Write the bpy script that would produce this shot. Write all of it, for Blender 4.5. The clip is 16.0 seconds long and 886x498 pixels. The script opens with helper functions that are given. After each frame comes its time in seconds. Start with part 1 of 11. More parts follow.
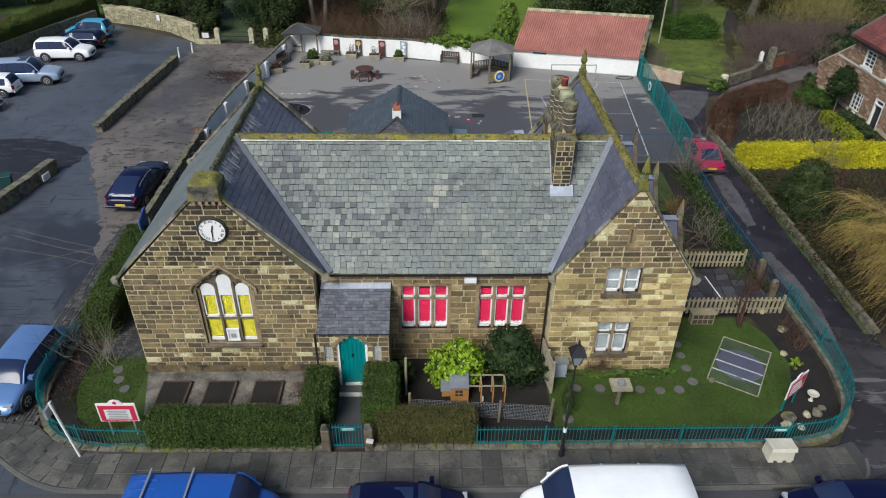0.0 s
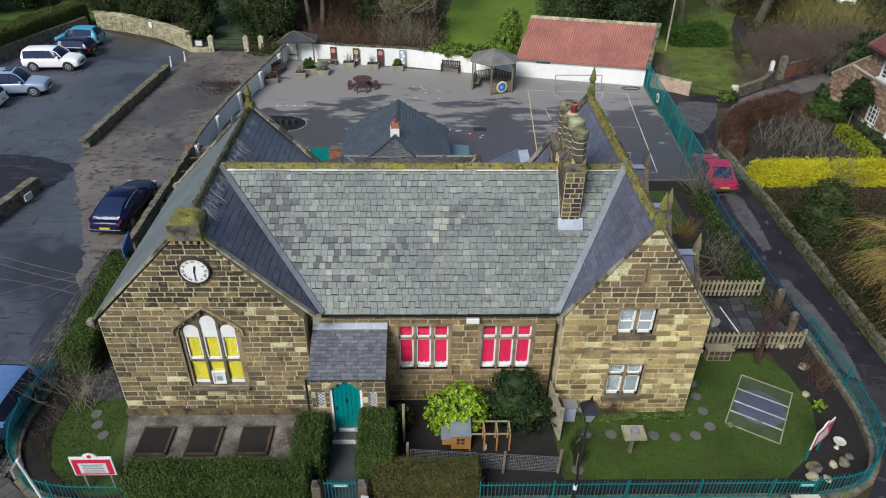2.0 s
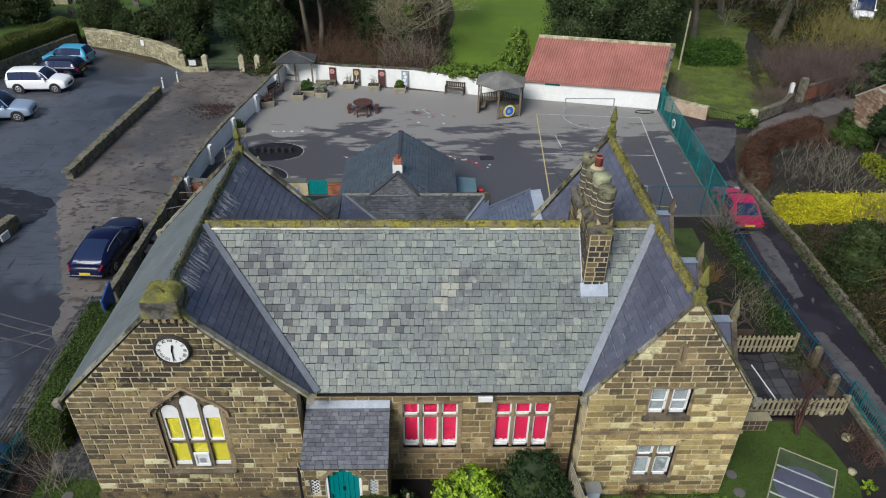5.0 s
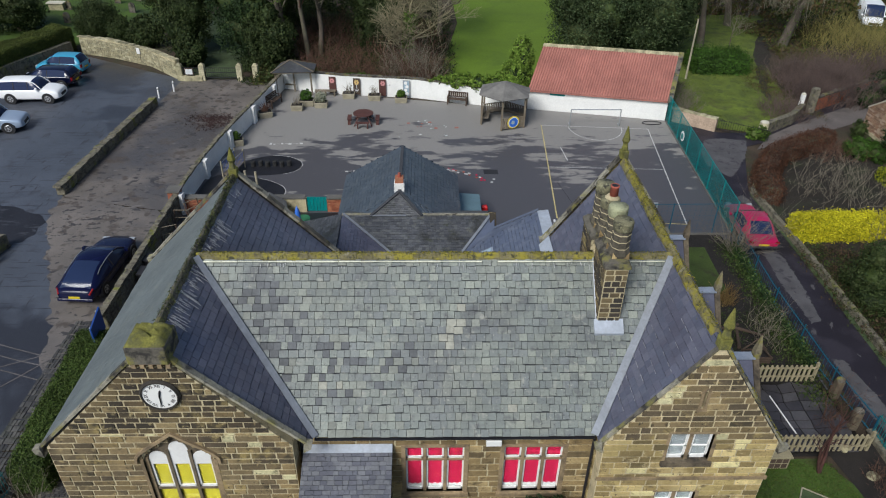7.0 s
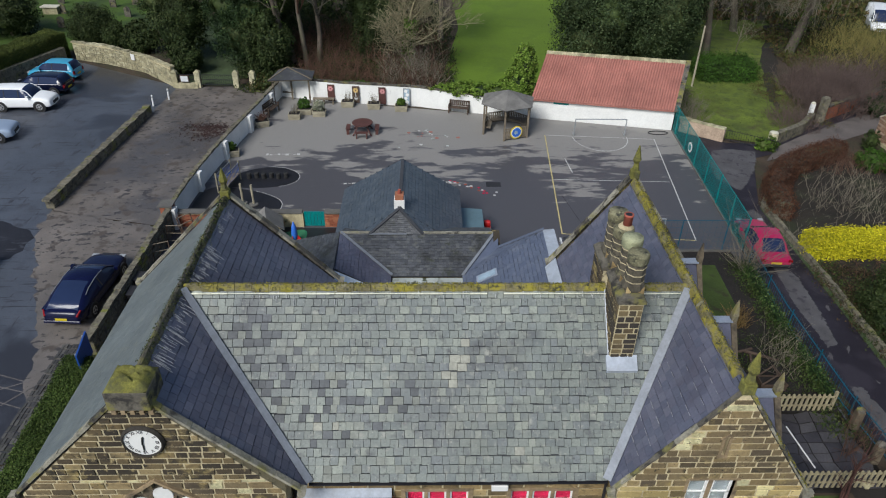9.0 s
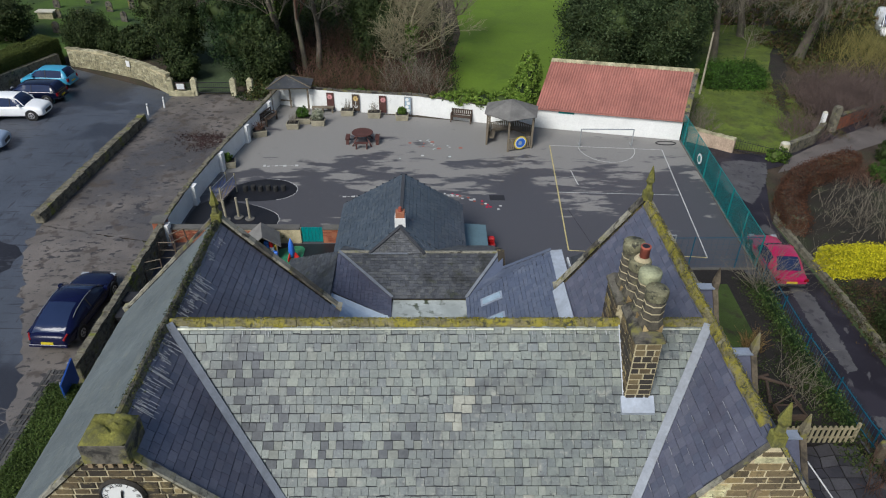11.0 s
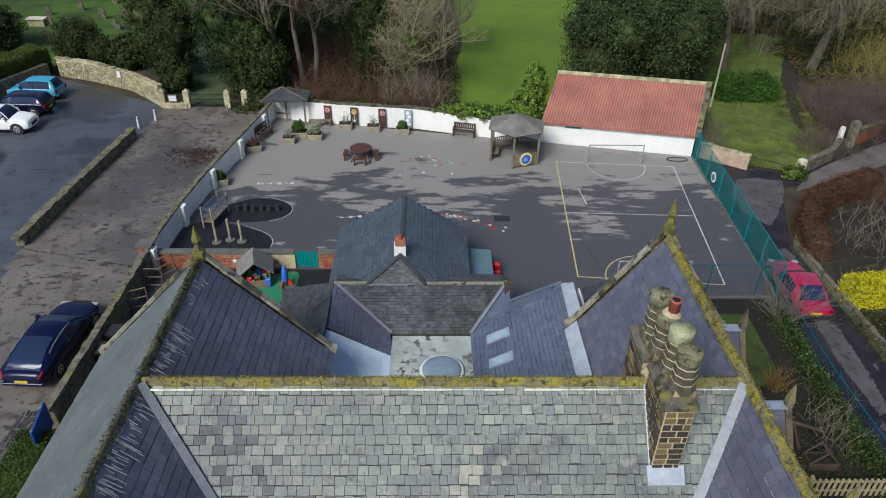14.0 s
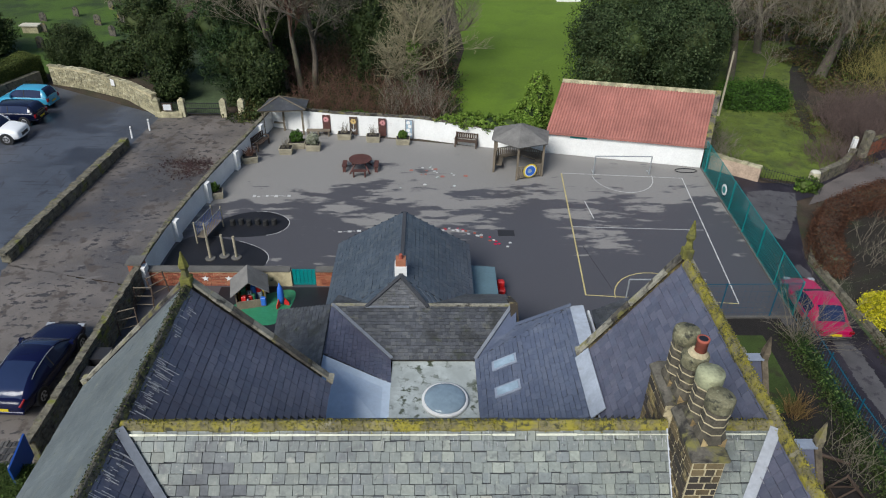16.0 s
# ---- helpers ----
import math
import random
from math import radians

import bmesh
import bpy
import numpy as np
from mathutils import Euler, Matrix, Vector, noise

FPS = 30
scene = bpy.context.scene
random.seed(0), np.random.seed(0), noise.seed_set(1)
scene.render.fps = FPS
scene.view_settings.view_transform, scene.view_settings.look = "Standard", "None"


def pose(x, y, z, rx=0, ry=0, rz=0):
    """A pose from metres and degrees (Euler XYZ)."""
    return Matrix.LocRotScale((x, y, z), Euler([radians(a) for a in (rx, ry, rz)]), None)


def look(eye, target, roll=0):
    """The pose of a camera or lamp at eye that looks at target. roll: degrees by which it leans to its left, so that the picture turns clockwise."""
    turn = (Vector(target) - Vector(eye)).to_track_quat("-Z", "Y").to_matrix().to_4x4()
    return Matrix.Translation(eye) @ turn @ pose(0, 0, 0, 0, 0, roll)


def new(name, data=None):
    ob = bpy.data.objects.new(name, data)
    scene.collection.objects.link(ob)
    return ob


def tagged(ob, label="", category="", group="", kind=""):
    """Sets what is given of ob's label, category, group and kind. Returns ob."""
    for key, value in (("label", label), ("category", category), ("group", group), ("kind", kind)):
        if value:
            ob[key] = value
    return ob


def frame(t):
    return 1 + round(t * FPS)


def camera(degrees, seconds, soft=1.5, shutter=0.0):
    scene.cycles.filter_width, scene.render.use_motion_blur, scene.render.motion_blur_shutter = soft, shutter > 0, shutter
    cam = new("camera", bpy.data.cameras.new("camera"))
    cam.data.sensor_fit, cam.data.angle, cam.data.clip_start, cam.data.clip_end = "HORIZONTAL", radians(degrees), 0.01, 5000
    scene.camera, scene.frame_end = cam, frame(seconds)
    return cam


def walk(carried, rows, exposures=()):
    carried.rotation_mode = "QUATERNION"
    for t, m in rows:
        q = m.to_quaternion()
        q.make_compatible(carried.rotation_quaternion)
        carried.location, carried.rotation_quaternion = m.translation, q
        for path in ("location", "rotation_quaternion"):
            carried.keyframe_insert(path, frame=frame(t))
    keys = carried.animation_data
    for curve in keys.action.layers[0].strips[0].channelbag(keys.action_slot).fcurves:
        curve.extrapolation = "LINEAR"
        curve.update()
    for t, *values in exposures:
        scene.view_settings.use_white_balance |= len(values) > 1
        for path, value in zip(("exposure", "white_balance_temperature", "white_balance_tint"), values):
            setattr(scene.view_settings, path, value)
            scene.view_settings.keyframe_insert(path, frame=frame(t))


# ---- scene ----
cam = camera(66.0, 16.0, 1.1)
PATH = [
    (0, (2.158, -18.22, 19.072), (2.209, -16.555, 17.964), 0.9),
    (0.5, (2.191, -17.822, 19.096), (2.241, -16.159, 17.985), 0.9),
    (1, (2.201, -17.275, 19.157), (2.251, -15.614, 18.045), 0.8),
    (1.5, (2.205, -16.652, 19.23), (2.255, -14.99, 18.118), 0.9),
    (2, (2.2, -16.007, 19.284), (2.25, -14.346, 18.172), 0.9),
    (2.5, (2.179, -15.377, 19.334), (2.229, -13.714, 18.224), 0.9),
    (3, (2.152, -14.773, 19.37), (2.203, -13.109, 18.262), 0.9),
    (3.5, (2.126, -14.215, 19.422), (2.176, -12.551, 18.314), 0.9),
    (4, (2.085, -13.695, 19.487), (2.134, -12.03, 18.381), 0.9),
    (6.5, (1.885, -11.558, 19.751), (1.933, -9.891, 18.648), 0.9),
    (7, (1.859, -11.173, 19.773), (1.907, -9.505, 18.67), 0.9),
    (7.5, (1.83, -10.8, 19.807), (1.879, -9.133, 18.704), 0.9),
    (8, (1.829, -10.431, 19.83), (1.877, -8.763, 18.728), 1.0),
    (8.5, (1.824, -10.057, 19.857), (1.871, -8.389, 18.754), 0.9),
    (9, (1.797, -9.679, 19.863), (1.846, -8.011, 18.76), 1.0),
    (11.5, (1.754, -7.783, 19.897), (1.8, -6.114, 18.796), 1.0),
    (12, (1.745, -7.409, 19.888), (1.791, -5.74, 18.788), 1.0),
    (12.5, (1.718, -7.035, 19.857), (1.765, -5.364, 18.759), 1.1),
    (13, (1.71, -6.652, 19.835), (1.756, -4.98, 18.738), 1.0),
    (13.5, (1.711, -6.293, 19.824), (1.757, -4.62, 18.729), 1.0),
    (14, (1.682, -5.909, 19.792), (1.728, -4.236, 18.698), 1.1),
    (14.5, (1.675, -5.577, 19.759), (1.72, -3.901, 18.668), 1.0),
    (15, (1.665, -5.226, 19.731), (1.71, -3.548, 18.642), 1.0),
    (15.5, (1.639, -4.842, 19.675), (1.684, -3.163, 18.589), 1.0),
    (16, (1.596, -4.462, 19.594), (1.642, -2.782, 18.51), 1.1),
]
walk(cam, [(t, look(eye, target, roll)) for t, eye, target, roll in PATH], [(0, 0.32, 6400, 9), (3.5, 0.4, 6400, 9), (6.5, 0.22, 6400, 9), (9, 0.22, 6400, 9), (12.5, 0.28, 6400, 9), (16, 0.36, 6400, 9)])

# ---- light ----
world = bpy.data.worlds.new("sky")
scene.world = world
world.use_nodes = True
wt = world.node_tree
sky = wt.nodes.new("ShaderNodeTexSky")
sky.sky_type = 'NISHITA'
sky.sun_disc = False
sky.sun_elevation = radians(44)
sky.sun_rotation = radians(213)
sky.air_density, sky.dust_density, sky.ozone_density = 1.0, 1.2, 1.0
wt.links.new(sky.outputs[0], wt.nodes["Background"].inputs[0])
wt.nodes["Background"].inputs[1].default_value = 0.075
sun = new("sun", bpy.data.lights.new("sun", 'SUN'))
sun.data.energy, sun.data.angle, sun.data.color = 2.9, radians(28), (1.0, 0.985, 0.955)
sun.matrix_world = look((-22, -34, 38), (0, 0, 0))

# ---- materials ----
def nd(nt, kind, **inputs):
    n = nt.nodes.new(kind)
    for k, v in inputs.items():
        n.inputs[k.replace("_", " ")].default_value = v
    return n


def c4(c, k=1.0):
    return (min(c[0] * k, 1), min(c[1] * k, 1), min(c[2] * k, 1), 1)


def surface(name, base, var=0.25, big=0.5, small=14.0, rough=0.8, bump=0.25, metal=0.0, ramp=None, stain=None, stretch=(1, 1, 1), gloss_stain=None, bump_size=0.02, coat=0.0):
    """A surface with variation at two scales; ramp: colours from piece to piece; stain: (colour, scale, low, high)."""
    m = bpy.data.materials.new(name)
    m.use_nodes = True
    nt = m.node_tree
    bs = nt.nodes["Principled BSDF"]
    geo = nt.nodes.new("ShaderNodeNewGeometry")
    mp = nt.nodes.new("ShaderNodeMapping")
    mp.inputs["Scale"].default_value = stretch
    nt.links.new(geo.outputs["Position"], mp.inputs["Vector"])
    n1 = nd(nt, "ShaderNodeTexNoise", Scale=big, Detail=4.0, Roughness=0.6)
    n2 = nd(nt, "ShaderNodeTexNoise", Scale=small, Detail=6.0, Roughness=0.65)
    nt.links.new(mp.outputs[0], n1.inputs["Vector"])
    nt.links.new(mp.outputs[0], n2.inputs["Vector"])
    if ramp:
        info = nt.nodes.new("ShaderNodeObjectInfo")
        add = nt.nodes.new("ShaderNodeMath")
        add.operation = 'ADD'
        fr = nt.nodes.new("ShaderNodeMath")
        fr.operation = 'FRACT'
        nt.links.new(info.outputs["Random"], add.inputs[0])
        nt.links.new(geo.outputs["Random Per Island"], add.inputs[1])
        nt.links.new(add.outputs[0], fr.inputs[0])
        cr = nt.nodes.new("ShaderNodeValToRGB")
        cr.color_ramp.interpolation = 'CONSTANT'
        els = cr.color_ramp.elements
        els[0].position, els[0].color = 0, c4(ramp[0])
        els[1].position, els[1].color = (len(ramp) - 1) / len(ramp), c4(ramp[-1])
        for i, c in enumerate(ramp[1:-1], 1):
            e = els.new(i / len(ramp))
            e.color = c4(c)
        nt.links.new(fr.outputs[0], cr.inputs[0])
        colour = cr.outputs[0]
    else:
        rgb = nt.nodes.new("ShaderNodeRGB")
        rgb.outputs[0].default_value = c4(base)
        colour = rgb.outputs[0]

    def scaled(col, noise_out, lo, hi):
        mr = nt.nodes.new("ShaderNodeMapRange")
        mr.inputs["From Min"].default_value, mr.inputs["From Max"].default_value = 0.3, 0.7
        mr.inputs["To Min"].default_value, mr.inputs["To Max"].default_value = lo, hi
        nt.links.new(noise_out, mr.inputs["Value"])
        mul = nt.nodes.new("ShaderNodeVectorMath")
        mul.operation = 'SCALE'
        nt.links.new(col, mul.inputs[0])
        nt.links.new(mr.outputs[0], mul.inputs["Scale"])
        return mul.outputs[0]
    colour = scaled(colour, n1.outputs[0], 1 - var, 1 + var)
    colour = scaled(colour, n2.outputs[0], 1 - var * 0.8, 1 + var * 0.8)
    rough_out = None
    for st in (stain or []):
        scol, sscale, lo, hi = st[:4]
        ns = nd(nt, "ShaderNodeTexNoise", Scale=sscale, Detail=5.0, Roughness=0.6, Distortion=0.3)
        if len(st) > 4:
            mp2 = nt.nodes.new("ShaderNodeMapping")
            mp2.inputs["Scale"].default_value = st[4]
            nt.links.new(geo.outputs["Position"], mp2.inputs["Vector"])
            nt.links.new(mp2.outputs[0], ns.inputs["Vector"])
        else:
            nt.links.new(geo.outputs["Position"], ns.inputs["Vector"])
        mr = nt.nodes.new("ShaderNodeMapRange")
        mr.inputs["From Min"].default_value, mr.inputs["From Max"].default_value = lo, hi
        nt.links.new(ns.outputs[0], mr.inputs["Value"])
        mx = nt.nodes.new("ShaderNodeMixRGB")
        mx.inputs[2].default_value = c4(scol)
        nt.links.new(mr.outputs[0], mx.inputs[0])
        nt.links.new(colour, mx.inputs[1])
        colour = mx.outputs[0]
        if gloss_stain is not None and rough_out is None:
            rr = nt.nodes.new("ShaderNodeMapRange")
            rr.inputs["To Min"].default_value, rr.inputs["To Max"].default_value = rough, gloss_stain
            nt.links.new(mr.outputs[0], rr.inputs["Value"])
            rough_out = rr.outputs[0]
    nt.links.new(colour, bs.inputs["Base Color"])
    bs.inputs["Roughness"].default_value = rough
    if rough_out is not None:
        nt.links.new(rough_out, bs.inputs["Roughness"])
    bs.inputs["Metallic"].default_value = metal
    if coat:
        bs.inputs["Coat Weight"].default_value = coat
        bs.inputs["Coat Roughness"].default_value = 0.15
    if bump:
        bp = nd(nt, "ShaderNodeBump", Strength=bump, Distance=bump_size)
        nt.links.new(n2.outputs[0], bp.inputs["Height"])
        nt.links.new(bp.outputs[0], bs.inputs["Normal"])
    return m


def glass(name, tint, rough=0.03):
    m = bpy.data.materials.new(name)
    m.use_nodes = True
    bs = m.node_tree.nodes["Principled BSDF"]
    bs.inputs["Base Color"].default_value = c4(tint)
    bs.inputs["Roughness"].default_value = rough
    bs.inputs["Transmission Weight"].default_value = 1.0
    bs.inputs["IOR"].default_value = 1.45
    return m


MOSS = (0.16, 0.17, 0.03)
M = {}
M["stone_warm"] = surface("sandstone_blocks", (0.3, 0.22, 0.12), 0.3, 0.5, 9, 0.9, 0.5, stain=[((0.05, 0.04, 0.026), 0.7, 0.55, 0.72), ((0.34, 0.26, 0.1), 1.3, 0.56, 0.72), ((0.05, 0.04, 0.024), 2.6, 0.56, 0.7), ((0.4, 0.31, 0.15), 3.4, 0.6, 0.72), ((0.035, 0.03, 0.02), 9.0, 0.6, 0.7)],
                          ramp=[(0.085, 0.065, 0.037), (0.183, 0.137, 0.071), (0.232, 0.173, 0.088), (0.134, 0.101, 0.055), (0.293, 0.22, 0.11), (0.159, 0.122, 0.067), (0.207, 0.152, 0.073), (0.104, 0.079, 0.049), (0.256, 0.189, 0.091), (0.171, 0.128, 0.067), (0.6, 0.561, 0.329), (0.122, 0.094, 0.056), (0.207, 0.159, 0.085), (0.146, 0.11, 0.061)])
M["stone_sooty"] = surface("weathered_sandstone_blocks", (0.2, 0.15, 0.08), 0.3, 0.6, 9, 0.9, 0.5, stain=[((0.03, 0.025, 0.02), 0.9, 0.54, 0.72), ((0.36, 0.28, 0.11), 1.2, 0.55, 0.7), ((0.03, 0.026, 0.018), 2.4, 0.54, 0.68), ((0.4, 0.32, 0.16), 3.6, 0.59, 0.7), ((0.03, 0.026, 0.02), 9.0, 0.58, 0.69)],
                           ramp=[(0.045, 0.035, 0.022), (0.1, 0.075, 0.04), (0.14, 0.105, 0.052), (0.055, 0.042, 0.026), (0.26, 0.2, 0.1), (0.07, 0.052, 0.03), (0.12, 0.088, 0.045), (0.04, 0.032, 0.022), (0.17, 0.125, 0.06)])
M["stone_pale"] = surface("pale_sandstone_blocks", (0.4, 0.31, 0.17), 0.25, 0.6, 9, 0.9, 0.45, stain=[((0.08, 0.06, 0.035), 0.9, 0.57, 0.76), ((0.52, 0.41, 0.2), 0.7, 0.54, 0.7), ((0.12, 0.09, 0.045), 2.6, 0.58, 0.72), ((0.56, 0.46, 0.25), 3.4, 0.6, 0.72), ((0.09, 0.07, 0.04), 9.0, 0.6, 0.7)],
                          ramp=[(0.224, 0.168, 0.07), (0.403, 0.314, 0.13), (0.291, 0.218, 0.09), (0.616, 0.493, 0.23), (0.246, 0.185, 0.078), (0.47, 0.37, 0.165), (0.336, 0.252, 0.105), (0.62, 0.549, 0.28), (0.168, 0.129, 0.058), (0.37, 0.28, 0.12)])
M["stone_ochre"] = surface("ochre_sandstone_blocks", (0.3, 0.21, 0.1), 0.3, 0.6, 9, 0.9, 0.45, stain=[((0.07, 0.05, 0.03), 0.8, 0.57, 0.76), ((0.4, 0.3, 0.13), 0.8, 0.58, 0.78), ((0.08, 0.06, 0.03), 2.6, 0.57, 0.7), ((0.48, 0.37, 0.18), 3.4, 0.6, 0.72), ((0.06, 0.045, 0.028), 9.0, 0.6, 0.7)],
                           ramp=[(0.2, 0.144, 0.069), (0.338, 0.244, 0.112), (0.263, 0.188, 0.088), (0.425, 0.319, 0.156), (0.163, 0.119, 0.06), (0.3, 0.213, 0.098), (0.237, 0.169, 0.079)])
M["mortar"] = surface("cream_lime_mortar", (0.5, 0.43, 0.27), 0.2, 1.2, 20, 0.95, 0.4, stain=[((0.2, 0.165, 0.1), 1.1, 0.53, 0.76), ((0.12, 0.1, 0.06), 4.0, 0.58, 0.7)])
M["mortar_white"] = surface("pale_ridge_mortar", (0.62, 0.62, 0.5), 0.2, 1.2, 20, 0.9, 0.3, stain=[((0.25, 0.25, 0.18), 1.5, 0.56, 0.7)])
M["mortar_pale"] = surface("pale_cream_pointing", (0.54, 0.46, 0.29), 0.2, 1.2, 20, 0.95, 0.4, stain=[((0.22, 0.18, 0.1), 1.1, 0.52, 0.74), ((0.14, 0.11, 0.07), 4.0, 0.58, 0.7)])
M["crazy"] = surface("dark_crazy_paving", (0.05, 0.047, 0.052), 0.3, 1.0, 14, 0.5, 0.3, ramp=[(0.04, 0.037, 0.042), (0.06, 0.056, 0.06), (0.048, 0.045, 0.05), (0.07, 0.066, 0.07)])
M["dressed"] = surface("dressed_sandstone", (0.27, 0.2, 0.115), 0.3, 0.8, 10, 0.9, 0.4, stain=[((0.07, 0.055, 0.04), 1.5, 0.5, 0.75)])
M["coping"] = surface("mossy_stone_coping", (0.11, 0.1, 0.08), 0.35, 1.2, 12, 0.95, 0.6, stain=[((0.2, 0.185, 0.05), 1.8, 0.52, 0.66), ((0.03, 0.028, 0.025), 2.6, 0.5, 0.62)])
M["coping_pale"] = surface("pale_weathered_coping", (0.27, 0.255, 0.2), 0.35, 1.2, 12, 0.95, 0.6, stain=[((0.2, 0.185, 0.06), 1.8, 0.55, 0.68), ((0.06, 0.055, 0.045), 2.6, 0.54, 0.66)])
M["dark_stone"] = surface("sooty_dressed_stone", (0.13, 0.103, 0.068), 0.35, 1.0, 10, 0.9, 0.4, stain=[((0.03, 0.025, 0.02), 1.8, 0.5, 0.7)])
M["stone_black"] = surface("sooty_chimney_blocks", (0.06, 0.05, 0.035), 0.3, 0.9, 9, 0.9, 0.5, ramp=[(0.04, 0.034, 0.026), (0.065, 0.052, 0.034), (0.1, 0.075, 0.04), (0.05, 0.04, 0.03), (0.16, 0.122, 0.062), (0.036, 0.031, 0.025)])
M["slate_pale"] = surface("pale_replaced_slates", (0.28, 0.28, 0.235), 0.25, 1.0, 14, 0.7, 0.3)
M["slate_lichen"] = surface("greenish_grey_lichened_slates", (0.215, 0.228, 0.2), 0.25, 1.0, 14, 0.7, 0.3)
M["slate_dark"] = surface("dark_wet_slates", (0.095, 0.102, 0.108), 0.3, 1.0, 14, 0.7, 0.3)
M["wet_leaf"] = surface("wet_red_brown_leaves", (0.045, 0.024, 0.02), 0.3, 1.0, 8, 0.5, 0.0)
M["mossy_ground"] = surface("mossy_worn_turf", (0.05, 0.075, 0.03), 0.35, 1.2, 20, 0.9, 0.5)
M["ridge"] = surface("lichen_covered_ridge_tiles", (0.17, 0.15, 0.08), 0.35, 1.0, 14, 0.95, 0.8, stain=[((0.27, 0.235, 0.035), 3.2, 0.44, 0.6), ((0.05, 0.05, 0.03), 6.0, 0.53, 0.63), ((0.24, 0.22, 0.15), 2.2, 0.6, 0.68)])
M["moss"] = surface("thick_green_moss", (0.16, 0.155, 0.035), 0.45, 2.0, 20, 1.0, 0.8, stain=[((0.08, 0.08, 0.04), 2.5, 0.5, 0.7)])
SL = [(0.15, 0.168, 0.16), (0.175, 0.197, 0.18), (0.16, 0.18, 0.172), (0.202, 0.225, 0.199), (0.167, 0.188, 0.175), (0.14, 0.16, 0.155), (0.187, 0.208, 0.186), (0.156, 0.174, 0.174), (0.234, 0.256, 0.219), (0.172, 0.193, 0.175), (0.179, 0.2, 0.179), (0.164, 0.185, 0.169), (0.153, 0.173, 0.166)]
M["slate"] = surface("grey_roof_slates", (0.15, 0.16, 0.165), 0.2, 0.45, 16, 0.55, 0.6, ramp=SL, stain=[((0.1, 0.108, 0.116), 0.28, 0.54, 0.74), ((0.24, 0.25, 0.2), 0.7, 0.56, 0.9), ((0.065, 0.07, 0.078), 0.5, 0.58, 0.74), ((0.25, 0.26, 0.23), 1.0, 0.6, 0.78, (9, 1.1, 1.1)), ((0.08, 0.085, 0.088), 3.2, 0.56, 0.74), ((0.27, 0.275, 0.24), 4.5, 0.59, 0.72), ((0.06, 0.064, 0.066), 11.0, 0.6, 0.7), ((0.33, 0.34, 0.29), 17.0, 0.63, 0.7)])
M["slate_blue"] = surface("blue_purple_roof_slates", (0.06, 0.065, 0.095), 0.16, 0.5, 14, 0.34, 0.3, stain=[((0.13, 0.14, 0.17), 1.0, 0.55, 0.85, (1, 3, 1)), ((0.075, 0.073, 0.1), 0.3, 0.5, 0.66)],
                          ramp=[(0.09, 0.097, 0.138), (0.113, 0.118, 0.163), (0.098, 0.107, 0.15), (0.125, 0.129, 0.172), (0.102, 0.105, 0.145)])
M["slate_west"] = surface("even_grey_green_slates", (0.15, 0.165, 0.16), 0.15, 0.5, 14, 0.5, 0.3, ramp=[(0.118, 0.138, 0.142), (0.132, 0.153, 0.154), (0.125, 0.145, 0.149), (0.142, 0.162, 0.162)], stain=[((0.19, 0.2, 0.16), 1.2, 0.58, 0.8, (3, 1, 3))])
# Paler, bluer slates: sky light on the west slope, put into the colour.
M["slate_wing"] = surface("sky_lit_wing_slates", (0.1, 0.12, 0.17), 0.14, 0.5, 14, 0.34, 0.3, stain=[((0.17, 0.19, 0.23), 1.0, 0.55, 0.85, (1, 3, 1))], ramp=[(0.092, 0.11, 0.16), (0.105, 0.125, 0.175), (0.098, 0.117, 0.168), (0.115, 0.133, 0.182)])
M["lichen_faint"] = surface("thin_grey_lichen", (0.25, 0.255, 0.28), 0.3, 2.0, 20, 0.85, 0.2)
M["shed_teal"] = surface("blue_grey_shed_sheet", (0.11, 0.18, 0.21), 0.12, 0.8, 9, 0.4, 0.1)
M["guano"] = surface("white_bird_droppings", (0.42, 0.43, 0.43), 0.2, 3.0, 20, 0.85, 0.2)
M["slate_hall"] = surface("blue_grey_hall_slates", (0.075, 0.092, 0.11), 0.18, 0.5, 14, 0.4, 0.3, stain=[((0.13, 0.145, 0.15), 1.0, 0.62, 0.78, (0.6, 4, 0.6))], ramp=[(0.058, 0.075, 0.096), (0.072, 0.09, 0.112), (0.065, 0.083, 0.104), (0.08, 0.097, 0.114)])
M["slate_rear"] = surface("dark_mossy_slates", (0.08, 0.085, 0.092), 0.3, 0.6, 16, 0.5, 0.5, stain=[((0.12, 0.12, 0.1), 3.4, 0.58, 0.74), ((0.035, 0.036, 0.034), 1.0, 0.54, 0.68), ((0.045, 0.05, 0.035), 2.2, 0.58, 0.7)],
                          ramp=[(0.05, 0.053, 0.06), (0.075, 0.079, 0.088), (0.06, 0.064, 0.072), (0.092, 0.096, 0.1), (0.068, 0.072, 0.078)])
M["slate_porch"] = surface("grey_purple_porch_slates", (0.13, 0.135, 0.155), 0.25, 0.8, 14, 0.4, 0.3, ramp=[(0.115, 0.12, 0.14), (0.145, 0.15, 0.165), (0.105, 0.109, 0.13), (0.16, 0.165, 0.178), (0.125, 0.128, 0.148)])
M["slate_bed"] = surface("roof_underlay", (0.045, 0.048, 0.055), 0.2, 1, 10, 0.9, 0.1)
M["lead"] = surface("grey_lead_flashing", (0.24, 0.26, 0.29), 0.15, 1.5, 10, 0.5, 0.15, metal=0.3, stain=[((0.2, 0.21, 0.23), 2.0, 0.5, 0.7)])
M["lead_pale"] = surface("pale_weathered_lead", (0.38, 0.42, 0.48), 0.15, 1.5, 10, 0.5, 0.15, stain=[((0.3, 0.32, 0.35), 2.0, 0.55, 0.7)])
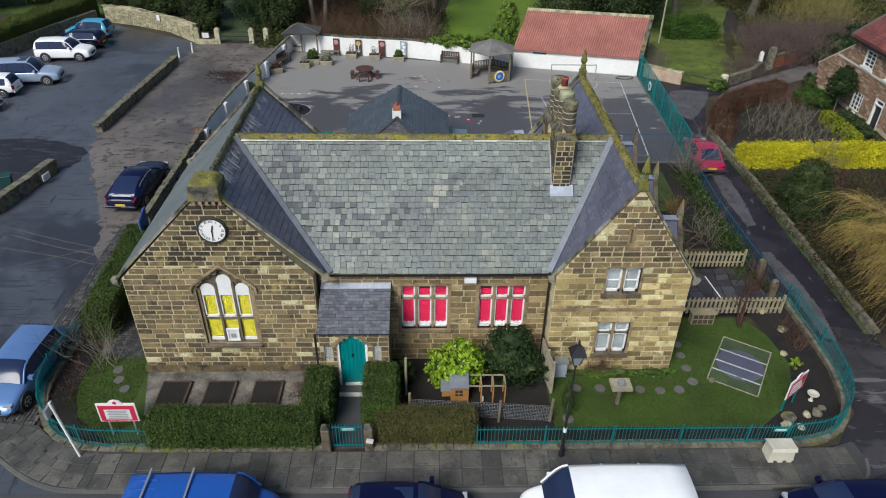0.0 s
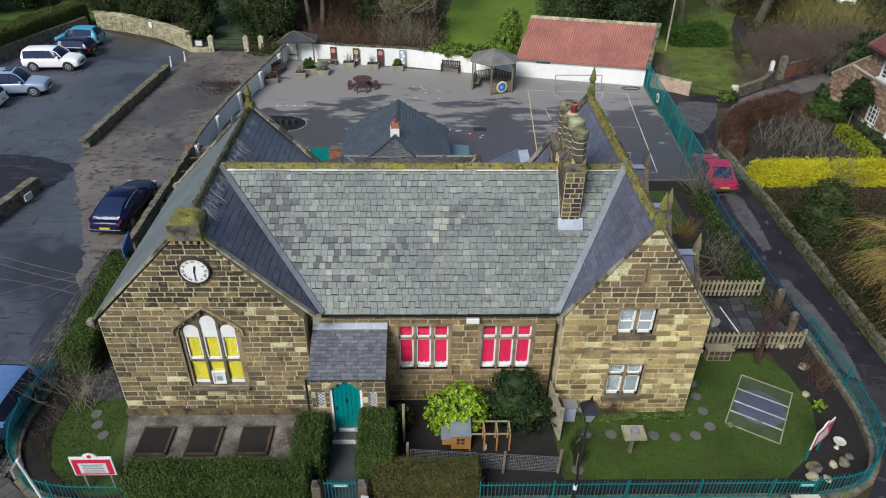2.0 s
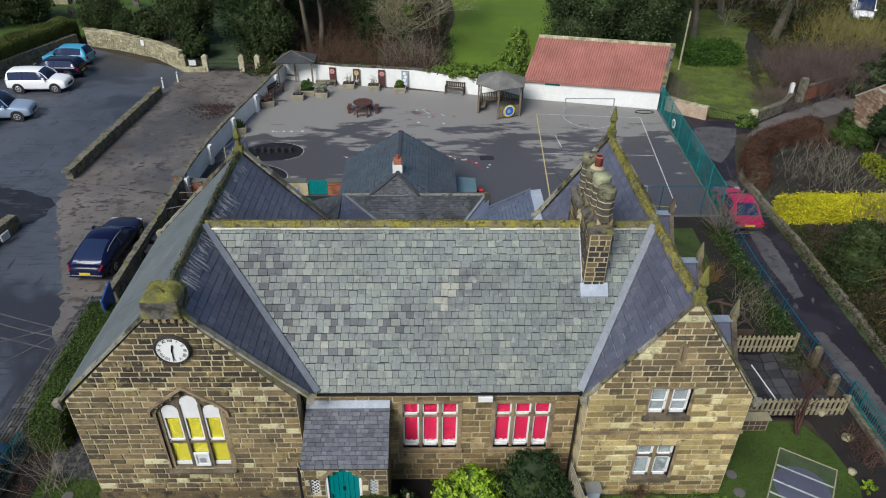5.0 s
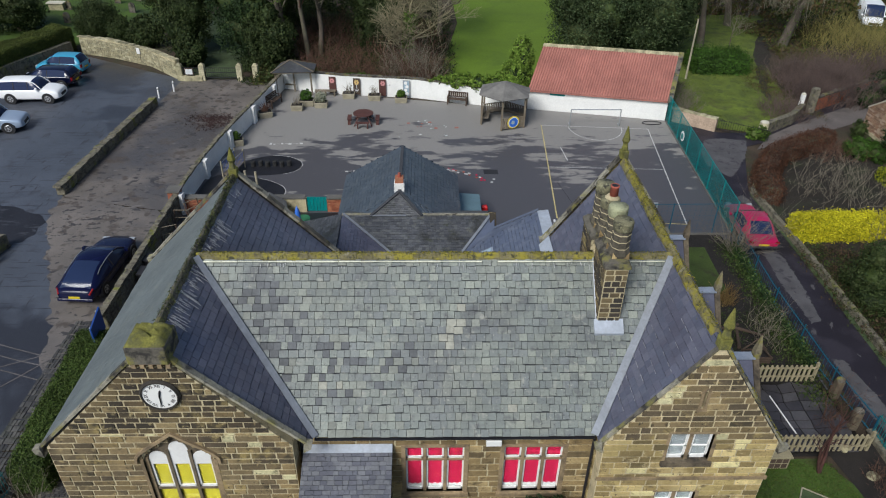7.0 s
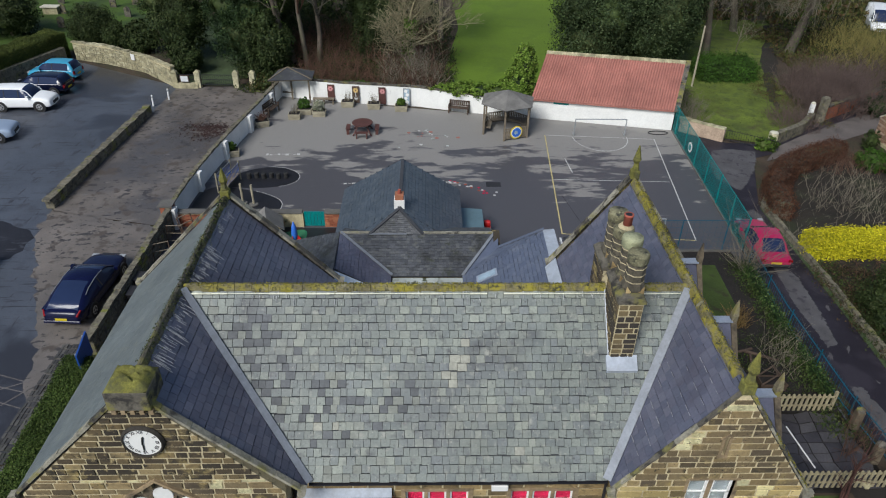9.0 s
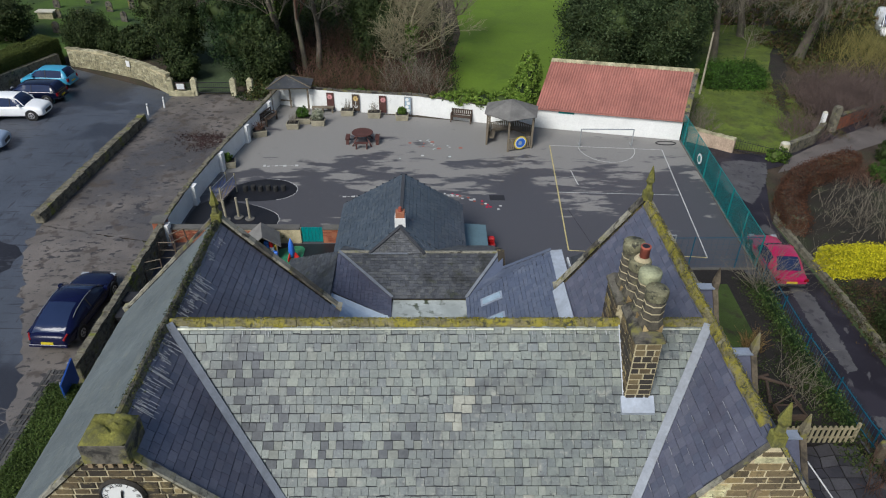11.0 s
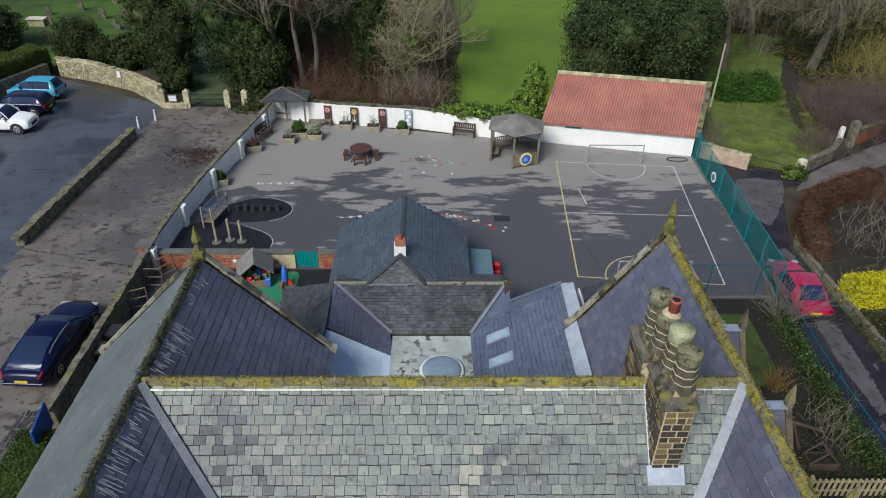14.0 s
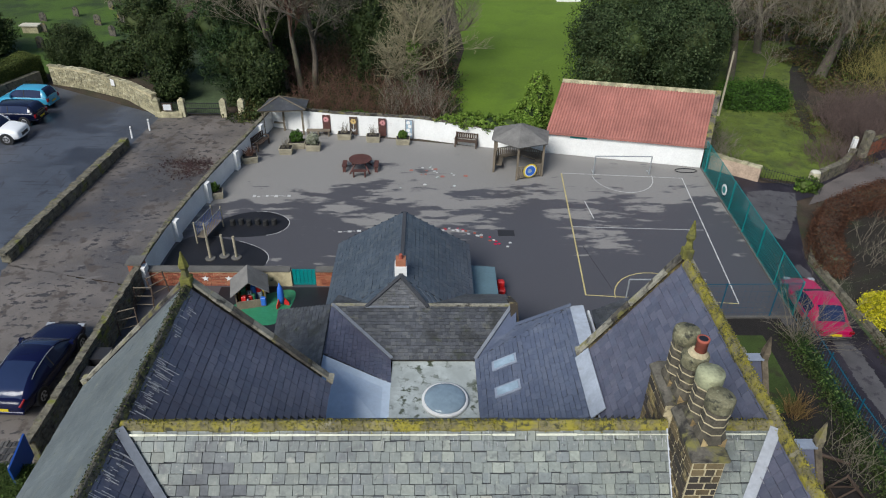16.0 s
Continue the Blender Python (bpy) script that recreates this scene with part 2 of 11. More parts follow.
M["lead_dorm"] = surface("blue_grey_lead_sheet", (0.27, 0.31, 0.38), 0.15, 1.5, 10, 0.45, 0.15)
M["track"] = surface("pale_dry_tyre_marks", (0.12, 0.11, 0.108), 0.3, 1.0, 14, 0.8, 0.1)
M["felt"] = surface("pale_flat_roof_felt", (0.46, 0.5, 0.48), 0.15, 1.0, 8, 0.6, 0.2, stain=[((0.07, 0.085, 0.05), 2.6, 0.545, 0.62), ((0.35, 0.38, 0.36), 0.9, 0.45, 0.65)])
M["felt_blue"] = surface("pale_blue_roof_sheet", (0.6, 0.7, 0.8), 0.08, 0.8, 6, 0.35, 0.05)
M["white_paint"] = surface("white_window_paint", (0.78, 0.78, 0.76), 0.05, 2, 15, 0.5, 0.05)
M["white_render"] = surface("white_painted_render", (0.8, 0.8, 0.77), 0.08, 0.6, 10, 0.85, 0.2, stain=[((0.5, 0.5, 0.44), 1.2, 0.66, 0.85, (1, 1, 2.5))])
M["yellow_blind"] = surface("yellow_window_blind", (0.43, 0.38, 0.02), 0.08, 1.5, 8, 0.7, 0.05)
M["red_blind"] = surface("crimson_window_blind", (0.47, 0.006, 0.052), 0.06, 1.5, 8, 0.6, 0.05)
M["net"] = surface("white_net_curtain", (0.6, 0.62, 0.62), 0.1, 3, 12, 0.9, 0.1)
M["pale_pane"] = surface("frosted_grey_pane", (0.223, 0.248, 0.26), 0.12, 1.2, 5, 0.25, 0.02)
M["teal_paint"] = surface("teal_gloss_paint", (0.0, 0.2, 0.2), 0.1, 2, 12, 0.35, 0.08)
M["teal_rail"] = surface("teal_railing_paint", (0.004, 0.15, 0.16), 0.12, 2, 15, 0.4, 0.1)
M["rail_blue"] = surface("blue_green_railing_paint", (0.003, 0.085, 0.14), 0.12, 2, 15, 0.4, 0.1)
M["black_iron"] = surface("black_painted_iron", (0.015, 0.015, 0.018), 0.2, 3, 20, 0.4, 0.1)
M["black_pipe"] = surface("black_drainpipe_paint", (0.02, 0.02, 0.024), 0.2, 3, 20, 0.4, 0.1)
M["white_face"] = surface("white_clock_enamel", (0.8, 0.8, 0.77), 0.03, 3, 15, 0.3, 0.0)
M["stone_pot"] = surface("dark_mossy_chimney_stone", (0.085, 0.075, 0.055), 0.4, 2, 12, 0.95, 0.7, stain=[((0.15, 0.14, 0.07), 2.5, 0.56, 0.7), ((0.03, 0.027, 0.022), 5.0, 0.55, 0.66)])
M["lichen_top"] = surface("pale_lichen_stone", (0.3, 0.31, 0.19), 0.25, 2, 14, 0.95, 0.5, stain=[((0.12, 0.12, 0.07), 3, 0.5, 0.7)])
M["lichen_drum"] = surface("mottled_lichen_stone", (0.17, 0.16, 0.095), 0.4, 3, 16, 0.95, 0.9, stain=[((0.32, 0.31, 0.19), 7, 0.56, 0.68), ((0.04, 0.04, 0.03), 5, 0.53, 0.64)])
M["moss_stone"] = surface("lichen_streaked_stone", (0.2, 0.175, 0.11), 0.35, 2, 14, 0.95, 0.6, stain=[((0.22, 0.2, 0.05), 2.5, 0.5, 0.65), ((0.06, 0.05, 0.04), 4, 0.53, 0.66)])
M["terracotta"] = surface("terracotta_clay", (0.34, 0.085, 0.055), 0.2, 2, 12, 0.8, 0.2)
M["asphalt"] = surface("damp_asphalt", (0.07, 0.08, 0.1), 0.18, 0.25, 40, 0.5, 0.35, stain=[((0.034, 0.035, 0.043), 0.075, 0.53, 0.58), ((0.036, 0.038, 0.046), 3.0, 0.585, 0.62, (0.2, 2.4, 1)), ((0.036, 0.038, 0.046), 2.2, 0.62, 0.65, (1.6, 0.25, 1)), ((0.05, 0.053, 0.064), 0.8, 0.57, 0.68)], gloss_stain=0.28)
M["wet_lane"] = surface("wet_lane_asphalt", (0.024, 0.021, 0.028), 0.2, 0.3, 40, 0.5, 0.3, stain=[((0.09, 0.085, 0.09), 1.7, 0.64, 0.67, (1.0, 0.6, 1)), ((0.035, 0.031, 0.04), 0.6, 0.5, 0.6)], gloss_stain=0.65)
M["wet_lane"].node_tree.nodes["Principled BSDF"].inputs["Specular IOR Level"].default_value = 0.22
M["lane"] = surface("worn_brown_lane_asphalt", (0.15, 0.132, 0.117), 0.28, 0.3, 40, 0.6, 0.4, stain=[((0.082, 0.076, 0.075), 0.11, 0.46, 0.6), ((0.085, 0.07, 0.059), 1.1, 0.55, 0.62), ((0.05, 0.046, 0.046), 2.4, 0.58, 0.61, (0.8, 1.3, 1)), ((0.16, 0.148, 0.135), 1.4, 0.62, 0.68, (0.6, 1.5, 1))], gloss_stain=0.38)
M["lane_wet"] = surface("wet_dark_lane_asphalt", (0.058, 0.053, 0.056), 0.25, 0.3, 40, 0.4, 0.35, stain=[((0.03, 0.028, 0.032), 0.2, 0.5, 0.56), ((0.13, 0.125, 0.128), 1.2, 0.6, 0.63, (0.35, 2.2, 1)), ((0.03, 0.028, 0.032), 1.5, 0.58, 0.61, (0.5, 1.6, 1))], gloss_stain=0.25)
M["path_tar"] = surface("grey_brown_path", (0.125, 0.108, 0.1), 0.2, 0.5, 30, 0.8, 0.3, stain=[((0.08, 0.07, 0.066), 0.6, 0.52, 0.66)])
M["dry_lane"] = surface("pale_dry_asphalt", (0.082, 0.079, 0.083), 0.25, 1.0, 30, 0.75, 0.3, stain=[((0.045, 0.04, 0.048), 2.2, 0.58, 0.63)])
M["wet_asphalt"] = surface("standing_wet_asphalt", (0.016, 0.016, 0.021), 0.25, 0.8, 30, 0.55, 0.25, stain=[((0.05, 0.052, 0.062), 1.6, 0.57, 0.63, (0.5, 2.0, 1))])
M["road"] = surface("road_asphalt", (0.06, 0.06, 0.064), 0.2, 0.3, 40, 0.7, 0.4)
M["soil"] = surface("dark_bare_soil", (0.016, 0.013, 0.011), 0.35, 1.0, 20, 0.95, 0.8, bump_size=0.05)
M["leaf_litter"] = surface("brown_leaf_litter", (0.05, 0.035, 0.022), 0.4, 0.7, 18, 0.95, 0.8, stain=[((0.028, 0.035, 0.012), 0.5, 0.5, 0.7)], bump_size=0.05)
M["garden_soil"] = surface("dark_winter_garden_soil", (0.02, 0.016, 0.011), 0.4, 0.7, 18, 0.95, 0.8, stain=[((0.022, 0.03, 0.01), 0.5, 0.5, 0.7)], bump_size=0.05)
M["grass"] = surface("short_green_grass", (0.042, 0.078, 0.009), 0.35, 0.35, 22, 0.9, 0.6, stain=[((0.05, 0.055, 0.018), 0.9, 0.55, 0.75)], bump_size=0.04)
M["far_grass"] = surface("bright_meadow_grass", (0.1, 0.168, 0.007), 0.16, 0.12, 6, 0.9, 0.4, stain=[((0.07, 0.12, 0.008), 0.3, 0.52, 0.75)], bump_size=0.05)
# Churchyard shade is put into this grass's base colour and dark patches.
M["church_grass"] = surface("shaded_churchyard_grass", (0.045, 0.088, 0.006), 0.3, 0.2, 6, 0.9, 0.4, stain=[((0.02, 0.04, 0.006), 0.3, 0.46, 0.62)], bump_size=0.05)
# Side lawn grass darkened in colour for the shade beside the school.
M["shade_lawn"] = surface("shaded_side_lawn_grass", (0.04, 0.065, 0.01), 0.35, 0.6, 18, 0.95, 0.6, stain=[((0.03, 0.03, 0.012), 1.0, 0.55, 0.68)], bump_size=0.04)
M["verge_turf"] = surface("mossy_verge_turf", (0.1, 0.135, 0.016), 0.35, 0.6, 12, 0.95, 0.6, stain=[((0.06, 0.06, 0.022), 0.45, 0.56, 0.68), ((0.06, 0.085, 0.016), 1.3, 0.5, 0.65)], bump_size=0.05)
M["gravel"] = surface("grey_brown_gravel", (0.17, 0.155, 0.13), 0.7, 1.5, 22, 0.9, 1.0, bump_size=0.06)
M["kerb"] = surface("grey_kerb_stone", (0.115, 0.11, 0.1), 0.2, 1, 15, 0.85, 0.3)
M["flag"] = surface("stone_paving_flags", (0.12, 0.115, 0.1), 0.3, 0.9, 14, 0.75, 0.4, ramp=[(0.062, 0.06, 0.053), (0.09, 0.086, 0.075), (0.075, 0.073, 0.067), (0.115, 0.108, 0.092), (0.082, 0.079, 0.07), (0.1, 0.094, 0.08)], stain=[((0.045, 0.044, 0.04), 0.8, 0.5, 0.66), ((0.13, 0.122, 0.1), 2.2, 0.58, 0.72), ((0.04, 0.039, 0.036), 5.0, 0.58, 0.7)])
M["cobble"] = surface("dark_worn_cobbles", (0.07, 0.069, 0.066), 0.3, 0.9, 14, 0.7, 0.5, ramp=[(0.045, 0.044, 0.045), (0.07, 0.068, 0.066), (0.1, 0.096, 0.09), (0.055, 0.054, 0.054)], stain=[((0.04, 0.045, 0.03), 0.8, 0.52, 0.68)])
M["flag_joint"] = surface("dark_paving_joints", (0.05, 0.05, 0.048), 0.2, 1, 20, 0.9, 0.3)
M["drystone"] = surface("rough_field_stone", (0.16, 0.145, 0.105), 0.35, 2.2, 9, 0.95, 0.9, stain=[(MOSS, 1.4, 0.55, 0.68), ((0.06, 0.055, 0.045), 3.0, 0.5, 0.66)], bump_size=0.06)
M["farstone"] = surface("pale_boundary_wall_stone", (0.34, 0.29, 0.19), 0.35, 2.0, 7, 0.95, 0.8, ramp=[(0.3, 0.27, 0.165), (0.37, 0.335, 0.21), (0.43, 0.395, 0.26), (0.33, 0.3, 0.185), (0.25, 0.23, 0.145)], stain=[((0.12, 0.12, 0.065), 1.2, 0.57, 0.75)])
M["brick"] = surface("red_brick_blocks", (0.26, 0.085, 0.045), 0.2, 1, 15, 0.9, 0.4, ramp=[(0.2, 0.06, 0.035), (0.3, 0.1, 0.055), (0.24, 0.075, 0.04), (0.33, 0.13, 0.07)])
M["pantile"] = surface("red_clay_pantiles", (0.35, 0.145, 0.115), 0.2, 0.6, 12, 0.85, 0.25, stain=[((0.25, 0.1, 0.075), 0.8, 0.55, 0.85), ((0.17, 0.15, 0.09), 1.5, 0.68, 0.85)])
M["house_tile"] = surface("dark_red_plain_tiles", (0.17, 0.05, 0.045), 0.25, 0.8, 12, 0.8, 0.25, ramp=[(0.15, 0.045, 0.04), (0.2, 0.06, 0.05), (0.17, 0.05, 0.045), (0.13, 0.045, 0.045)])
M["bark"] = surface("grey_brown_bark", (0.11, 0.09, 0.07), 0.35, 2, 14, 0.95, 0.8, stain=[((0.1, 0.11, 0.06), 0.7, 0.5, 0.7)])
M["twig"] = surface("pale_bare_twigs", (0.2, 0.175, 0.13), 0.3, 0.4, 5, 0.95, 0.0)
M["lichen_twig"] = surface("lichened_pale_branches", (0.26, 0.23, 0.14), 0.35, 0.6, 5, 0.95, 0.0)
M["brown_twig"] = surface("reddish_brown_twigs", (0.125, 0.066, 0.044), 0.35, 0.6, 5, 0.95, 0.0)
M["dusk_twig"] = surface("purple_brown_twigs", (0.13, 0.092, 0.08), 0.35, 0.6, 5, 0.95, 0.0)
M["olive_twig"] = surface("olive_yellow_twigs", (0.24, 0.21, 0.065), 0.35, 0.6, 5, 0.95, 0.0)
M["willow_twig"] = surface("golden_willow_twigs", (0.3, 0.22, 0.065), 0.5, 1.4, 5, 0.9, 0.0)
M["timber"] = surface("weathered_grey_timber", (0.17, 0.14, 0.1), 0.3, 1.5, 18, 0.9, 0.4)
M["grey_timber"] = surface("silver_grey_roof_boards", (0.175, 0.168, 0.155), 0.25, 1.5, 18, 0.75, 0.3)
M["pale_timber"] = surface("pale_pine_boards", (0.3, 0.26, 0.16), 0.25, 1.5, 18, 0.85, 0.3)
M["orange_timber"] = surface("orange_stained_timber", (0.4, 0.19, 0.05), 0.2, 2, 18, 0.7, 0.3)
M["red_timber"] = surface("dark_red_stained_timber", (0.085, 0.033, 0.027), 0.25, 2, 18, 0.7, 0.3)
M["bench_timber"] = surface("dark_brown_bench_timber", (0.075, 0.05, 0.035), 0.25, 2, 18, 0.8, 0.3)
M["line_white"] = surface("worn_white_line_paint", (0.5, 0.5, 0.48), 0.2, 2, 14, 0.7, 0.1)
M["line_yellow"] = surface("worn_yellow_line_paint", (0.5, 0.42, 0.18), 0.2, 2, 14, 0.7, 0.1)
M["soft_black"] = surface("black_rubber_play_surface", (0.014, 0.014, 0.017), 0.2, 1, 30, 0.5, 0.3)
M["tyre"] = surface("black_tyre_rubber", (0.018, 0.018, 0.018), 0.1, 3, 20, 0.85, 0.1)
M["alloy"] = surface("silver_alloy_wheel", (0.5, 0.5, 0.52), 0.08, 3, 20, 0.35, 0.0, metal=0.8)
# Blue in the base colour stands for sky mirrored in the glass.
M["car_glass"] = surface("sky_blue_car_glass", (0.018, 0.03, 0.075), 0.05, 1, 3, 0.16, 0.0)
M["car_glass"].node_tree.nodes["Principled BSDF"].inputs["Specular IOR Level"].default_value = 0.35
M["plastic_dark"] = surface("dark_plastic_trim", (0.025, 0.025, 0.028), 0.1, 2, 12, 0.6, 0.05)
M["lamp_red"] = surface("red_lamp_lens", (0.22, 0.006, 0.01), 0.05, 2, 8, 0.2, 0.0)
M["lamp_clear"] = surface("clear_lamp_lens", (0.35, 0.37, 0.4), 0.05, 2, 8, 0.12, 0.0)
M["plate_yellow"] = surface("yellow_number_plate", (0.65, 0.5, 0.02), 0.03, 2, 8, 0.4, 0.0)
M["plate_white"] = surface("white_number_plate", (0.7, 0.7, 0.68), 0.03, 2, 8, 0.4, 0.0)
M["concrete"] = surface("pale_cast_concrete", (0.56, 0.53, 0.43), 0.12, 1.5, 14, 0.85, 0.3)
M["planter_wood"] = surface("grey_planter_timber", (0.31, 0.28, 0.2), 0.25, 2, 16, 0.9, 0.3)
M["sign_red"] = surface("red_sign_paint", (0.55, 0.02, 0.06), 0.05, 2, 10, 0.45, 0.0)
M["sign_white"] = surface("white_sign_paint", (0.75, 0.74, 0.72), 0.04, 2, 10, 0.45, 0.0)
M["sign_grey"] = surface("grey_print", (0.28, 0.28, 0.28), 0.1, 2, 10, 0.6, 0.0)
M["sign_blue"] = surface("blue_sign_paint", (0.01, 0.06, 0.28), 0.08, 2, 10, 0.45, 0.0)
M["yellow_paint"] = surface("yellow_paint", (0.65, 0.5, 0.03), 0.08, 2, 10, 0.5, 0.0)
M["blue_paint"] = surface("bright_blue_paint", (0.03, 0.14, 0.55), 0.1, 2, 10, 0.5, 0.0)
M["red_paint"] = surface("bright_red_plastic", (0.6, 0.02, 0.02), 0.08, 2, 10, 0.4, 0.0)
M["green_paint"] = surface("green_play_paint", (0.03, 0.2, 0.1), 0.15, 2, 10, 0.5, 0.0)
M["mesh_teal"] = surface("teal_mesh_fence_wire", (0.0, 0.2, 0.2), 0.15, 1, 10, 0.5, 0.0)
M["galv"] = surface("galvanised_steel", (0.38, 0.4, 0.41), 0.1, 2, 12, 0.45, 0.05, metal=0.5)
M["dome"] = surface("translucent_roof_dome", (0.24, 0.32, 0.38), 0.15, 1, 5, 0.12, 0.0)
M["skylight"] = surface("skylight_glass", (0.32, 0.42, 0.5), 0.15, 1, 4, 0.08, 0.0)
M["brick_house"] = surface("pinkish_brown_brickwork", (0.33, 0.22, 0.16), 0.3, 1.2, 12, 0.9, 0.5, ramp=[(0.23, 0.13, 0.085), (0.32, 0.21, 0.14), (0.27, 0.16, 0.1), (0.4, 0.3, 0.22), (0.2, 0.12, 0.08)])
M["house_pane"] = surface("dark_window_glass", (0.05, 0.06, 0.065), 0.1, 1, 4, 0.08, 0.0)


def leafmat(name, cols, rough=0.55):
    m = surface(name, cols[0], 0.3, 0.5, 3, max(rough, 0.7), 0.0, ramp=cols)
    m.node_tree.nodes["Principled BSDF"].inputs["Specular IOR Level"].default_value = 0.2
    return m


M["hedge"] = leafmat("clipped_privet_leaves", [(0.03, 0.055, 0.01), (0.06, 0.1, 0.018), (0.045, 0.075, 0.015), (0.085, 0.12, 0.03)])
M["hedge_dark"] = leafmat("dark_side_hedge_leaves", [(0.025, 0.042, 0.01), (0.045, 0.07, 0.016), (0.034, 0.055, 0.013), (0.06, 0.075, 0.022)])
M["hedge_brown"] = leafmat("browned_hedge_leaves", [(0.07, 0.06, 0.022), (0.1, 0.065, 0.03), (0.055, 0.075, 0.016), (0.085, 0.09, 0.025)])
M["hedge_top"] = leafmat("mossy_hedge_leaves", [(0.085, 0.105, 0.02), (0.06, 0.085, 0.017), (0.11, 0.125, 0.03), (0.05, 0.07, 0.016)])
M["laurel"] = leafmat("bright_spotted_laurel_leaves", [(0.12, 0.22, 0.012), (0.22, 0.34, 0.02), (0.16, 0.27, 0.016), (0.3, 0.4, 0.04)], 0.4)
M["laurel_dark"] = leafmat("mixed_green_shrub_leaves", [(0.03, 0.06, 0.014), (0.05, 0.09, 0.02), (0.085, 0.12, 0.04), (0.022, 0.045, 0.012)], 0.4)
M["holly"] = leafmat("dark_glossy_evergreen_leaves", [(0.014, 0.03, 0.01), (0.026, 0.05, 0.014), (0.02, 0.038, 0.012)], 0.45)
M["holly_leaf"] = leafmat("dark_grey_green_tree_leaves", [(0.022, 0.038, 0.014), (0.04, 0.064, 0.022), (0.062, 0.085, 0.034), (0.03, 0.05, 0.018)], 0.5)
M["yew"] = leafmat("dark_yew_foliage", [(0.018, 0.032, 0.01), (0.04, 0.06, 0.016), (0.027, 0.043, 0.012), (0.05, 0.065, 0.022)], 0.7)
M["ivy"] = leafmat("green_ivy_leaves", [(0.05, 0.095, 0.014), (0.09, 0.16, 0.022), (0.065, 0.12, 0.018), (0.12, 0.19, 0.035)], 0.5)
M["bright_ivy"] = leafmat("bright_green_shrub_leaves", [(0.08, 0.14, 0.018), (0.13, 0.21, 0.028), (0.1, 0.17, 0.022), (0.17, 0.24, 0.045)], 0.5)
M["mid_green"] = leafmat("mid_green_hedge_leaves", [(0.03, 0.07, 0.01), (0.05, 0.11, 0.014), (0.04, 0.085, 0.012)], 0.6)
M["golden"] = leafmat("golden_yellow_hedge_leaves", [(0.42, 0.39, 0.012), (0.56, 0.51, 0.018), (0.26, 0.27, 0.012), (0.64, 0.58, 0.03), (0.48, 0.44, 0.015)], 0.6)
M["gold_green"] = leafmat("yellow_green_box_leaves", [(0.2, 0.23, 0.012), (0.28, 0.3, 0.015), (0.14, 0.17, 0.012)], 0.6)
M["red_bark"] = surface("dark_red_bark", (0.06, 0.024, 0.018), 0.3, 2, 12, 0.9, 0.2)
M["silver_leaf"] = leafmat("silvery_grey_green_leaves", [(0.3, 0.31, 0.22), (0.4, 0.41, 0.32), (0.22, 0.24, 0.15)], 0.8)
M["dead_leaf"] = leafmat("dark_dead_winter_leaves", [(0.04, 0.028, 0.016), (0.06, 0.04, 0.022), (0.034, 0.032, 0.014), (0.08, 0.055, 0.03)], 0.8)
M["moss_leaf"] = leafmat("dark_green_roof_moss", [(0.03, 0.045, 0.012), (0.05, 0.07, 0.016), (0.024, 0.03, 0.012), (0.09, 0.1, 0.03)], 0.9)
M["moss_yellow"] = leafmat("yellow_green_roof_moss", [(0.2, 0.18, 0.025), (0.28, 0.245, 0.03), (0.1, 0.1, 0.03), (0.16, 0.15, 0.05)], 0.9)
M["beech"] = leafmat("russet_beech_leaves", [(0.075, 0.034, 0.02), (0.115, 0.05, 0.025), (0.052, 0.028, 0.019), (0.085, 0.042, 0.026)], 0.8)
M["grass_blade"] = leafmat("green_grass_blades", [(0.036, 0.075, 0.008), (0.056, 0.106, 0.011), (0.052, 0.076, 0.012), (0.068, 0.08, 0.02)], 0.7)
M["dry_grass"] = leafmat("dry_ornamental_grass", [(0.22, 0.15, 0.06), (0.3, 0.2, 0.08), (0.16, 0.1, 0.04)], 0.9)


# ---- mesh helpers ----
def gz(y):
    return float(np.interp(y, [-100, 4, 15, 40, 60, 200, 600], [-0.2, -0.2, 0.0, 0.3, 0.5, 1.5, 1.5]))


def thing(name, label, category, loc=(0, 0, 0), group="", kind="", rz=0.0):
    ob = new(name)
    ob.empty_display_size = 0.2
    ob.matrix_basis = pose(*loc, 0, 0, rz)
    return tagged(ob, label, category, group, kind)


def link_mesh(name, me, material, parent=None, label=""):
    if material is not None and not me.materials:
        me.materials.append(M[material] if isinstance(material, str) else material)
    ob = new(name, me)
    ob.parent = parent
    if label:
        ob["label"] = label
    return ob


def part(name, bm, material, parent=None, label="", smooth=False):
    me = bpy.data.meshes.new(name)
    bm.to_mesh(me)
    bm.free()
    if smooth:
        for p in me.polygons:
            p.use_smooth = True
    return link_mesh(name, me, material, parent, label)


def box(bm, x0, x1, y0, y1, z0, z1, m=None, bevel=0.0):
    vs = [bm.verts.new(v) for v in ((x0, y0, z0), (x1, y0, z0), (x1, y1, z0), (x0, y1, z0), (x0, y0, z1), (x1, y0, z1), (x1, y1, z1), (x0, y1, z1))]
    fs = [bm.faces.new([vs[i] for i in f]) for f in ((3, 2, 1, 0), (4, 5, 6, 7), (0, 1, 5, 4), (1, 2, 6, 5), (2, 3, 7, 6), (3, 0, 4, 7))]
    if bevel:
        es = list({e for f in fs for e in f.edges})
        out = bmesh.ops.bevel(bm, geom=es, offset=bevel, segments=1, affect='EDGES')
        vs = list({v for f in out["faces"] for v in f.verts} | {v for v in vs if v.is_valid})
    if m is not None:
        bmesh.ops.transform(bm, matrix=m, verts=[v for v in vs if v.is_valid])
    return bm


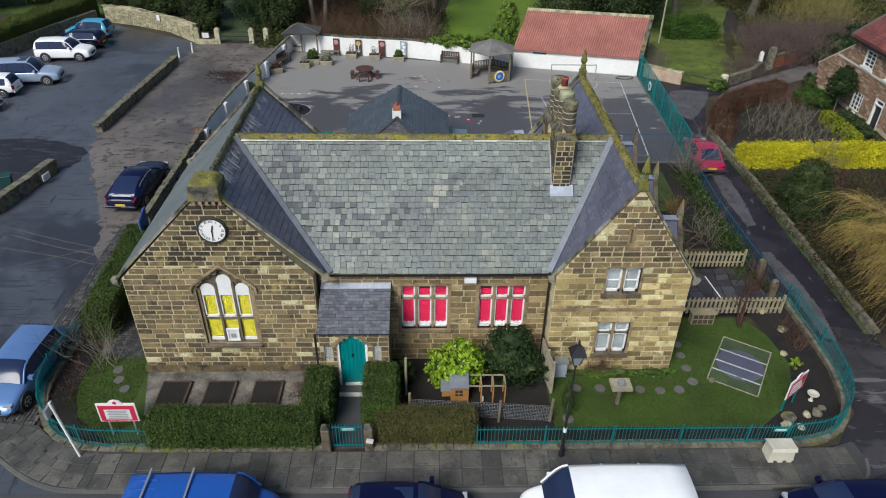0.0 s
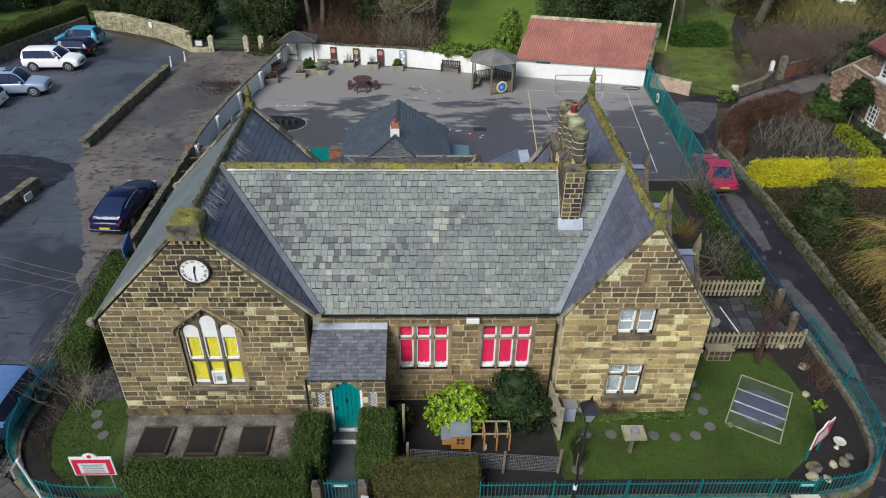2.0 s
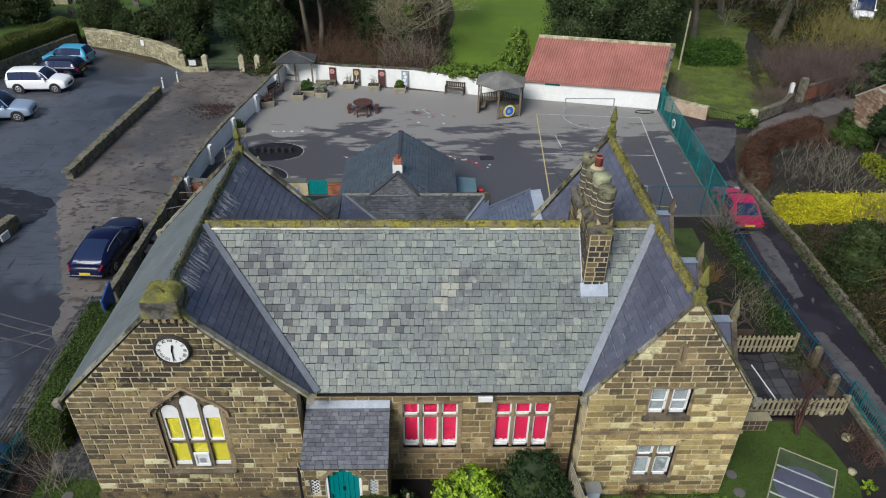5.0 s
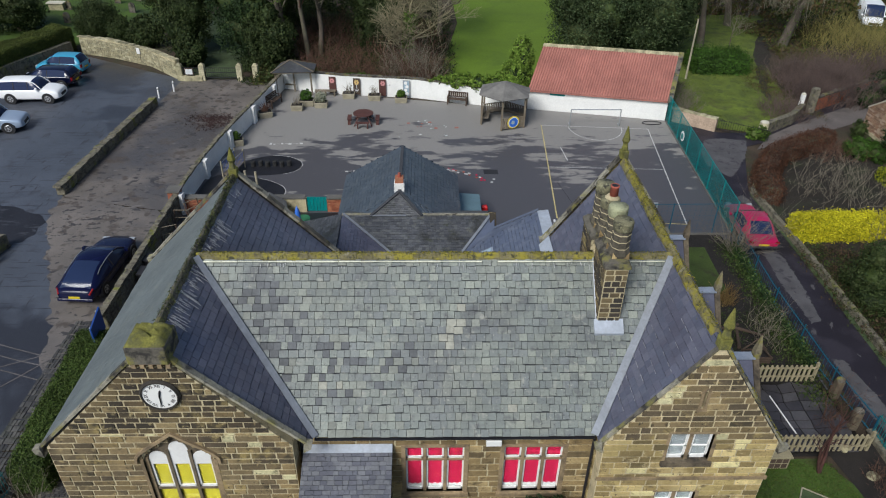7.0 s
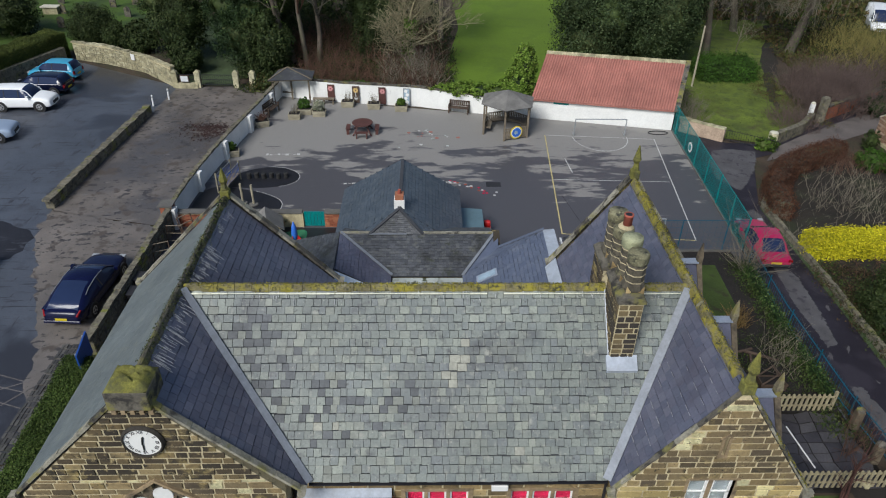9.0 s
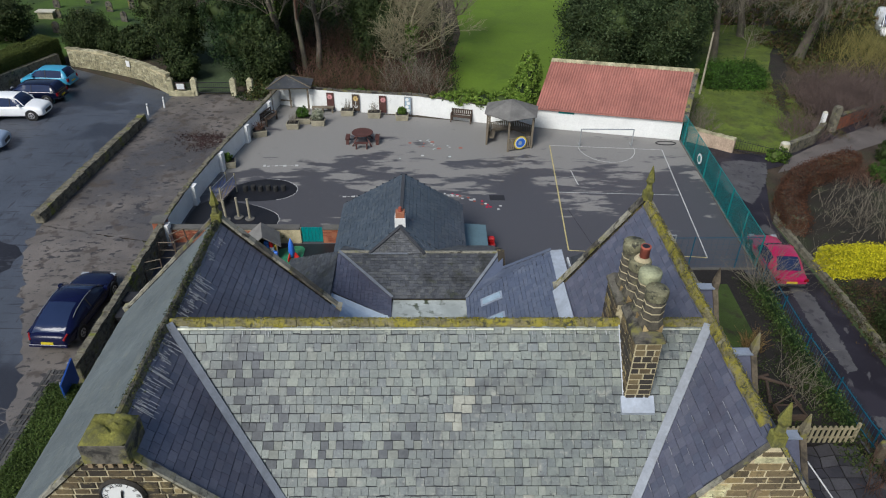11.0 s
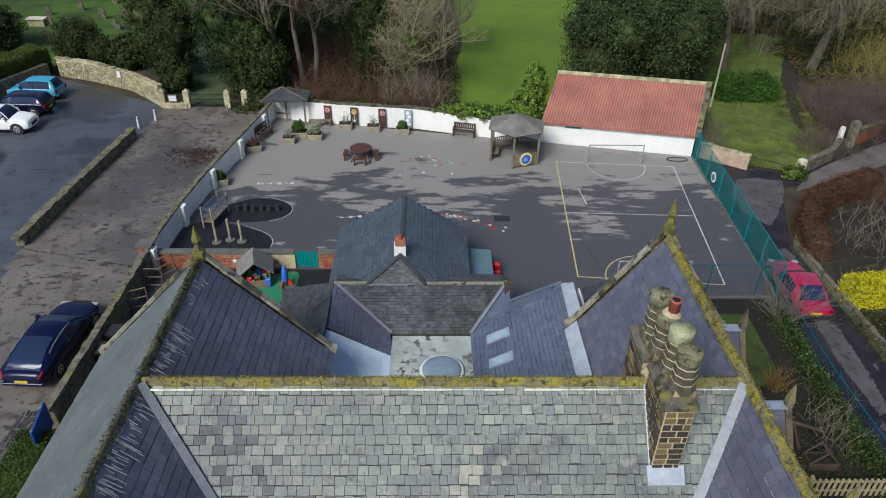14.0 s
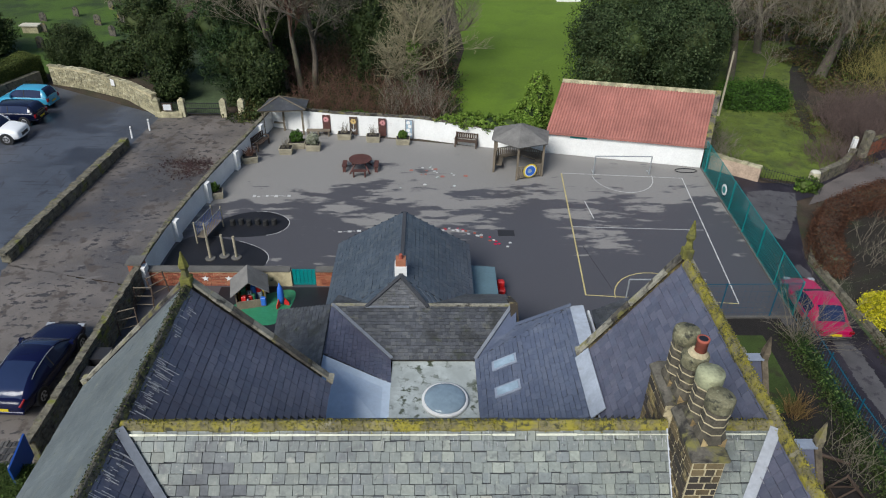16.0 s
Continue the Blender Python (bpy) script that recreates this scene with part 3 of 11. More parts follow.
def prism(bm, pts, a, b, axis="y"):
    """Extrudes a polygon: pts in (x, z) along y, (y, z) along x, or (x, y) along z."""
    def at(p, d):
        return {"y": (p[0], d, p[1]), "x": (d, p[0], p[1]), "z": (p[0], p[1], d)}[axis]
    lo, hi = [bm.verts.new(at(p, a)) for p in pts], [bm.verts.new(at(p, b)) for p in pts]
    n = len(pts)
    bm.faces.new(lo)
    bm.faces.new(hi[::-1])
    for i in range(n):
        bm.faces.new((lo[i], hi[i], hi[(i + 1) % n], lo[(i + 1) % n]))
    bmesh.ops.recalc_face_normals(bm, faces=bm.faces[:])
    return bm


def cone(bm, x, y, z0, z1, r0, r1, n=12, turn=0.0):
    ring = [[bm.verts.new((x + r * math.cos(turn + 2 * math.pi * i / n), y + r * math.sin(turn + 2 * math.pi * i / n), z)) for i in range(n)] for r, z in ((r0, z0), (r1, z1))]
    bm.faces.new(ring[0][::-1])
    bm.faces.new(ring[1])
    for i in range(n):
        bm.faces.new((ring[0][i], ring[0][(i + 1) % n], ring[1][(i + 1) % n], ring[1][i]))
    return bm


def lathe(bm, prof, n=16, x=0.0, y=0.0):
    rings = [[bm.verts.new((x + r * math.cos(2 * math.pi * i / n), y + r * math.sin(2 * math.pi * i / n), z)) for i in range(n)] for r, z in prof]
    for a, b in zip(rings, rings[1:]):
        for i in range(n):
            bm.faces.new((a[i], a[(i + 1) % n], b[(i + 1) % n], b[i]))
    bm.faces.new(rings[0][::-1])
    bm.faces.new(rings[-1])
    return bm


def rod(bm, a, b, r0, r1=None, n=6):
    a, b = Vector(a), Vector(b)
    r1 = r0 if r1 is None else r1
    d = (b - a).normalized()
    u = d.orthogonal().normalized()
    w = d.cross(u)
    rings = [[bm.verts.new(p + r * (math.cos(2 * math.pi * i / n) * u + math.sin(2 * math.pi * i / n) * w)) for i in range(n)] for p, r in ((a, r0), (b, r1))]
    for i in range(n):
        bm.faces.new((rings[0][i], rings[0][(i + 1) % n], rings[1][(i + 1) % n], rings[1][i]))
    bm.faces.new(rings[0][::-1])
    bm.faces.new(rings[1])
    return bm


def sweep(bm, pts, w, h, closed=False):
    """A bar of width w and height h along a line of points, standing on it."""
    n = len(pts)
    rings = []
    for i, p in enumerate(pts):
        p = Vector(p)
        d = (Vector(pts[min(i + 1, n - 1)]) - Vector(pts[max(i - 1, 0)]))
        d.z = 0
        d.normalize()
        s = Vector((d.y, -d.x, 0)) * w / 2
        rings.append([bm.verts.new(q) for q in (p - s, p + s, p + s + Vector((0, 0, h)), p - s + Vector((0, 0, h)))])
    for a, b in zip(rings, rings[1:]):
        for i in range(4):
            bm.faces.new((a[i], a[(i + 1) % 4], b[(i + 1) % 4], b[i]))
    bm.faces.new(rings[0][::-1])
    bm.faces.new(rings[-1])
    bmesh.ops.recalc_face_normals(bm, faces=bm.faces[:])
    return bm


def along(pts, step):
    """Points and directions at even steps along a line in plan."""
    out, left = [], 0.0
    for a, b in zip(pts, pts[1:]):
        a, b = Vector(a[:2]), Vector(b[:2])
        length = (b - a).length
        d = (b - a) / length
        while left < length:
            out.append((a + d * left, d))
            left += step
        left -= length
    return out


def rounded(pts, times=3):
    """Chaikin smoothing of a line in plan."""
    for _ in range(times):
        out = [pts[0]]
        for a, b in zip(pts, pts[1:]):
            out += [tuple(0.75 * p + 0.25 * q for p, q in zip(a, b)), tuple(0.25 * p + 0.75 * q for p, q in zip(a, b))]
        pts = out + [pts[-1]]
    return pts


BREAKS = [4, 15, 40, 60, 200]


def sheet(name, outline, off, material, label, kind="structure", category="ground", thick=0.0):
    """A level surface in plan that follows the ground's rise."""
    bm = bmesh.new()
    bm.faces.new([bm.verts.new((x, y, 0)) for x, y in outline])
    for yb in BREAKS:
        bmesh.ops.bisect_plane(bm, geom=bm.verts[:] + bm.edges[:] + bm.faces[:], plane_co=(0, yb, 0), plane_no=(0, 1, 0))
    bmesh.ops.triangulate(bm, faces=bm.faces[:])
    for v in bm.verts:
        v.co.z = gz(v.co.y) + off
    for f in bm.faces:
        f.normal_update()
        if f.normal.z < 0:
            f.normal_flip()
    if thick:
        ex = bmesh.ops.extrude_face_region(bm, geom=bm.faces[:])
        bmesh.ops.translate(bm, verts=[v for v in ex["geom"] if isinstance(v, bmesh.types.BMVert)], vec=(0, 0, -thick))
        bmesh.ops.recalc_face_normals(bm, faces=bm.faces[:])
    return tagged(part(name, bm, material), label, category, "", kind)


UNIT_V = np.array([(-.5, -.5, 0), (.5, -.5, 0), (.5, .5, 0), (-.5, .5, 0), (-.485, -.475, 1), (.485, -.475, 1), (.485, .475, 1), (-.485, .475, 1)], float)
UNIT_F = [(4, 5, 6, 7), (0, 1, 5, 4), (1, 2, 6, 5), (2, 3, 7, 6), (3, 0, 4, 7)]
unit_meshes = {}


def unit_mesh(material):
    if material not in unit_meshes:
        me = bpy.data.meshes.new("piece_" + material)
        me.from_pydata(UNIT_V.tolist(), [], UNIT_F)
        me.materials.append(M[material])
        unit_meshes[material] = me
    return unit_meshes[material]


def lay(name, mats, material, parent, singles=0, label=""):
    """Pieces at the given 4x4 matrices: the first ones as objects of their own, the rest joined."""
    for m in mats[:singles]:
        ob = new(name, unit_mesh(material))
        ob.parent = parent
        ob.matrix_basis = Matrix(m.tolist())
    rest = mats[singles:]
    if len(rest):
        hom = np.c_[UNIT_V, np.ones(8)]
        vs = np.concatenate([(hom @ m.T)[:, :3] for m in rest])
        fs = [tuple(i + 8 * k for i in f) for k in range(len(rest)) for f in UNIT_F]
        me = bpy.data.meshes.new(name + "_field")
        me.from_pydata(vs.tolist(), [], fs)
        ob = link_mesh(name + "_field", me, material, parent)
        ob["kind"] = "stuff"


def piece(centre, u, v, n, w, h, t, lift=0.0, spin=0.0):
    """The matrix of a piece w x h x t whose face looks along n; lift tips its lower edge outwards."""
    u, v, n = (np.array(a, float) for a in (u, v, n))
    if lift:
        v2 = v * math.cos(lift) - n * math.sin(lift)
        n = n * math.cos(lift) + v * math.sin(lift)
        v = v2
    if spin:
        u, v = u * math.cos(spin) + v * math.sin(spin), v * math.cos(spin) - u * math.sin(spin)
    m = np.eye(4)
    m[:3, 0], m[:3, 1], m[:3, 2], m[:3, 3] = u * w, v * h, n * t, centre
    return m


def courses(spans, z0, z1, height, rng, wide=(0.35, 0.85), joint=0.036, vary=0.12):
    """Rows of blocks: spans(z) gives the free stretches at a height. Yields a, z, width, height."""
    z = z0
    while z < z1 - 0.08:
        h = min(height * rng.uniform(1 - vary, 1 + vary), z1 - z)
        for a, b in spans(z + h / 2):
            x = a
            if b - a < 0.06:
                continue
            while x < b - 0.02:
                w = rng.uniform(*wide)
                if b - x - w < wide[0] * 0.6:
                    w = b - x
                yield x + w / 2, z + h / 2, w - joint, h - joint
                x += w
        z += h

def ragged(outline, step, sx, sy, seed):
    """A closed outline with an uneven edge."""
    r = random.Random(seed)
    out = []
    for a, b in zip(outline, outline[1:] + outline[:1]):
        n = max(1, int(math.dist(a, b) / step))
        out += [(a[0] + (b[0] - a[0]) * i / n + r.gauss(0, sx), a[1] + (b[1] - a[1]) * i / n + r.gauss(0, sy)) for i in range(n)]
    return out


# ---- ground ----
bm = bmesh.new()
ys = [-400, -60, 4, 15, 40, 60, 200, 700]
xs = [-500, -60, 0, 60, 500]
grid = [[bm.verts.new((x, y, gz(y) - 0.03)) for x in xs] for y in ys]
for j in range(len(ys) - 1):
    for i in range(len(xs) - 1):
        bm.faces.new((grid[j][i], grid[j][i + 1], grid[j + 1][i + 1], grid[j + 1][i]))
tagged(part("ground", bm, "leaf_litter"), "brown soil and leaf litter with thin grass", "ground", "", "structure")
YARD_WALL = [(-12.0, 22.3), (-11.9, 25.5), (-11.55, 29.0), (-10.95, 33.0), (-10.25, 37.0), (-9.55, 41.4)]
sheet("road", [(-300, -60), (300, -60), (300, -3.95), (19.5, -3.95), (-9.2, -3.75), (-300, -3.75)], 0.0, "road", "grey asphalt street with parked cars", category="road")
sheet("car_park", [(-300, -3.75), (-9.2, -3.75), (-12.4, -1.9), (-13.4, 0.2), (-13.9, 2.0), (-13.2, 8.5), (-13.2, 22.3), (-19.4, 24.2), (-18.3, 38.2), (-17.8, 43.2), (-28.6, 49.2), (-33, 46), (-60, 20), (-300, 10)], 0.002, "asphalt", "damp dark asphalt car park", category="car park")
sheet("lane_front", ragged([(-19.4, 24.15), (-12.1, 22.2), (-12.1, 8.5), (-13.0, 7.0), (-13.9, 9.6), (-15.0, 12.9), (-16.4, 15.8), (-18.0, 19.3), (-19.4, 22.6)], 0.3, 0.1, 0.06, 87), 0.004, "lane", "wet brown lane with tyre tracks", category="lane")
sheet("lane_left", [(-19.3, 24.0), (-12.1, 22.3), (-11.6, 29), (-11.0, 33), (-10.3, 37), (-9.5, 42), (-11, 43.5), (-18, 43.3), (-18.4, 38)], 0.004, "lane", "worn brownish lane with wet patches", category="lane")
sheet("playground", [(-11.95, 8.2), (18.2, 8.2), (18.5, 20), (19.0, 29), (19.4, 35.4), (9, 37.6), (-6.6, 40.6), (-9.4, 41.6), (-10.2, 37), (-10.9, 33), (-11.5, 29), (-11.9, 25)], 0.006, None, "asphalt playground with wet and dry patches", category="playground")
sheet("lane_right", [(18.9, -3.95), (21.6, -3.95), (21.4, 9), (21.3, 17), (21.4, 25), (23.5, 31.0), (31.6, 34.6), (40, 39.5), (40, 42.5), (29, 36.4), (25.6, 33.2), (22.5, 33.4), (19.6, 35.3), (19.2, 29), (18.7, 20), (18.5, 14), (18.9, 6)], 0.004, "wet_lane", "wet asphalt lane with drying patches beside the school", category="lane")
sheet("lane_mouth", [(15.5, -2.3), (16.6, -3.95), (21.6, -3.95), (21.6, 4.0), (18.9, 5.0), (18.95, 1.9), (18.4, -0.5), (17.0, -2.0)], 0.006, "lane_wet", "wet asphalt where the lane meets the street", category="lane")
sheet("lawn", [(6.9, -1.9), (15, -1.85), (17.0, -1.0), (17.7, 0.8), (17.5, 3.0), (16.2, 5.1), (12.0, 5.1), (12.0, 1.9), (6.9, 1.9)], 0.012, "grass", "short damp green lawn", category="lawn")
sheet("side_bed", [(12.1, 5.2), (18.2, 5.2), (17.9, 20), (12.1, 20)], 0.010, "soil", "dark soil beside the school", category="flower bed")
sheet("side_lawn", [(13.6, 14.2), (16.4, 14.2), (16.6, 18.8), (13.6, 18.8)], 0.016, "shade_lawn", "green side lawn with shade in its colour", category="lawn")
sheet("corner_lawn", [(-11.7, 0.3), (-9.0, -1.6), (-8.0, -1.5), (-8.9, 2.0), (-9.0, 3.0), (-11.2, 3.0)], 0.012, "grass", "small patch of green lawn", category="lawn")
sheet("gravel_bed", [(-9.0, -0.4), (-1.9, -0.4), (-1.9, 2.1), (-8.9, 2.1), (-8.9, 12.0), (-11.9, 12.0), (-11.4, 4.0), (-11.0, 2.7), (-9.0, 2.6)], 0.008, "gravel", "grey brown gravel beside the wall", category="gravel")
sheet("meadow", [(2.5, 42), (18, 41), (21, 60), (24, 100), (4, 100), (5, 60)], 0.004, "far_grass", "bright green mown meadow", category="grass")
sheet("churchyard_grass", [(-48, 52), (-29, 52), (-26, 60), (-22, 90), (-70, 90), (-60, 55)], 0.004, "church_grass", "green churchyard grass", category="grass")
sheet("churchyard_path", [(-18.6, 43.6), (-13.6, 43.6), (-14.0, 50), (-15.5, 60), (-26, 66), (-26.5, 60), (-19.8, 54)], 0.006, "mossy_ground", "dark green grass beyond the churchyard gate", category="grass")
sheet("verge_grass", [(20.3, 36.2), (22.6, 34.2), (25.5, 33.2), (28.2, 35.2), (29.6, 38), (30.5, 41), (31.8, 47), (36, 58), (38.5, 64), (22.5, 64)], 0.004, "verge_turf", "mossy green verge grass", category="grass")
GP = [(28.6, 39.5), (28.9, 39.6), (30.1, 42.5), (31.4, 46.0), (33.2, 50), (38.8, 62), (37.0, 62), (31.9, 50), (30.3, 46.0), (29.2, 42.5)]
rng = random.Random(15)
sheet("garden_path", [(x + rng.gauss(0, 0.12), y + rng.gauss(0, 0.12)) for a, b in zip(GP, GP[1:] + GP[:1]) for x, y in [(a[0] + (b[0] - a[0]) * k / 8, a[1] + (b[1] - a[1]) * k / 8) for k in range(8)]], 0.010, "garden_soil", "dark trodden path", category="path")

# asphalt of the playground: dark and damp near the school, drier and paler far off, with streaks of standing water
m = bpy.data.materials.new("playground_asphalt")
m.use_nodes = True
nt = m.node_tree
bs = nt.nodes["Principled BSDF"]
geo = nt.nodes.new("ShaderNodeNewGeometry")
mp = nt.nodes.new("ShaderNodeMapping")
mp.inputs["Scale"].default_value = (0.22, 0.55, 1)
nt.links.new(geo.outputs["Position"], mp.inputs["Vector"])
n1 = nd(nt, "ShaderNodeTexNoise", Scale=1.0, Detail=5.0, Roughness=0.55, Distortion=0.2)
nt.links.new(mp.outputs[0], n1.inputs["Vector"])
sep = nt.nodes.new("ShaderNodeSeparateXYZ")
nt.links.new(geo.outputs["Position"], sep.inputs[0])
dry = nd(nt, "ShaderNodeMapRange")
dry.inputs["From Min"].default_value, dry.inputs["From Max"].default_value = 22.0, 36.0
dry.inputs["To Min"].default_value, dry.inputs["To Max"].default_value = -0.17, 0.11
nt.links.new(sep.outputs["Y"], dry.inputs["Value"])
add = nt.nodes.new("ShaderNodeMath")
mp2 = nt.nodes.new("ShaderNodeMapping")
mp2.inputs["Scale"].default_value = (0.7, 2.6, 1)
nt.links.new(geo.outputs["Position"], mp2.inputs["Vector"])
n3 = nd(nt, "ShaderNodeTexNoise", Scale=1.0, Detail=5.0, Roughness=0.6, Distortion=0.4)
nt.links.new(mp2.outputs[0], n3.inputs["Vector"])
blend = nt.nodes.new("ShaderNodeMix")
blend.inputs["Factor"].default_value = 0.36
nt.links.new(n1.outputs[0], blend.inputs["A"])
nt.links.new(n3.outputs[0], blend.inputs["B"])
nt.links.new(blend.outputs["Result"], add.inputs[0])
nt.links.new(dry.outputs[0], add.inputs[1])
wet = nd(nt, "ShaderNodeMapRange")
wet.inputs["From Min"].default_value, wet.inputs["From Max"].default_value = 0.475, 0.51
nt.links.new(add.outputs[0], wet.inputs["Value"])
fine = nd(nt, "ShaderNodeTexNoise", Scale=30.0, Detail=5.0)
nt.links.new(geo.outputs["Position"], fine.inputs["Vector"])
mx = nt.nodes.new("ShaderNodeMixRGB")
mx.inputs[1].default_value, mx.inputs[2].default_value = (0.084, 0.082, 0.09, 1), (0.25, 0.24, 0.225, 1)
nt.links.new(wet.outputs[0], mx.inputs[0])
sc = nt.nodes.new("ShaderNodeMixRGB")
sc.blend_type = 'MULTIPLY'
sc.inputs[0].default_value = 0.6
nt.links.new(mx.outputs[0], sc.inputs[1])
fr = nd(nt, "ShaderNodeMapRange")
fr.inputs["To Min"].default_value, fr.inputs["To Max"].default_value = 0.4, 1.4
nt.links.new(fine.outputs[0], fr.inputs["Value"])
nt.links.new(fr.outputs[0], sc.inputs[2])
nt.links.new(sc.outputs[0], bs.inputs["Base Color"])
ro = nd(nt, "ShaderNodeMapRange")
ro.inputs["To Min"].default_value, ro.inputs["To Max"].default_value = 0.42, 0.75
nt.links.new(wet.outputs[0], ro.inputs["Value"])
nt.links.new(ro.outputs[0], bs.inputs["Roughness"])
bp = nd(nt, "ShaderNodeBump", Strength=0.3, Distance=0.01)
nt.links.new(fine.outputs[0], bp.inputs["Height"])
nt.links.new(bp.outputs[0], bs.inputs["Normal"])
bpy.data.objects["playground"].data.materials.append(m)

# ---- pavement ----
PAV_OUT = [(-16.0, -0.95), (-14.0, -1.5), (-12.7, -2.25), (-11.5, -3.08), (-10.4, -3.58), (-9.2, -3.75), (16.4, -3.88), (17.3, -3.5), (17.6, -2.7)]
PAV_IN = [(17.5, -1.95), (16.6, -2.2), (-7.6, -2.2), (-9.9, -2.05), (-11.3, -1.35), (-11.85, -0.9), (-13.2, -0.75), (-16.0, -0.35)]
pav = sheet("pavement", PAV_OUT + PAV_IN, 0.10, "flag_joint", "stone flag pavement along the street", category="pavement", thick=0.3)
bm = bmesh.new()
sweep(bm, [(x, y, -0.3) for x, y in rounded(PAV_OUT, 2)], 0.11, 0.212)
tagged(part("kerb", bm, "kerb"), "grey stone kerb edging the pavement", "kerb", "", "structure")

# ---- school ----
school = thing("school_building", "sandstone village school with grey slate roofs", "building")
RNG = random.Random(5)
LX, LZ = -5.25, 8.1          # left ridge
RX, RZ = 9.53, 8.1           # right ridge
RS = 1.418                   # steeper right roof
EZ = 4.3                     # eaves


def holed(bm, left, right, levels, holes, y0, y1):
    """A wall in the x-z plane, built band by band round its openings. left/right give the outline at a height."""
    lv = sorted(set(levels) | {z for h in holes for z in h[2]})
    for a, b in zip(lv, lv[1:]):
        mid = (a + b) / 2
        cuts = sorted((h[0](mid), h[1](mid)) for h in holes if h[2][0] < mid < h[2][-1])
        edges = [("w", None)] + [c for c in cuts]
        xa_lo, xa_hi = left(a), left(b)
        for c in cuts + [None]:
            xb_lo, xb_hi = (right(a), right(b)) if c is None else (c[0], c[0])
            if xb_lo - xa_lo > 1e-4 or xb_hi - xa_hi > 1e-4:
                p = [(xa_lo, a), (max(xb_lo, xa_lo), a), (max(xb_hi, xa_hi), b), (xa_hi, b)]
                vs = [[bm.verts.new((x, y, z)) for x, z in p] for y in (y0, y1)]
                bm.faces.new(vs[0])
                bm.faces.new(vs[1][::-1])
                for i in range(4):
                    bm.faces.new((vs[0][i], vs[1][i], vs[1][(i + 1) % 4], vs[0][(i + 1) % 4]))
            if c is not None:
                xa_lo = xa_hi = c[1]
    bmesh.ops.recalc_face_normals(bm, faces=bm.faces[:])
    bmesh.ops.remove_doubles(bm, verts=bm.verts[:], dist=0.001)
    return bm


def free(left, right, holes):
    def at(z):
        a, out = left(z), []
        for c in sorted((h[0](z), h[1](z)) for h in holes if h[2][0] - 0.02 < z < h[2][-1] + 0.02):
            out.append((a, c[0]))
            a = c[1]
        return [s for s in out + [(a, right(z))] if s[1] - s[0] > 0.05]
    return at


def rect(x0, x1, z0, z1):
    return (lambda z: x0, lambda z: x1, [z0, z1])


def stones(wall, left, right, holes, z0, z1, y, height, material, seed, wide=(0.38, 0.9), singles=300, joint=0.036):
    rng = random.Random(seed)
    mats = [piece((x, y, z), (1, 0, 0), (0, 0, 1), (0, -1, 0), w - rng.uniform(0, 0.02), h - rng.uniform(0, 0.018), 0.02 + rng.uniform(-0.008, 0.012), spin=rng.gauss(0, 0.008))
            for x, z, w, h in courses(free(left, right, holes), z0, z1, height, rng, wide, joint)]
    lay("stone", mats, material, wall, singles)


# left gable wall with the great window
def big_w(z):
    """Half the width of the great window's opening: upright jambs under a low four-centred arch."""
    return float(np.interp(z, (3.82, 4.0, 4.15, 4.3, 4.74), (1.01, 0.97, 0.84, 0.65, 0.0)))


def big_l(z):
    return -5.27 - big_w(z)


def big_r(z):
    return -5.27 + big_w(z)


BIG = (big_l, big_r, [1.25, 3.82, 4.0, 4.15, 4.3, 4.52, 4.74])
gl = lambda z: -8.85 if z < 4.35 else -8.85 + (z - 4.35) * 0.965
gr = lambda z: -1.95 if z < 4.35 else -1.95 - (z - 4.35) * 0.885
wall = part("front_gable_wall", holed(bmesh.new(), gl, gr, [-0.3, 4.35, 8.05], [BIG], 2.0, 2.5), "mortar", school, "sandstone gable wall with pale joints")
stones(wall, gl, gr, [BIG], -0.2, 4.9, 2.0, 0.24, "stone_warm", 11, (0.28, 0.75))
stones(wall, gl, gr, [BIG], 4.9, 7.9, 2.0, 0.21, "stone_sooty", 12, (0.25, 0.62), singles=120)
bm = bmesh.new()
box(bm, -8.93, -1.9, 1.92, 2.0, -0.28, 0.12)
part("plinth", bm, "stone_sooty", school, "projecting stone plinth")

# right gable wall
UP, LOW = rect(8.82, 10.08, 3.6, 4.8), rect(8.83, 10.06, 0.62, 2.24)
SLIT = rect(9.4, 9.5, 5.8, 6.45)
hl = lambda z: 6.95 if z < 4.4 else 6.95 + (z - 4.4) / 1.42
hr = lambda z: 12.0 if z < 4.4 else 12.0 - (z - 4.4) / 1.49
wall = part("side_gable_wall", holed(bmesh.new(), hl, hr, [-0.3, 4.4, 8.05], [UP, LOW, SLIT], 1.96, 2.46), "mortar_pale", school, "pale sandstone gable wall with two windows")
stones(wall, hl, hr, [UP, LOW, SLIT], -0.2, 4.55, 1.96, 0.25, "stone_pale", 21, (0.32, 0.8), singles=260, joint=0.036)
stones(wall, hl, hr, [UP, LOW, SLIT], 4.55, 7.8, 1.96, 0.235, "stone_warm", 22, (0.3, 0.7), singles=100, joint=0.038)
bm = bmesh.new()
box(bm, 6.9, 12.05, 1.9, 1.96, 2.83, 2.95)
part("string_course", bm, "dressed", school, "projecting stone band")
bm = bmesh.new()
prism(bm, [(9.27, 6.42), (9.45, 6.62), (9.63, 6.42), (9.57, 6.42), (9.45, 6.55), (9.33, 6.42)], 1.9, 1.96)
box(bm, 9.33, 9.4, 1.92, 1.96, 5.8, 6.45)
box(bm, 9.5, 9.57, 1.92, 1.96, 5.8, 6.45)
box(bm, 9.32, 9.58, 1.9, 1.96, 5.72, 5.8)
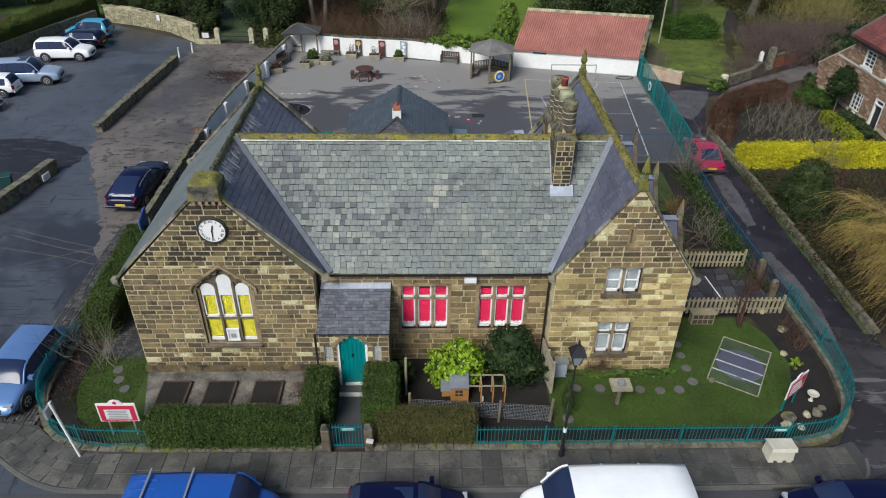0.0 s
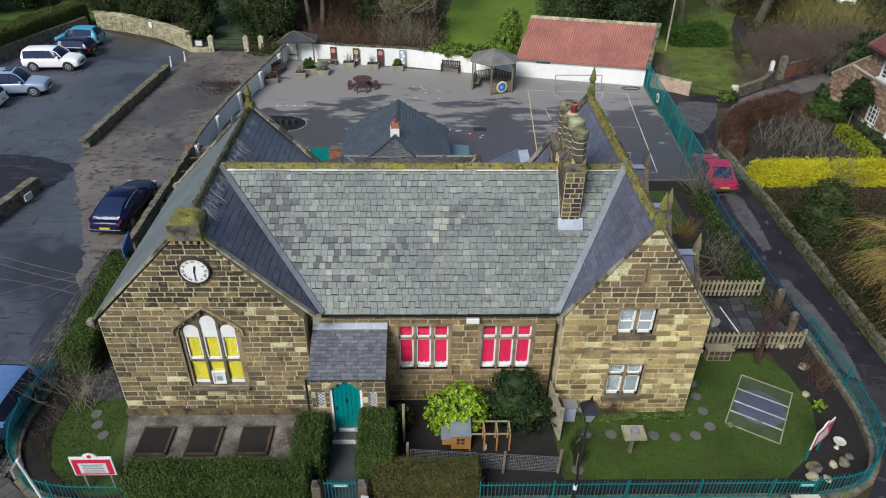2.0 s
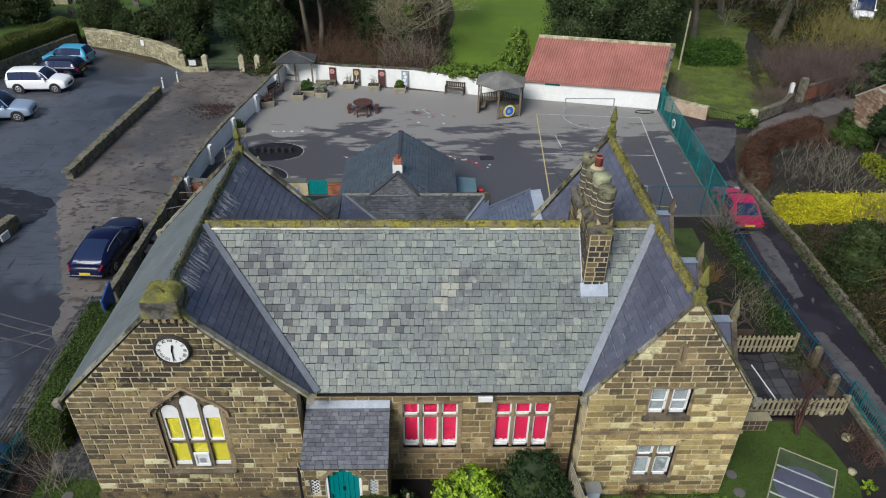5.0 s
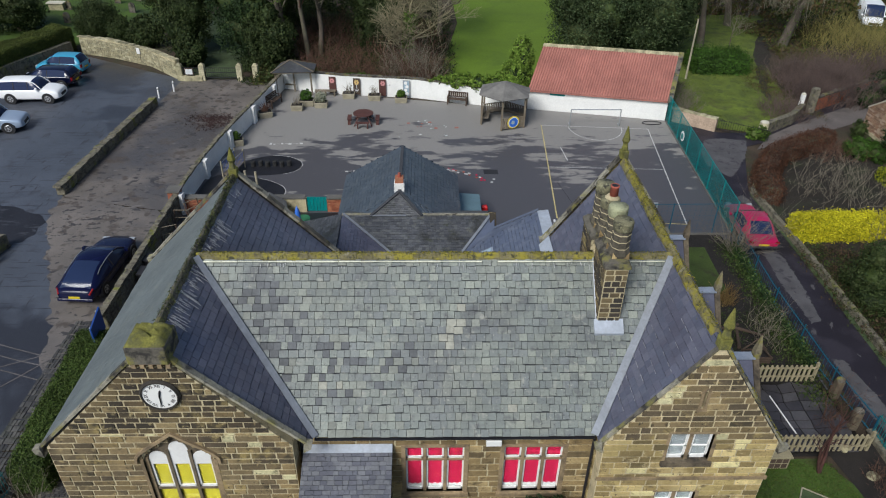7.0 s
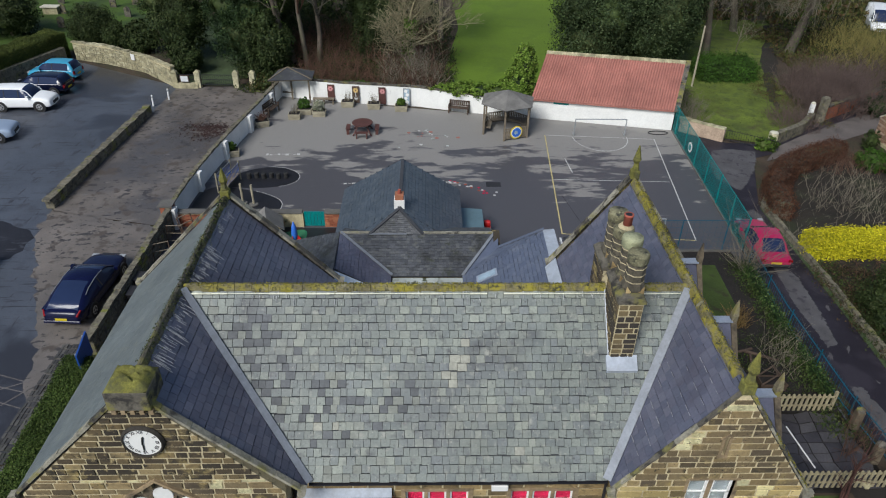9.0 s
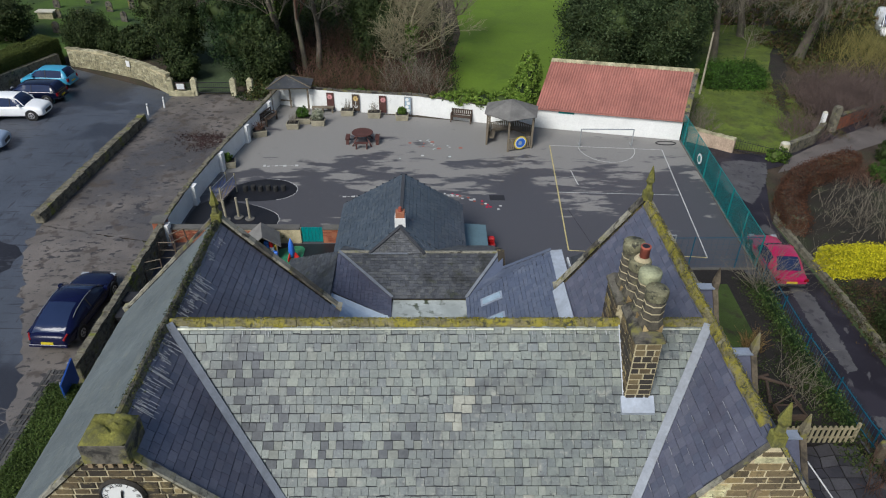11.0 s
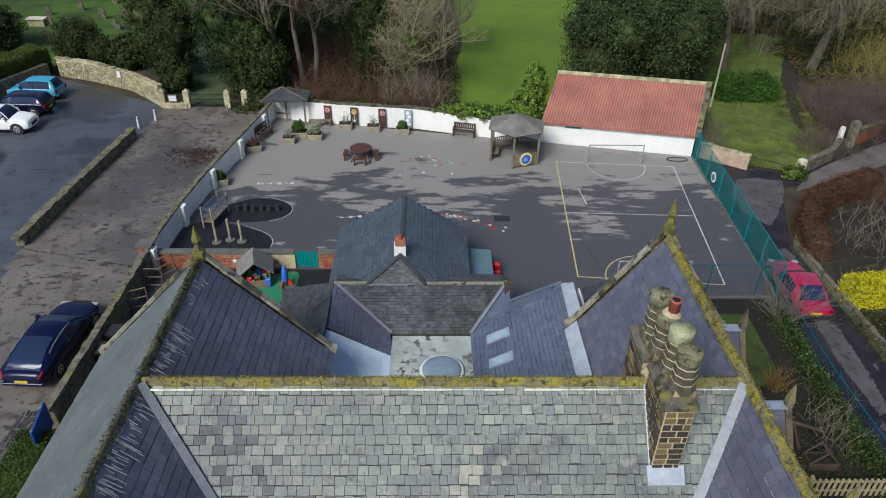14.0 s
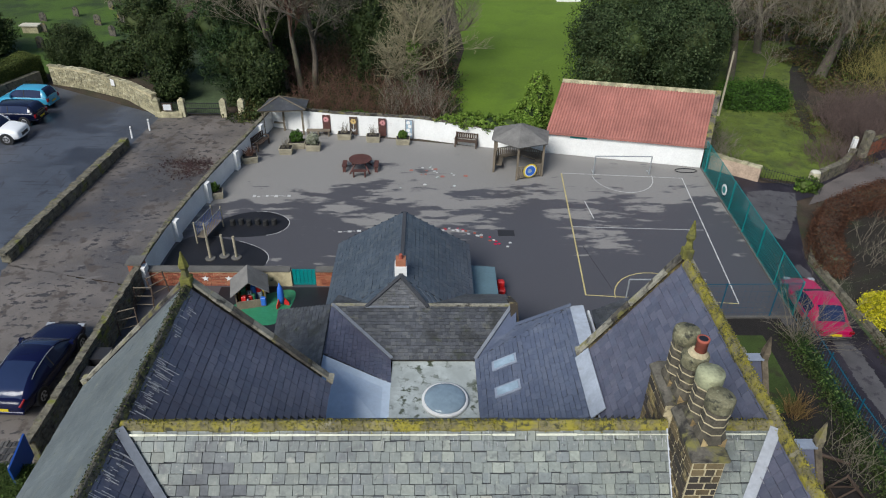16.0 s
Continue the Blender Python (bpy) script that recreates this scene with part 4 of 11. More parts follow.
box(bm, 9.4, 9.5, 2.1, 2.2, 5.8, 6.45)
part("slit_surround", bm, "dressed", school, "carved surround of a narrow slit")

# main front wall
MW = [rect(1.22, 3.0, 1.4, 3.5), rect(4.22, 6.02, 1.4, 3.5)]
wall = part("main_front_wall", holed(bmesh.new(), lambda z: -1.95, lambda z: 6.95, [-0.3, 4.25], MW, 2.66, 3.16), "mortar", school, "brown sandstone front wall")
stones(wall, lambda z: -1.95, lambda z: 6.95, MW, -0.2, 4.2, 2.66, 0.262, "stone_ochre", 31, singles=200)
# remaining outer walls
for x0, x1, y0, y1 in ((-8.85, -8.4, 2.5, 11.4), (-2.4, -1.95, 9.9, 11.4), (-2.4, -1.95, 2.5, 2.66), (11.55, 12.0, 2.46, 12.8), (6.95, 7.4, 9.9, 12.8), (6.95, 7.4, 2.46, 2.66)):
    wall = part("side_wall", box(bmesh.new(), x0, x1, y0, y1, -0.3, 4.3), "mortar", school)
    rng = random.Random(int(x0 * 10))
    mats = []
    for x, n in ((x0, -1), (x1, 1)):
        mats += [piece((x, a, z), (0, -n, 0), (0, 0, 1), (n, 0, 0), w, h, 0.02) for a, z, w, h in courses(lambda z: [(y0, y1)], -0.2, 4.3, 0.26, rng)]
    lay("stone", mats, "stone_warm" if x0 < 6 else "stone_pale", wall, 0)
part("rear_wall", box(bmesh.new(), -1.95, 6.95, 9.4, 9.9, -0.3, 4.3), "stone_warm", school)
for cx, half, y0, sl in ((LX, 3.5, 11.3, 1.0), (RX, 2.52, 12.7, RS)):
    bm = prism(bmesh.new(), [(cx - half, -0.3), (cx + half, -0.3), (cx + half, 4.4), (cx, 8.0), (cx - half, 4.4)], y0, y0 + 0.4)
    part("rear_gable_wall", bm, "stone_sooty", school, "sooty rear gable wall")


# ---- roofs ----
def slab(parent, name, corners, thick, material):
    """A roof plane through its corners, given anticlockwise from outside, with thickness inwards."""
    cs = [Vector(c) for c in corners]
    n = (cs[1] - cs[0]).cross(cs[-1] - cs[0]).normalized()
    bm = bmesh.new()
    top, low = [bm.verts.new(c) for c in cs], [bm.verts.new(c - n * thick) for c in cs]
    k = len(cs)
    bm.faces.new(top)
    bm.faces.new(low[::-1])
    for i in range(k):
        bm.faces.new((low[i], low[(i + 1) % k], top[(i + 1) % k], top[i]))
    return part(name, bm, material, parent)


def slates(roof, bl, br, tr, tl, material, seed, gauge=0.235, wide=(0.26, 0.42), singles=0, thick=0.026, spots=(), joint=0.004, gap=0.007, rough=0.5):
    """Courses of slates on a four-cornered slope; bl-br is its foot, tl-tr its head."""
    rng = random.Random(seed)
    bl, br, tr, tl = (np.array(p, float) for p in (bl, br, tr, tl))
    n = np.cross(br - bl, tl - bl) if np.linalg.norm(br - bl) > 0.05 else np.cross(tr - tl, tl - bl)
    n /= np.linalg.norm(n)
    u = (br - bl) if np.linalg.norm(br - bl) > np.linalg.norm(tr - tl) else (tr - tl)
    u /= np.linalg.norm(u)
    v = np.cross(n, u)
    rise = max((tl - bl) @ v, (tr - br) @ v)
    rows = max(2, int(round(rise / gauge)))
    mats, extra = [], {}
    for k in range(rows):
        f = (k + 0.5) / rows
        a, b = bl + (tl - bl) * f, br + (tr - br) * f
        length = np.linalg.norm(b - a)
        d = (b - a) / max(length, 1e-6)
        s = -(0.5 if k % 2 else 1.0) * (wide[0] + wide[1]) / 2 * rng.uniform(0.8, 1.0)
        while s < length:
            w = rng.uniform(*wide)
            s0, s1 = max(s, 0), min(s + w, length)
            if s1 - s0 > 0.04:
                c = a + d * (s0 + s1) / 2 + n * (0.012 + rng.uniform(0, 0.008) * rough) + v * rng.gauss(0, 0.008) * rough
                dest = mats
                for sx, sz, sr, odds, mat in spots:
                    if math.hypot(c[0] - sx, (c[2] - sz) * 1.4) < sr and rng.random() < odds:
                        dest = extra.setdefault(mat, [])
                dest.append(piece(c, u, v, n, s1 - s0 - joint, rise / rows - gap, thick + rng.uniform(-0.008, 0.008) * rough, lift=0.035 + rng.uniform(-0.016, 0.016) * rough, spin=rng.gauss(0, 0.014) * rough))
            s += w
    if singles:
        mid = len(mats) // 2
        lo = max(0, mid - singles // 2)
        mats = mats[lo:lo + singles] + mats[:lo] + mats[lo + singles:]
    lay("slate", mats, material, roof, singles)
    for mat, ms in extra.items():
        lay("slate", ms, mat, roof, len(ms) if singles else 0)


def strip(parent, name, pts, width, material, up=(0, 0, 1), thick=0.03, label=""):
    """A flat band along straight legs, facing up."""
    bm = bmesh.new()
    for a, b in zip(pts, pts[1:]):
        a, b, n = Vector(a), Vector(b), Vector(up).normalized()
        d = (b - a).normalized()
        s = d.cross(n).normalized() * width / 2
        n = s.normalized().cross(d)
        lo = [a - s, a + s, b + s, b - s]
        vs = [bm.verts.new(p) for p in lo] + [bm.verts.new(p + n * thick) for p in lo]
        for f in ((3, 2, 1, 0), (4, 5, 6, 7), (0, 1, 5, 4), (1, 2, 6, 5), (2, 3, 7, 6), (3, 0, 4, 7)):
            bm.faces.new([vs[i] for i in f])
    bmesh.ops.recalc_face_normals(bm, faces=bm.faces[:])
    return part(name, bm, material, parent, label)


def lx(z):
    return LX + (LZ - z) / 1.0


def rx(z):
    return RX - (RZ - z) / RS


RY, RIZ = 6.2, 8.05      # main ridge
FY, BY = 2.42, 9.98
front = slab(school, "main_roof", [(lx(4.25), FY, 4.25), (rx(4.25), FY, 4.25), (RX, RY, RIZ), (LX, RY, RIZ)], 0.1, "slate_bed")
front["label"] = "grey slate roof between the two wings"
slates(front, (lx(4.25) + 0.1, FY - 0.05, 4.25), (rx(4.25) - 0.1, FY - 0.05, 4.25), (RX - 0.15, RY - 0.08, RIZ - 0.08), (LX + 0.2, RY - 0.08, RIZ - 0.08), "slate", 1, 0.232, (0.17, 0.31), singles=270, thick=0.024, joint=0.005, gap=0.006, rough=1.0, spots=[(0.6, 6.4, 3.4, 0.04, "slate_lichen"), (-2.5, 7.0, 2.2, 0.05, "slate_lichen"), (0.3, 4.9, 1.6, 0.05, "slate_lichen"), (2.95, 6.85, 0.2, 0.7, "slate_pale"), (2.7, 6.55, 0.22, 0.6, "slate_pale"), (2.5, 6.25, 0.22, 0.5, "slate_pale"), (2.2, 5.95, 0.2, 0.4, "slate_lichen"), (4.5, 4.9, 0.25, 0.7, "slate_pale"), (-1.1, 5.2, 0.9, 0.12, "slate_pale"), (-3.1, 7.1, 0.6, 0.5, "slate_dark"), (-0.9, 5.7, 0.8, 0.3, "slate_dark"), (-2.4, 6.2, 1.0, 0.15, "slate_dark"), (-3.2, 6.8, 1.0, 0.2, "slate_dark"), (-1.4, 5.8, 1.6, 0.1, "slate_dark"), (1.2, 5.6, 0.9, 0.1, "slate_dark")])
back = slab(school, "main_rear_roof", [(rx(4.25), BY, 4.25), (lx(4.25), BY, 4.25), (LX, RY, RIZ), (RX, RY, RIZ)], 0.1, "slate_rear")
# left wing
YF, YB = 2.1, 11.35
ew = slab(school, "wing_roof", [(lx(EZ), YB, EZ), (LX, YB, LZ), (LX, YF, LZ), (lx(EZ), YF, EZ)], 0.1, "slate_bed")
slates(ew, (lx(4.25) - 0.03, YF, 4.28), (lx(4.25) - 0.03, FY, 4.28), (LX, RY - 0.05, LZ), (LX, YF, LZ), "slate_blue", 2, wide=(0.22, 0.36), thick=0.016, joint=0.001, gap=0.002)
slates(ew, (lx(4.25) - 0.03, BY, 4.28), (lx(4.25) - 0.03, YB, 4.28), (LX, YB, LZ), (LX, RY + 0.05, LZ), "slate_blue", 3, wide=(0.22, 0.36), thick=0.016, joint=0.001, gap=0.002)
ww = slab(school, "wing_roof", [(2 * LX - lx(EZ - 0.1), YB, EZ - 0.1), (2 * LX - lx(EZ - 0.1), YF, EZ - 0.1), (LX, YF, LZ), (LX, YB, LZ)], 0.1, "slate_bed")
slates(ww, (2 * LX - lx(EZ - 0.1), YB, EZ - 0.1), (2 * LX - lx(EZ - 0.1), YF, EZ - 0.1), (LX, YF, LZ), (LX, YB, LZ), "slate_west", 4, wide=(0.22, 0.36), thick=0.016, joint=0.001, gap=0.002)
# right wing
YB2 = 12.75
we = slab(school, "side_wing_roof", [(rx(EZ), YB2, EZ), (rx(EZ), YF, EZ), (RX, YF, RZ), (RX, YB2, RZ)], 0.1, "slate_bed")
slates(we, (rx(4.25) + 0.03, FY, 4.28), (rx(4.25) + 0.03, YF, 4.28), (RX, YF, RZ), (RX, RY - 0.05, RZ), "slate_blue", 5, wide=(0.22, 0.36), thick=0.016, joint=0.001, gap=0.002)
slates(we, (rx(4.25) + 0.03, YB2, 4.28), (rx(4.25) + 0.03, BY, 4.28), (RX, RY + 0.05, RZ), (RX, YB2, RZ), "slate_blue", 6, wide=(0.22, 0.36), thick=0.016, joint=0.001, gap=0.002)
ee = slab(school, "side_wing_roof", [(2 * RX - rx(EZ), YF, EZ), (2 * RX - rx(EZ), YB2, EZ), (RX, YB2, RZ), (RX, YF, RZ)], 0.1, "slate_bed")
slates(ee, (2 * RX - rx(EZ), YF, EZ), (2 * RX - rx(EZ), YB2, EZ), (RX, YB2, RZ), (RX, YF, RZ), "slate_blue", 7, wide=(0.22, 0.36), thick=0.016, joint=0.001, gap=0.002)
# white runs of bird droppings below the ridges
def droppings(roof, head, along_, down, n, seed, count, longest):
    rng, mats = random.Random(seed), []
    v = -np.array(down, float)
    for _ in range(count):
        le, s = rng.uniform(0.08, longest) * rng.random() ** 0.7 + 0.05, rng.random()
        c = np.array(head, float) + np.array(along_, float) * s + np.array(down, float) * (0.12 + le / 2 + rng.uniform(0, 0.25)) + np.array(n, float) * 0.068
        mats.append(piece(c, np.cross(v, n), v, n, rng.uniform(0.005, 0.014), le, 0.008, lift=0.02, spin=rng.uniform(-0.06, 0.06)))
    lay("dropping", mats, "guano", roof, 0)


q_ = math.sqrt(0.5)
rng, x = random.Random(17), LX + 0.35
while x < RX - 0.4:
    w_ = min(rng.uniform(0.25, 0.9), RX - 0.35 - x)
    if rng.random() < 0.94:
        strip(front, "mortar_bedding", [(x, RY - 0.2, RIZ - 0.1), (x + w_, RY - 0.2, RIZ - 0.1)], rng.uniform(0.02, 0.05), "mortar_white", (0, -1, 1), 0.05, "pale mortar under the ridge tiles")
    x += w_
droppings(ew, (LX, YF + 0.9, LZ), (0, 5.5, 0), (q_, 0, -q_), (q_, 0, q_), 31, 120, 0.7)
droppings(ew, (LX, RY + 1.0, LZ), (0, 3.6, 0), (q_, 0, -q_), (q_, 0, q_), 33, 18, 0.4)
droppings(front, (LX + 0.4, RY, RIZ), (13.6, 0, 0), (0, -q_, -q_), (0, -q_, q_), 32, 60, 0.24)
# pale lichen along the edges of the courses on the side wing
mats, rng = [], random.Random(41)
nrm = math.hypot(1, RS)
dn, up_ = np.array((-1 / nrm, 0, -RS / nrm)), np.array((-RS / nrm, 0, 1 / nrm))
for k in range(3, 22):
    d_ = 0.232 * k
    ymax = RY - (RY - FY) * d_ / 4.7 - 0.3
    y = YF + 0.25
    while y < ymax:
        le = rng.uniform(0.08, 0.3)
        if rng.random() < (0.75 if k % 2 else 0.12):
            c = np.array((RX, y + le / 2, RZ)) + dn * d_ + up_ * 0.084
            mats.append(piece(c, (0, -1, 0), np.cross(up_, (0, -1, 0)), up_, le, rng.uniform(0.012, 0.026), 0.006, spin=rng.gauss(0, 0.03)))
        y += le + rng.uniform(0.05, 0.3)
lay("lichen_line", mats, "lichen_faint", we, 0)
# lead in the valleys
strip(school, "lead_valley", [(lx(4.25) + 0.05, FY - 0.1, 4.36), (LX + 0.12, RY - 0.15, RIZ + 0.06)], 0.2, "lead", (0.35, -0.35, 0.7), 0.03, "grey lead valley")
strip(school, "lead_valley", [(rx(4.25) - 0.06, FY - 0.1, 4.36), (RX - 0.12, RY - 0.15, RIZ + 0.04)], 0.24, "lead", (-0.41, -0.354, 0.64), 0.03, "grey lead valley")


def ridge_tiles(parent, a, b, width, material, seed, height=0.13, length=0.48):
    """Saddle-backed ridge stones laid end to end."""
    rng = random.Random(seed)
    a, b = Vector(a), Vector(b)
    n = int((b - a).length / length)
    d = (b - a) / n
    along_x = abs(d.x) > abs(d.y)
    for i in range(n):
        p, q = a + d * i, a + d * (i + 1)
        h, w = height + rng.uniform(-0.012, 0.012), width / 2
        bm = bmesh.new()
        prof = [(-w, -0.16), (-w * 0.97, -0.05), (-w * 0.4, h * 0.8), (0, h), (w * 0.4, h * 0.8), (w * 0.97, -0.05), (w, -0.16), (0, 0.0)]
        j = rng.uniform(-0.012, 0.012)
        if along_x:
            prism(bm, [(p.y + u + j, p.z + v) for u, v in prof], p.x + 0.004, q.x - 0.004, "x")
        else:
            prism(bm, [(p.x + u + j, p.z + v) for u, v in prof], p.y + 0.004, q.y - 0.004, "y")
        part("ridge_tile", bm, material, parent)


ridge_tiles(front, (LX + 0.1, RY, RIZ + 0.02), (RX - 0.1, RY, RIZ + 0.02), 0.25, "ridge", 1, 0.09)
ridge_tiles(ww, (LX, 2.75, LZ), (LX, YB - 0.05, LZ), 0.26, "coping", 2, 0.1)
ridge_tiles(ee, (RX, 2.5, RZ), (RX, YB2 - 0.05, RZ), 0.27, "ridge", 3, 0.11)


def gable_coping(parent, foot_l, apex, foot_r, y0, y1, seed, name="coping_stone", th0=0.09, pale=0.6):
    """Sloping coping stones of a gable, with kneelers at the feet."""
    rng = random.Random(seed)
    for foot in (foot_l, foot_r):
        fx, fz = foot
        ax, az = apex
        n = max(3, int(math.hypot(ax - fx, az - fz) / 0.75))
        t = Vector((ax - fx, 0, az - fz)).normalized()
        up = Vector((-t.z, 0, t.x))
        if up.z < 0:
            up = -up
        for i in range(n):
            p = Vector((fx, 0, fz)) + (Vector((ax, 0, az)) - Vector((fx, 0, fz))) * (i / n)
            q = Vector((fx, 0, fz)) + (Vector((ax, 0, az)) - Vector((fx, 0, fz))) * ((i + 1) / n)
            th = th0 + rng.uniform(-0.015, 0.02)
            pts = [p, q - t * 0.01, q - t * 0.01 + up * th, p + up * th]
            part(name, prism(bmesh.new(), [(v.x, v.z) for v in pts], y0 + rng.uniform(-0.012, 0.012), y1), "coping_pale" if rng.random() < pale else "coping", parent)
        s = 1 if fx > ax else -1
        part("kneeler", prism(bmesh.new(), [(fx - s * 0.1, fz - 0.26), (fx + s * 0.13, fz - 0.12), (fx + s * 0.17, fz + 0.06), (fx - s * 0.05, fz + 0.12)], y0 - 0.04, y1), "coping_pale", parent)


gable_coping(school, (-9.05, 4.3), (LX, 8.12), (-1.55, 4.42), 1.94, 2.12, 1, th0=0.08)
gable_coping(school, (6.82, 4.35), (RX, 8.12), (12.15, 4.25), 1.92, 2.03, 2, th0=0.065, pale=0.35)
gable_coping(school, (-9.05, 4.35), (LX, 8.2), (-1.5, 4.4), 11.42, 11.66, 3)
gable_coping(school, (6.75, 4.35), (RX, 8.25), (12.2, 4.35), 12.8, 13.02, 4)


def finial(x, y, z, h):
    bm = bmesh.new()
    box(bm, x - 0.16, x + 0.16, y - 0.15, y + 0.15, z - 0.25, z + 0.1, bevel=0.03)
    cone(bm, x, y, z + 0.12, z + 0.12 + h * 0.25, 0.14, 0.09, 6)
    cone(bm, x, y, z + 0.12 + h * 0.25, z + 0.12 + h * 0.4, 0.09, 0.16, 6)
    cone(bm, x, y, z + 0.12 + h * 0.4, z + 0.12 + h, 0.16, 0.02, 6)
    part("finial", bm, "moss", school, "moss-covered stone finial")


finial(RX, 2.02, 8.25, 0.9)
finial(RX, 12.85, 8.4, 0.95)
finial(LX, 11.5, 8.25, 0.8)
# the stump of a bellcote on the clock gable
bm = bmesh.new()
box(bm, -5.75, -4.72, 1.84, 2.75, 7.62, 8.2, bevel=0.02)
stump = part("bellcote_stump", bm, "coping", school, "sooty square stone block on the gable")
bm = bmesh.new()
bmesh.ops.create_grid(bm, x_segments=12, y_segments=12, size=0.5)
rng = random.Random(77)
for v in bm.verts:
    e = max(abs(v.co.x), abs(v.co.y)) * 2
    v.co = Vector((-5.235 + v.co.x * 1.0, 2.295 + v.co.y * 0.88, 8.2 + (0.2 + rng.uniform(-0.06, 0.08)) * max(0, 1 - e ** 4)))
part("moss_cap", bm, "moss", stump, "thick yellow-green moss cap", True)
for k in range(5):
    part("dentil", box(bmesh.new(), -5.68 + k * 0.22, -5.57 + k * 0.22, 1.84, 1.98, 7.5, 7.62), "dressed", stump)

# chimney stack: two stone blocks on a common base, each with a pair of octagonal stone shafts
stack = part("chimney_body", box(bmesh.new(), 7.0, 7.66, 4.7, 7.45, 6.0, 8.2), "mortar", school, "blocky sandstone chimney stack")
mats, pale, rng = [], [], random.Random(9)
for x, z, w, h in courses(lambda z: [(7.0, 7.66)], 6.62, 8.62, 0.2, rng, (0.2, 0.42), 0.045):
    mats.append(piece((x, 4.7, z), (1, 0, 0), (0, 0, 1), (0, -1, 0), w, h, 0.02))
for y0, y1, dx in ((4.7, 6.05, 0.0), (6.28, 7.45, -0.09)):
    part("chimney_block", box(bmesh.new(), 7.0 + dx, 7.66 + dx, y0, y1, 8.2, 8.64), "mortar", stack)
    for sx, nx in ((7.0 + dx, -1), (7.66 + dx, 1)):
        for a, z, w, h in courses(lambda z: [(y0, y1)], 6.62, 8.62, 0.2, rng, (0.28, 0.55), 0.045):
            (pale if nx < 0 and rng.random() < 0.5 else mats).append(piece((sx, a, z), (0, -nx, 0), (0, 0, 1), (nx, 0, 0), w, h, 0.02))
    ledge = prism(bmesh.new(), [(6.94 + dx, 8.6), (7.72 + dx, 8.6), (7.72 + dx, 8.68), (7.66 + dx, 8.76), (7.12 + dx, 8.78), (6.94 + dx, 8.68)], y0 - 0.05, y1 + 0.05)
    part("chimney_ledge", ledge, "coping", stack)
lay("stone", mats, "stone_black", stack, 60)
lay("stone", pale, "stone_sooty", stack, 20)
bm = bmesh.new()
prism(bm, [(4.42, 6.34), (4.72, 6.62), (4.72, 6.74), (4.39, 6.44)], 6.9, 7.78, "x")
part("lead_apron", bm, "lead_pale", stack, "pale lead apron at the chimney foot")
strip(stack, "lead_flashing", [(6.98, 4.75, 6.7), (6.98, 6.1, 8.03)], 0.04, "lead", (-0.3, -0.6, 0.7), 0.02, "pale stepped lead flashing")
for i, (cx, cy, top) in enumerate(((7.43, 5.2, 9.93), (7.38, 5.74, 10.08), (7.32, 6.42, 9.97), (7.25, 6.92, 10.2))):
    bm = bmesh.new()
    box(bm, cx - 0.25, cx + 0.25, cy - 0.26, cy + 0.26, 8.7, 8.86, bevel=0.02)
    cone(bm, cx, cy, 8.86, 9.04, 0.33, 0.27, 8, math.pi / 8)
    cone(bm, cx, cy, 9.04, top - 0.3, 0.268, 0.262, 8, math.pi / 8)
    shaft = part("chimney_shaft", bm, "stone_pot", stack, "sooty octagonal stone shaft")
    drum = lathe(bmesh.new(), [(0.262, top - 0.3), (0.285, top - 0.27), (0.288, top - 0.08), (0.284, top - 0.02), (0.27, top), (0.001, top + 0.008)], 16, cx, cy)
    for v in drum.verts:
        v.co += Vector((1, 1, 1)) * 0.009 * noise.noise(v.co * 7)
    part("shaft_cap", drum, "lichen_top" if i == 1 else "lichen_drum", shaft, "round lichen-covered capstone", True)
    for zz in np.arange(9.06, top - 0.32, 0.225):
        part("mortar_band", cone(bmesh.new(), cx, cy, zz, zz + 0.026, 0.274, 0.274, 8, math.pi / 8), "mortar", shaft, "pale joint")
    for sx in (-1, 1):
        part("broach_stop", prism(bmesh.new(), [(cx + sx * 0.25, 8.74), (cx + sx * 0.1, 8.8), (cx + sx * 0.24, 8.99)], cy - 0.272, cy - 0.255), "stone_ochre", shaft)
    if i == 2:
        part("flaunching", cone(bmesh.new(), cx + 0.04, cy, top - 0.03, top + 0.08, 0.24, 0.16, 12), "mortar_pale", shaft)
        bm = lathe(bmesh.new(), [(0.128, top + 0.05), (0.12, top + 0.34), (0.134, top + 0.35), (0.134, top + 0.41), (0.1, top + 0.41), (0.095, top + 0.15)], 14, cx + 0.07, cy)
        part("chimney_pot", bm, "terracotta", shaft, "red clay chimney pot", True)
        # Black disc stands for the shaded hollow of the pot.
        part("pot_mouth", cone(bmesh.new(), cx + 0.07, cy, top + 0.385, top + 0.405, 0.098, 0.098, 12), "black_iron", shaft, "black disc standing for shade inside the pot")

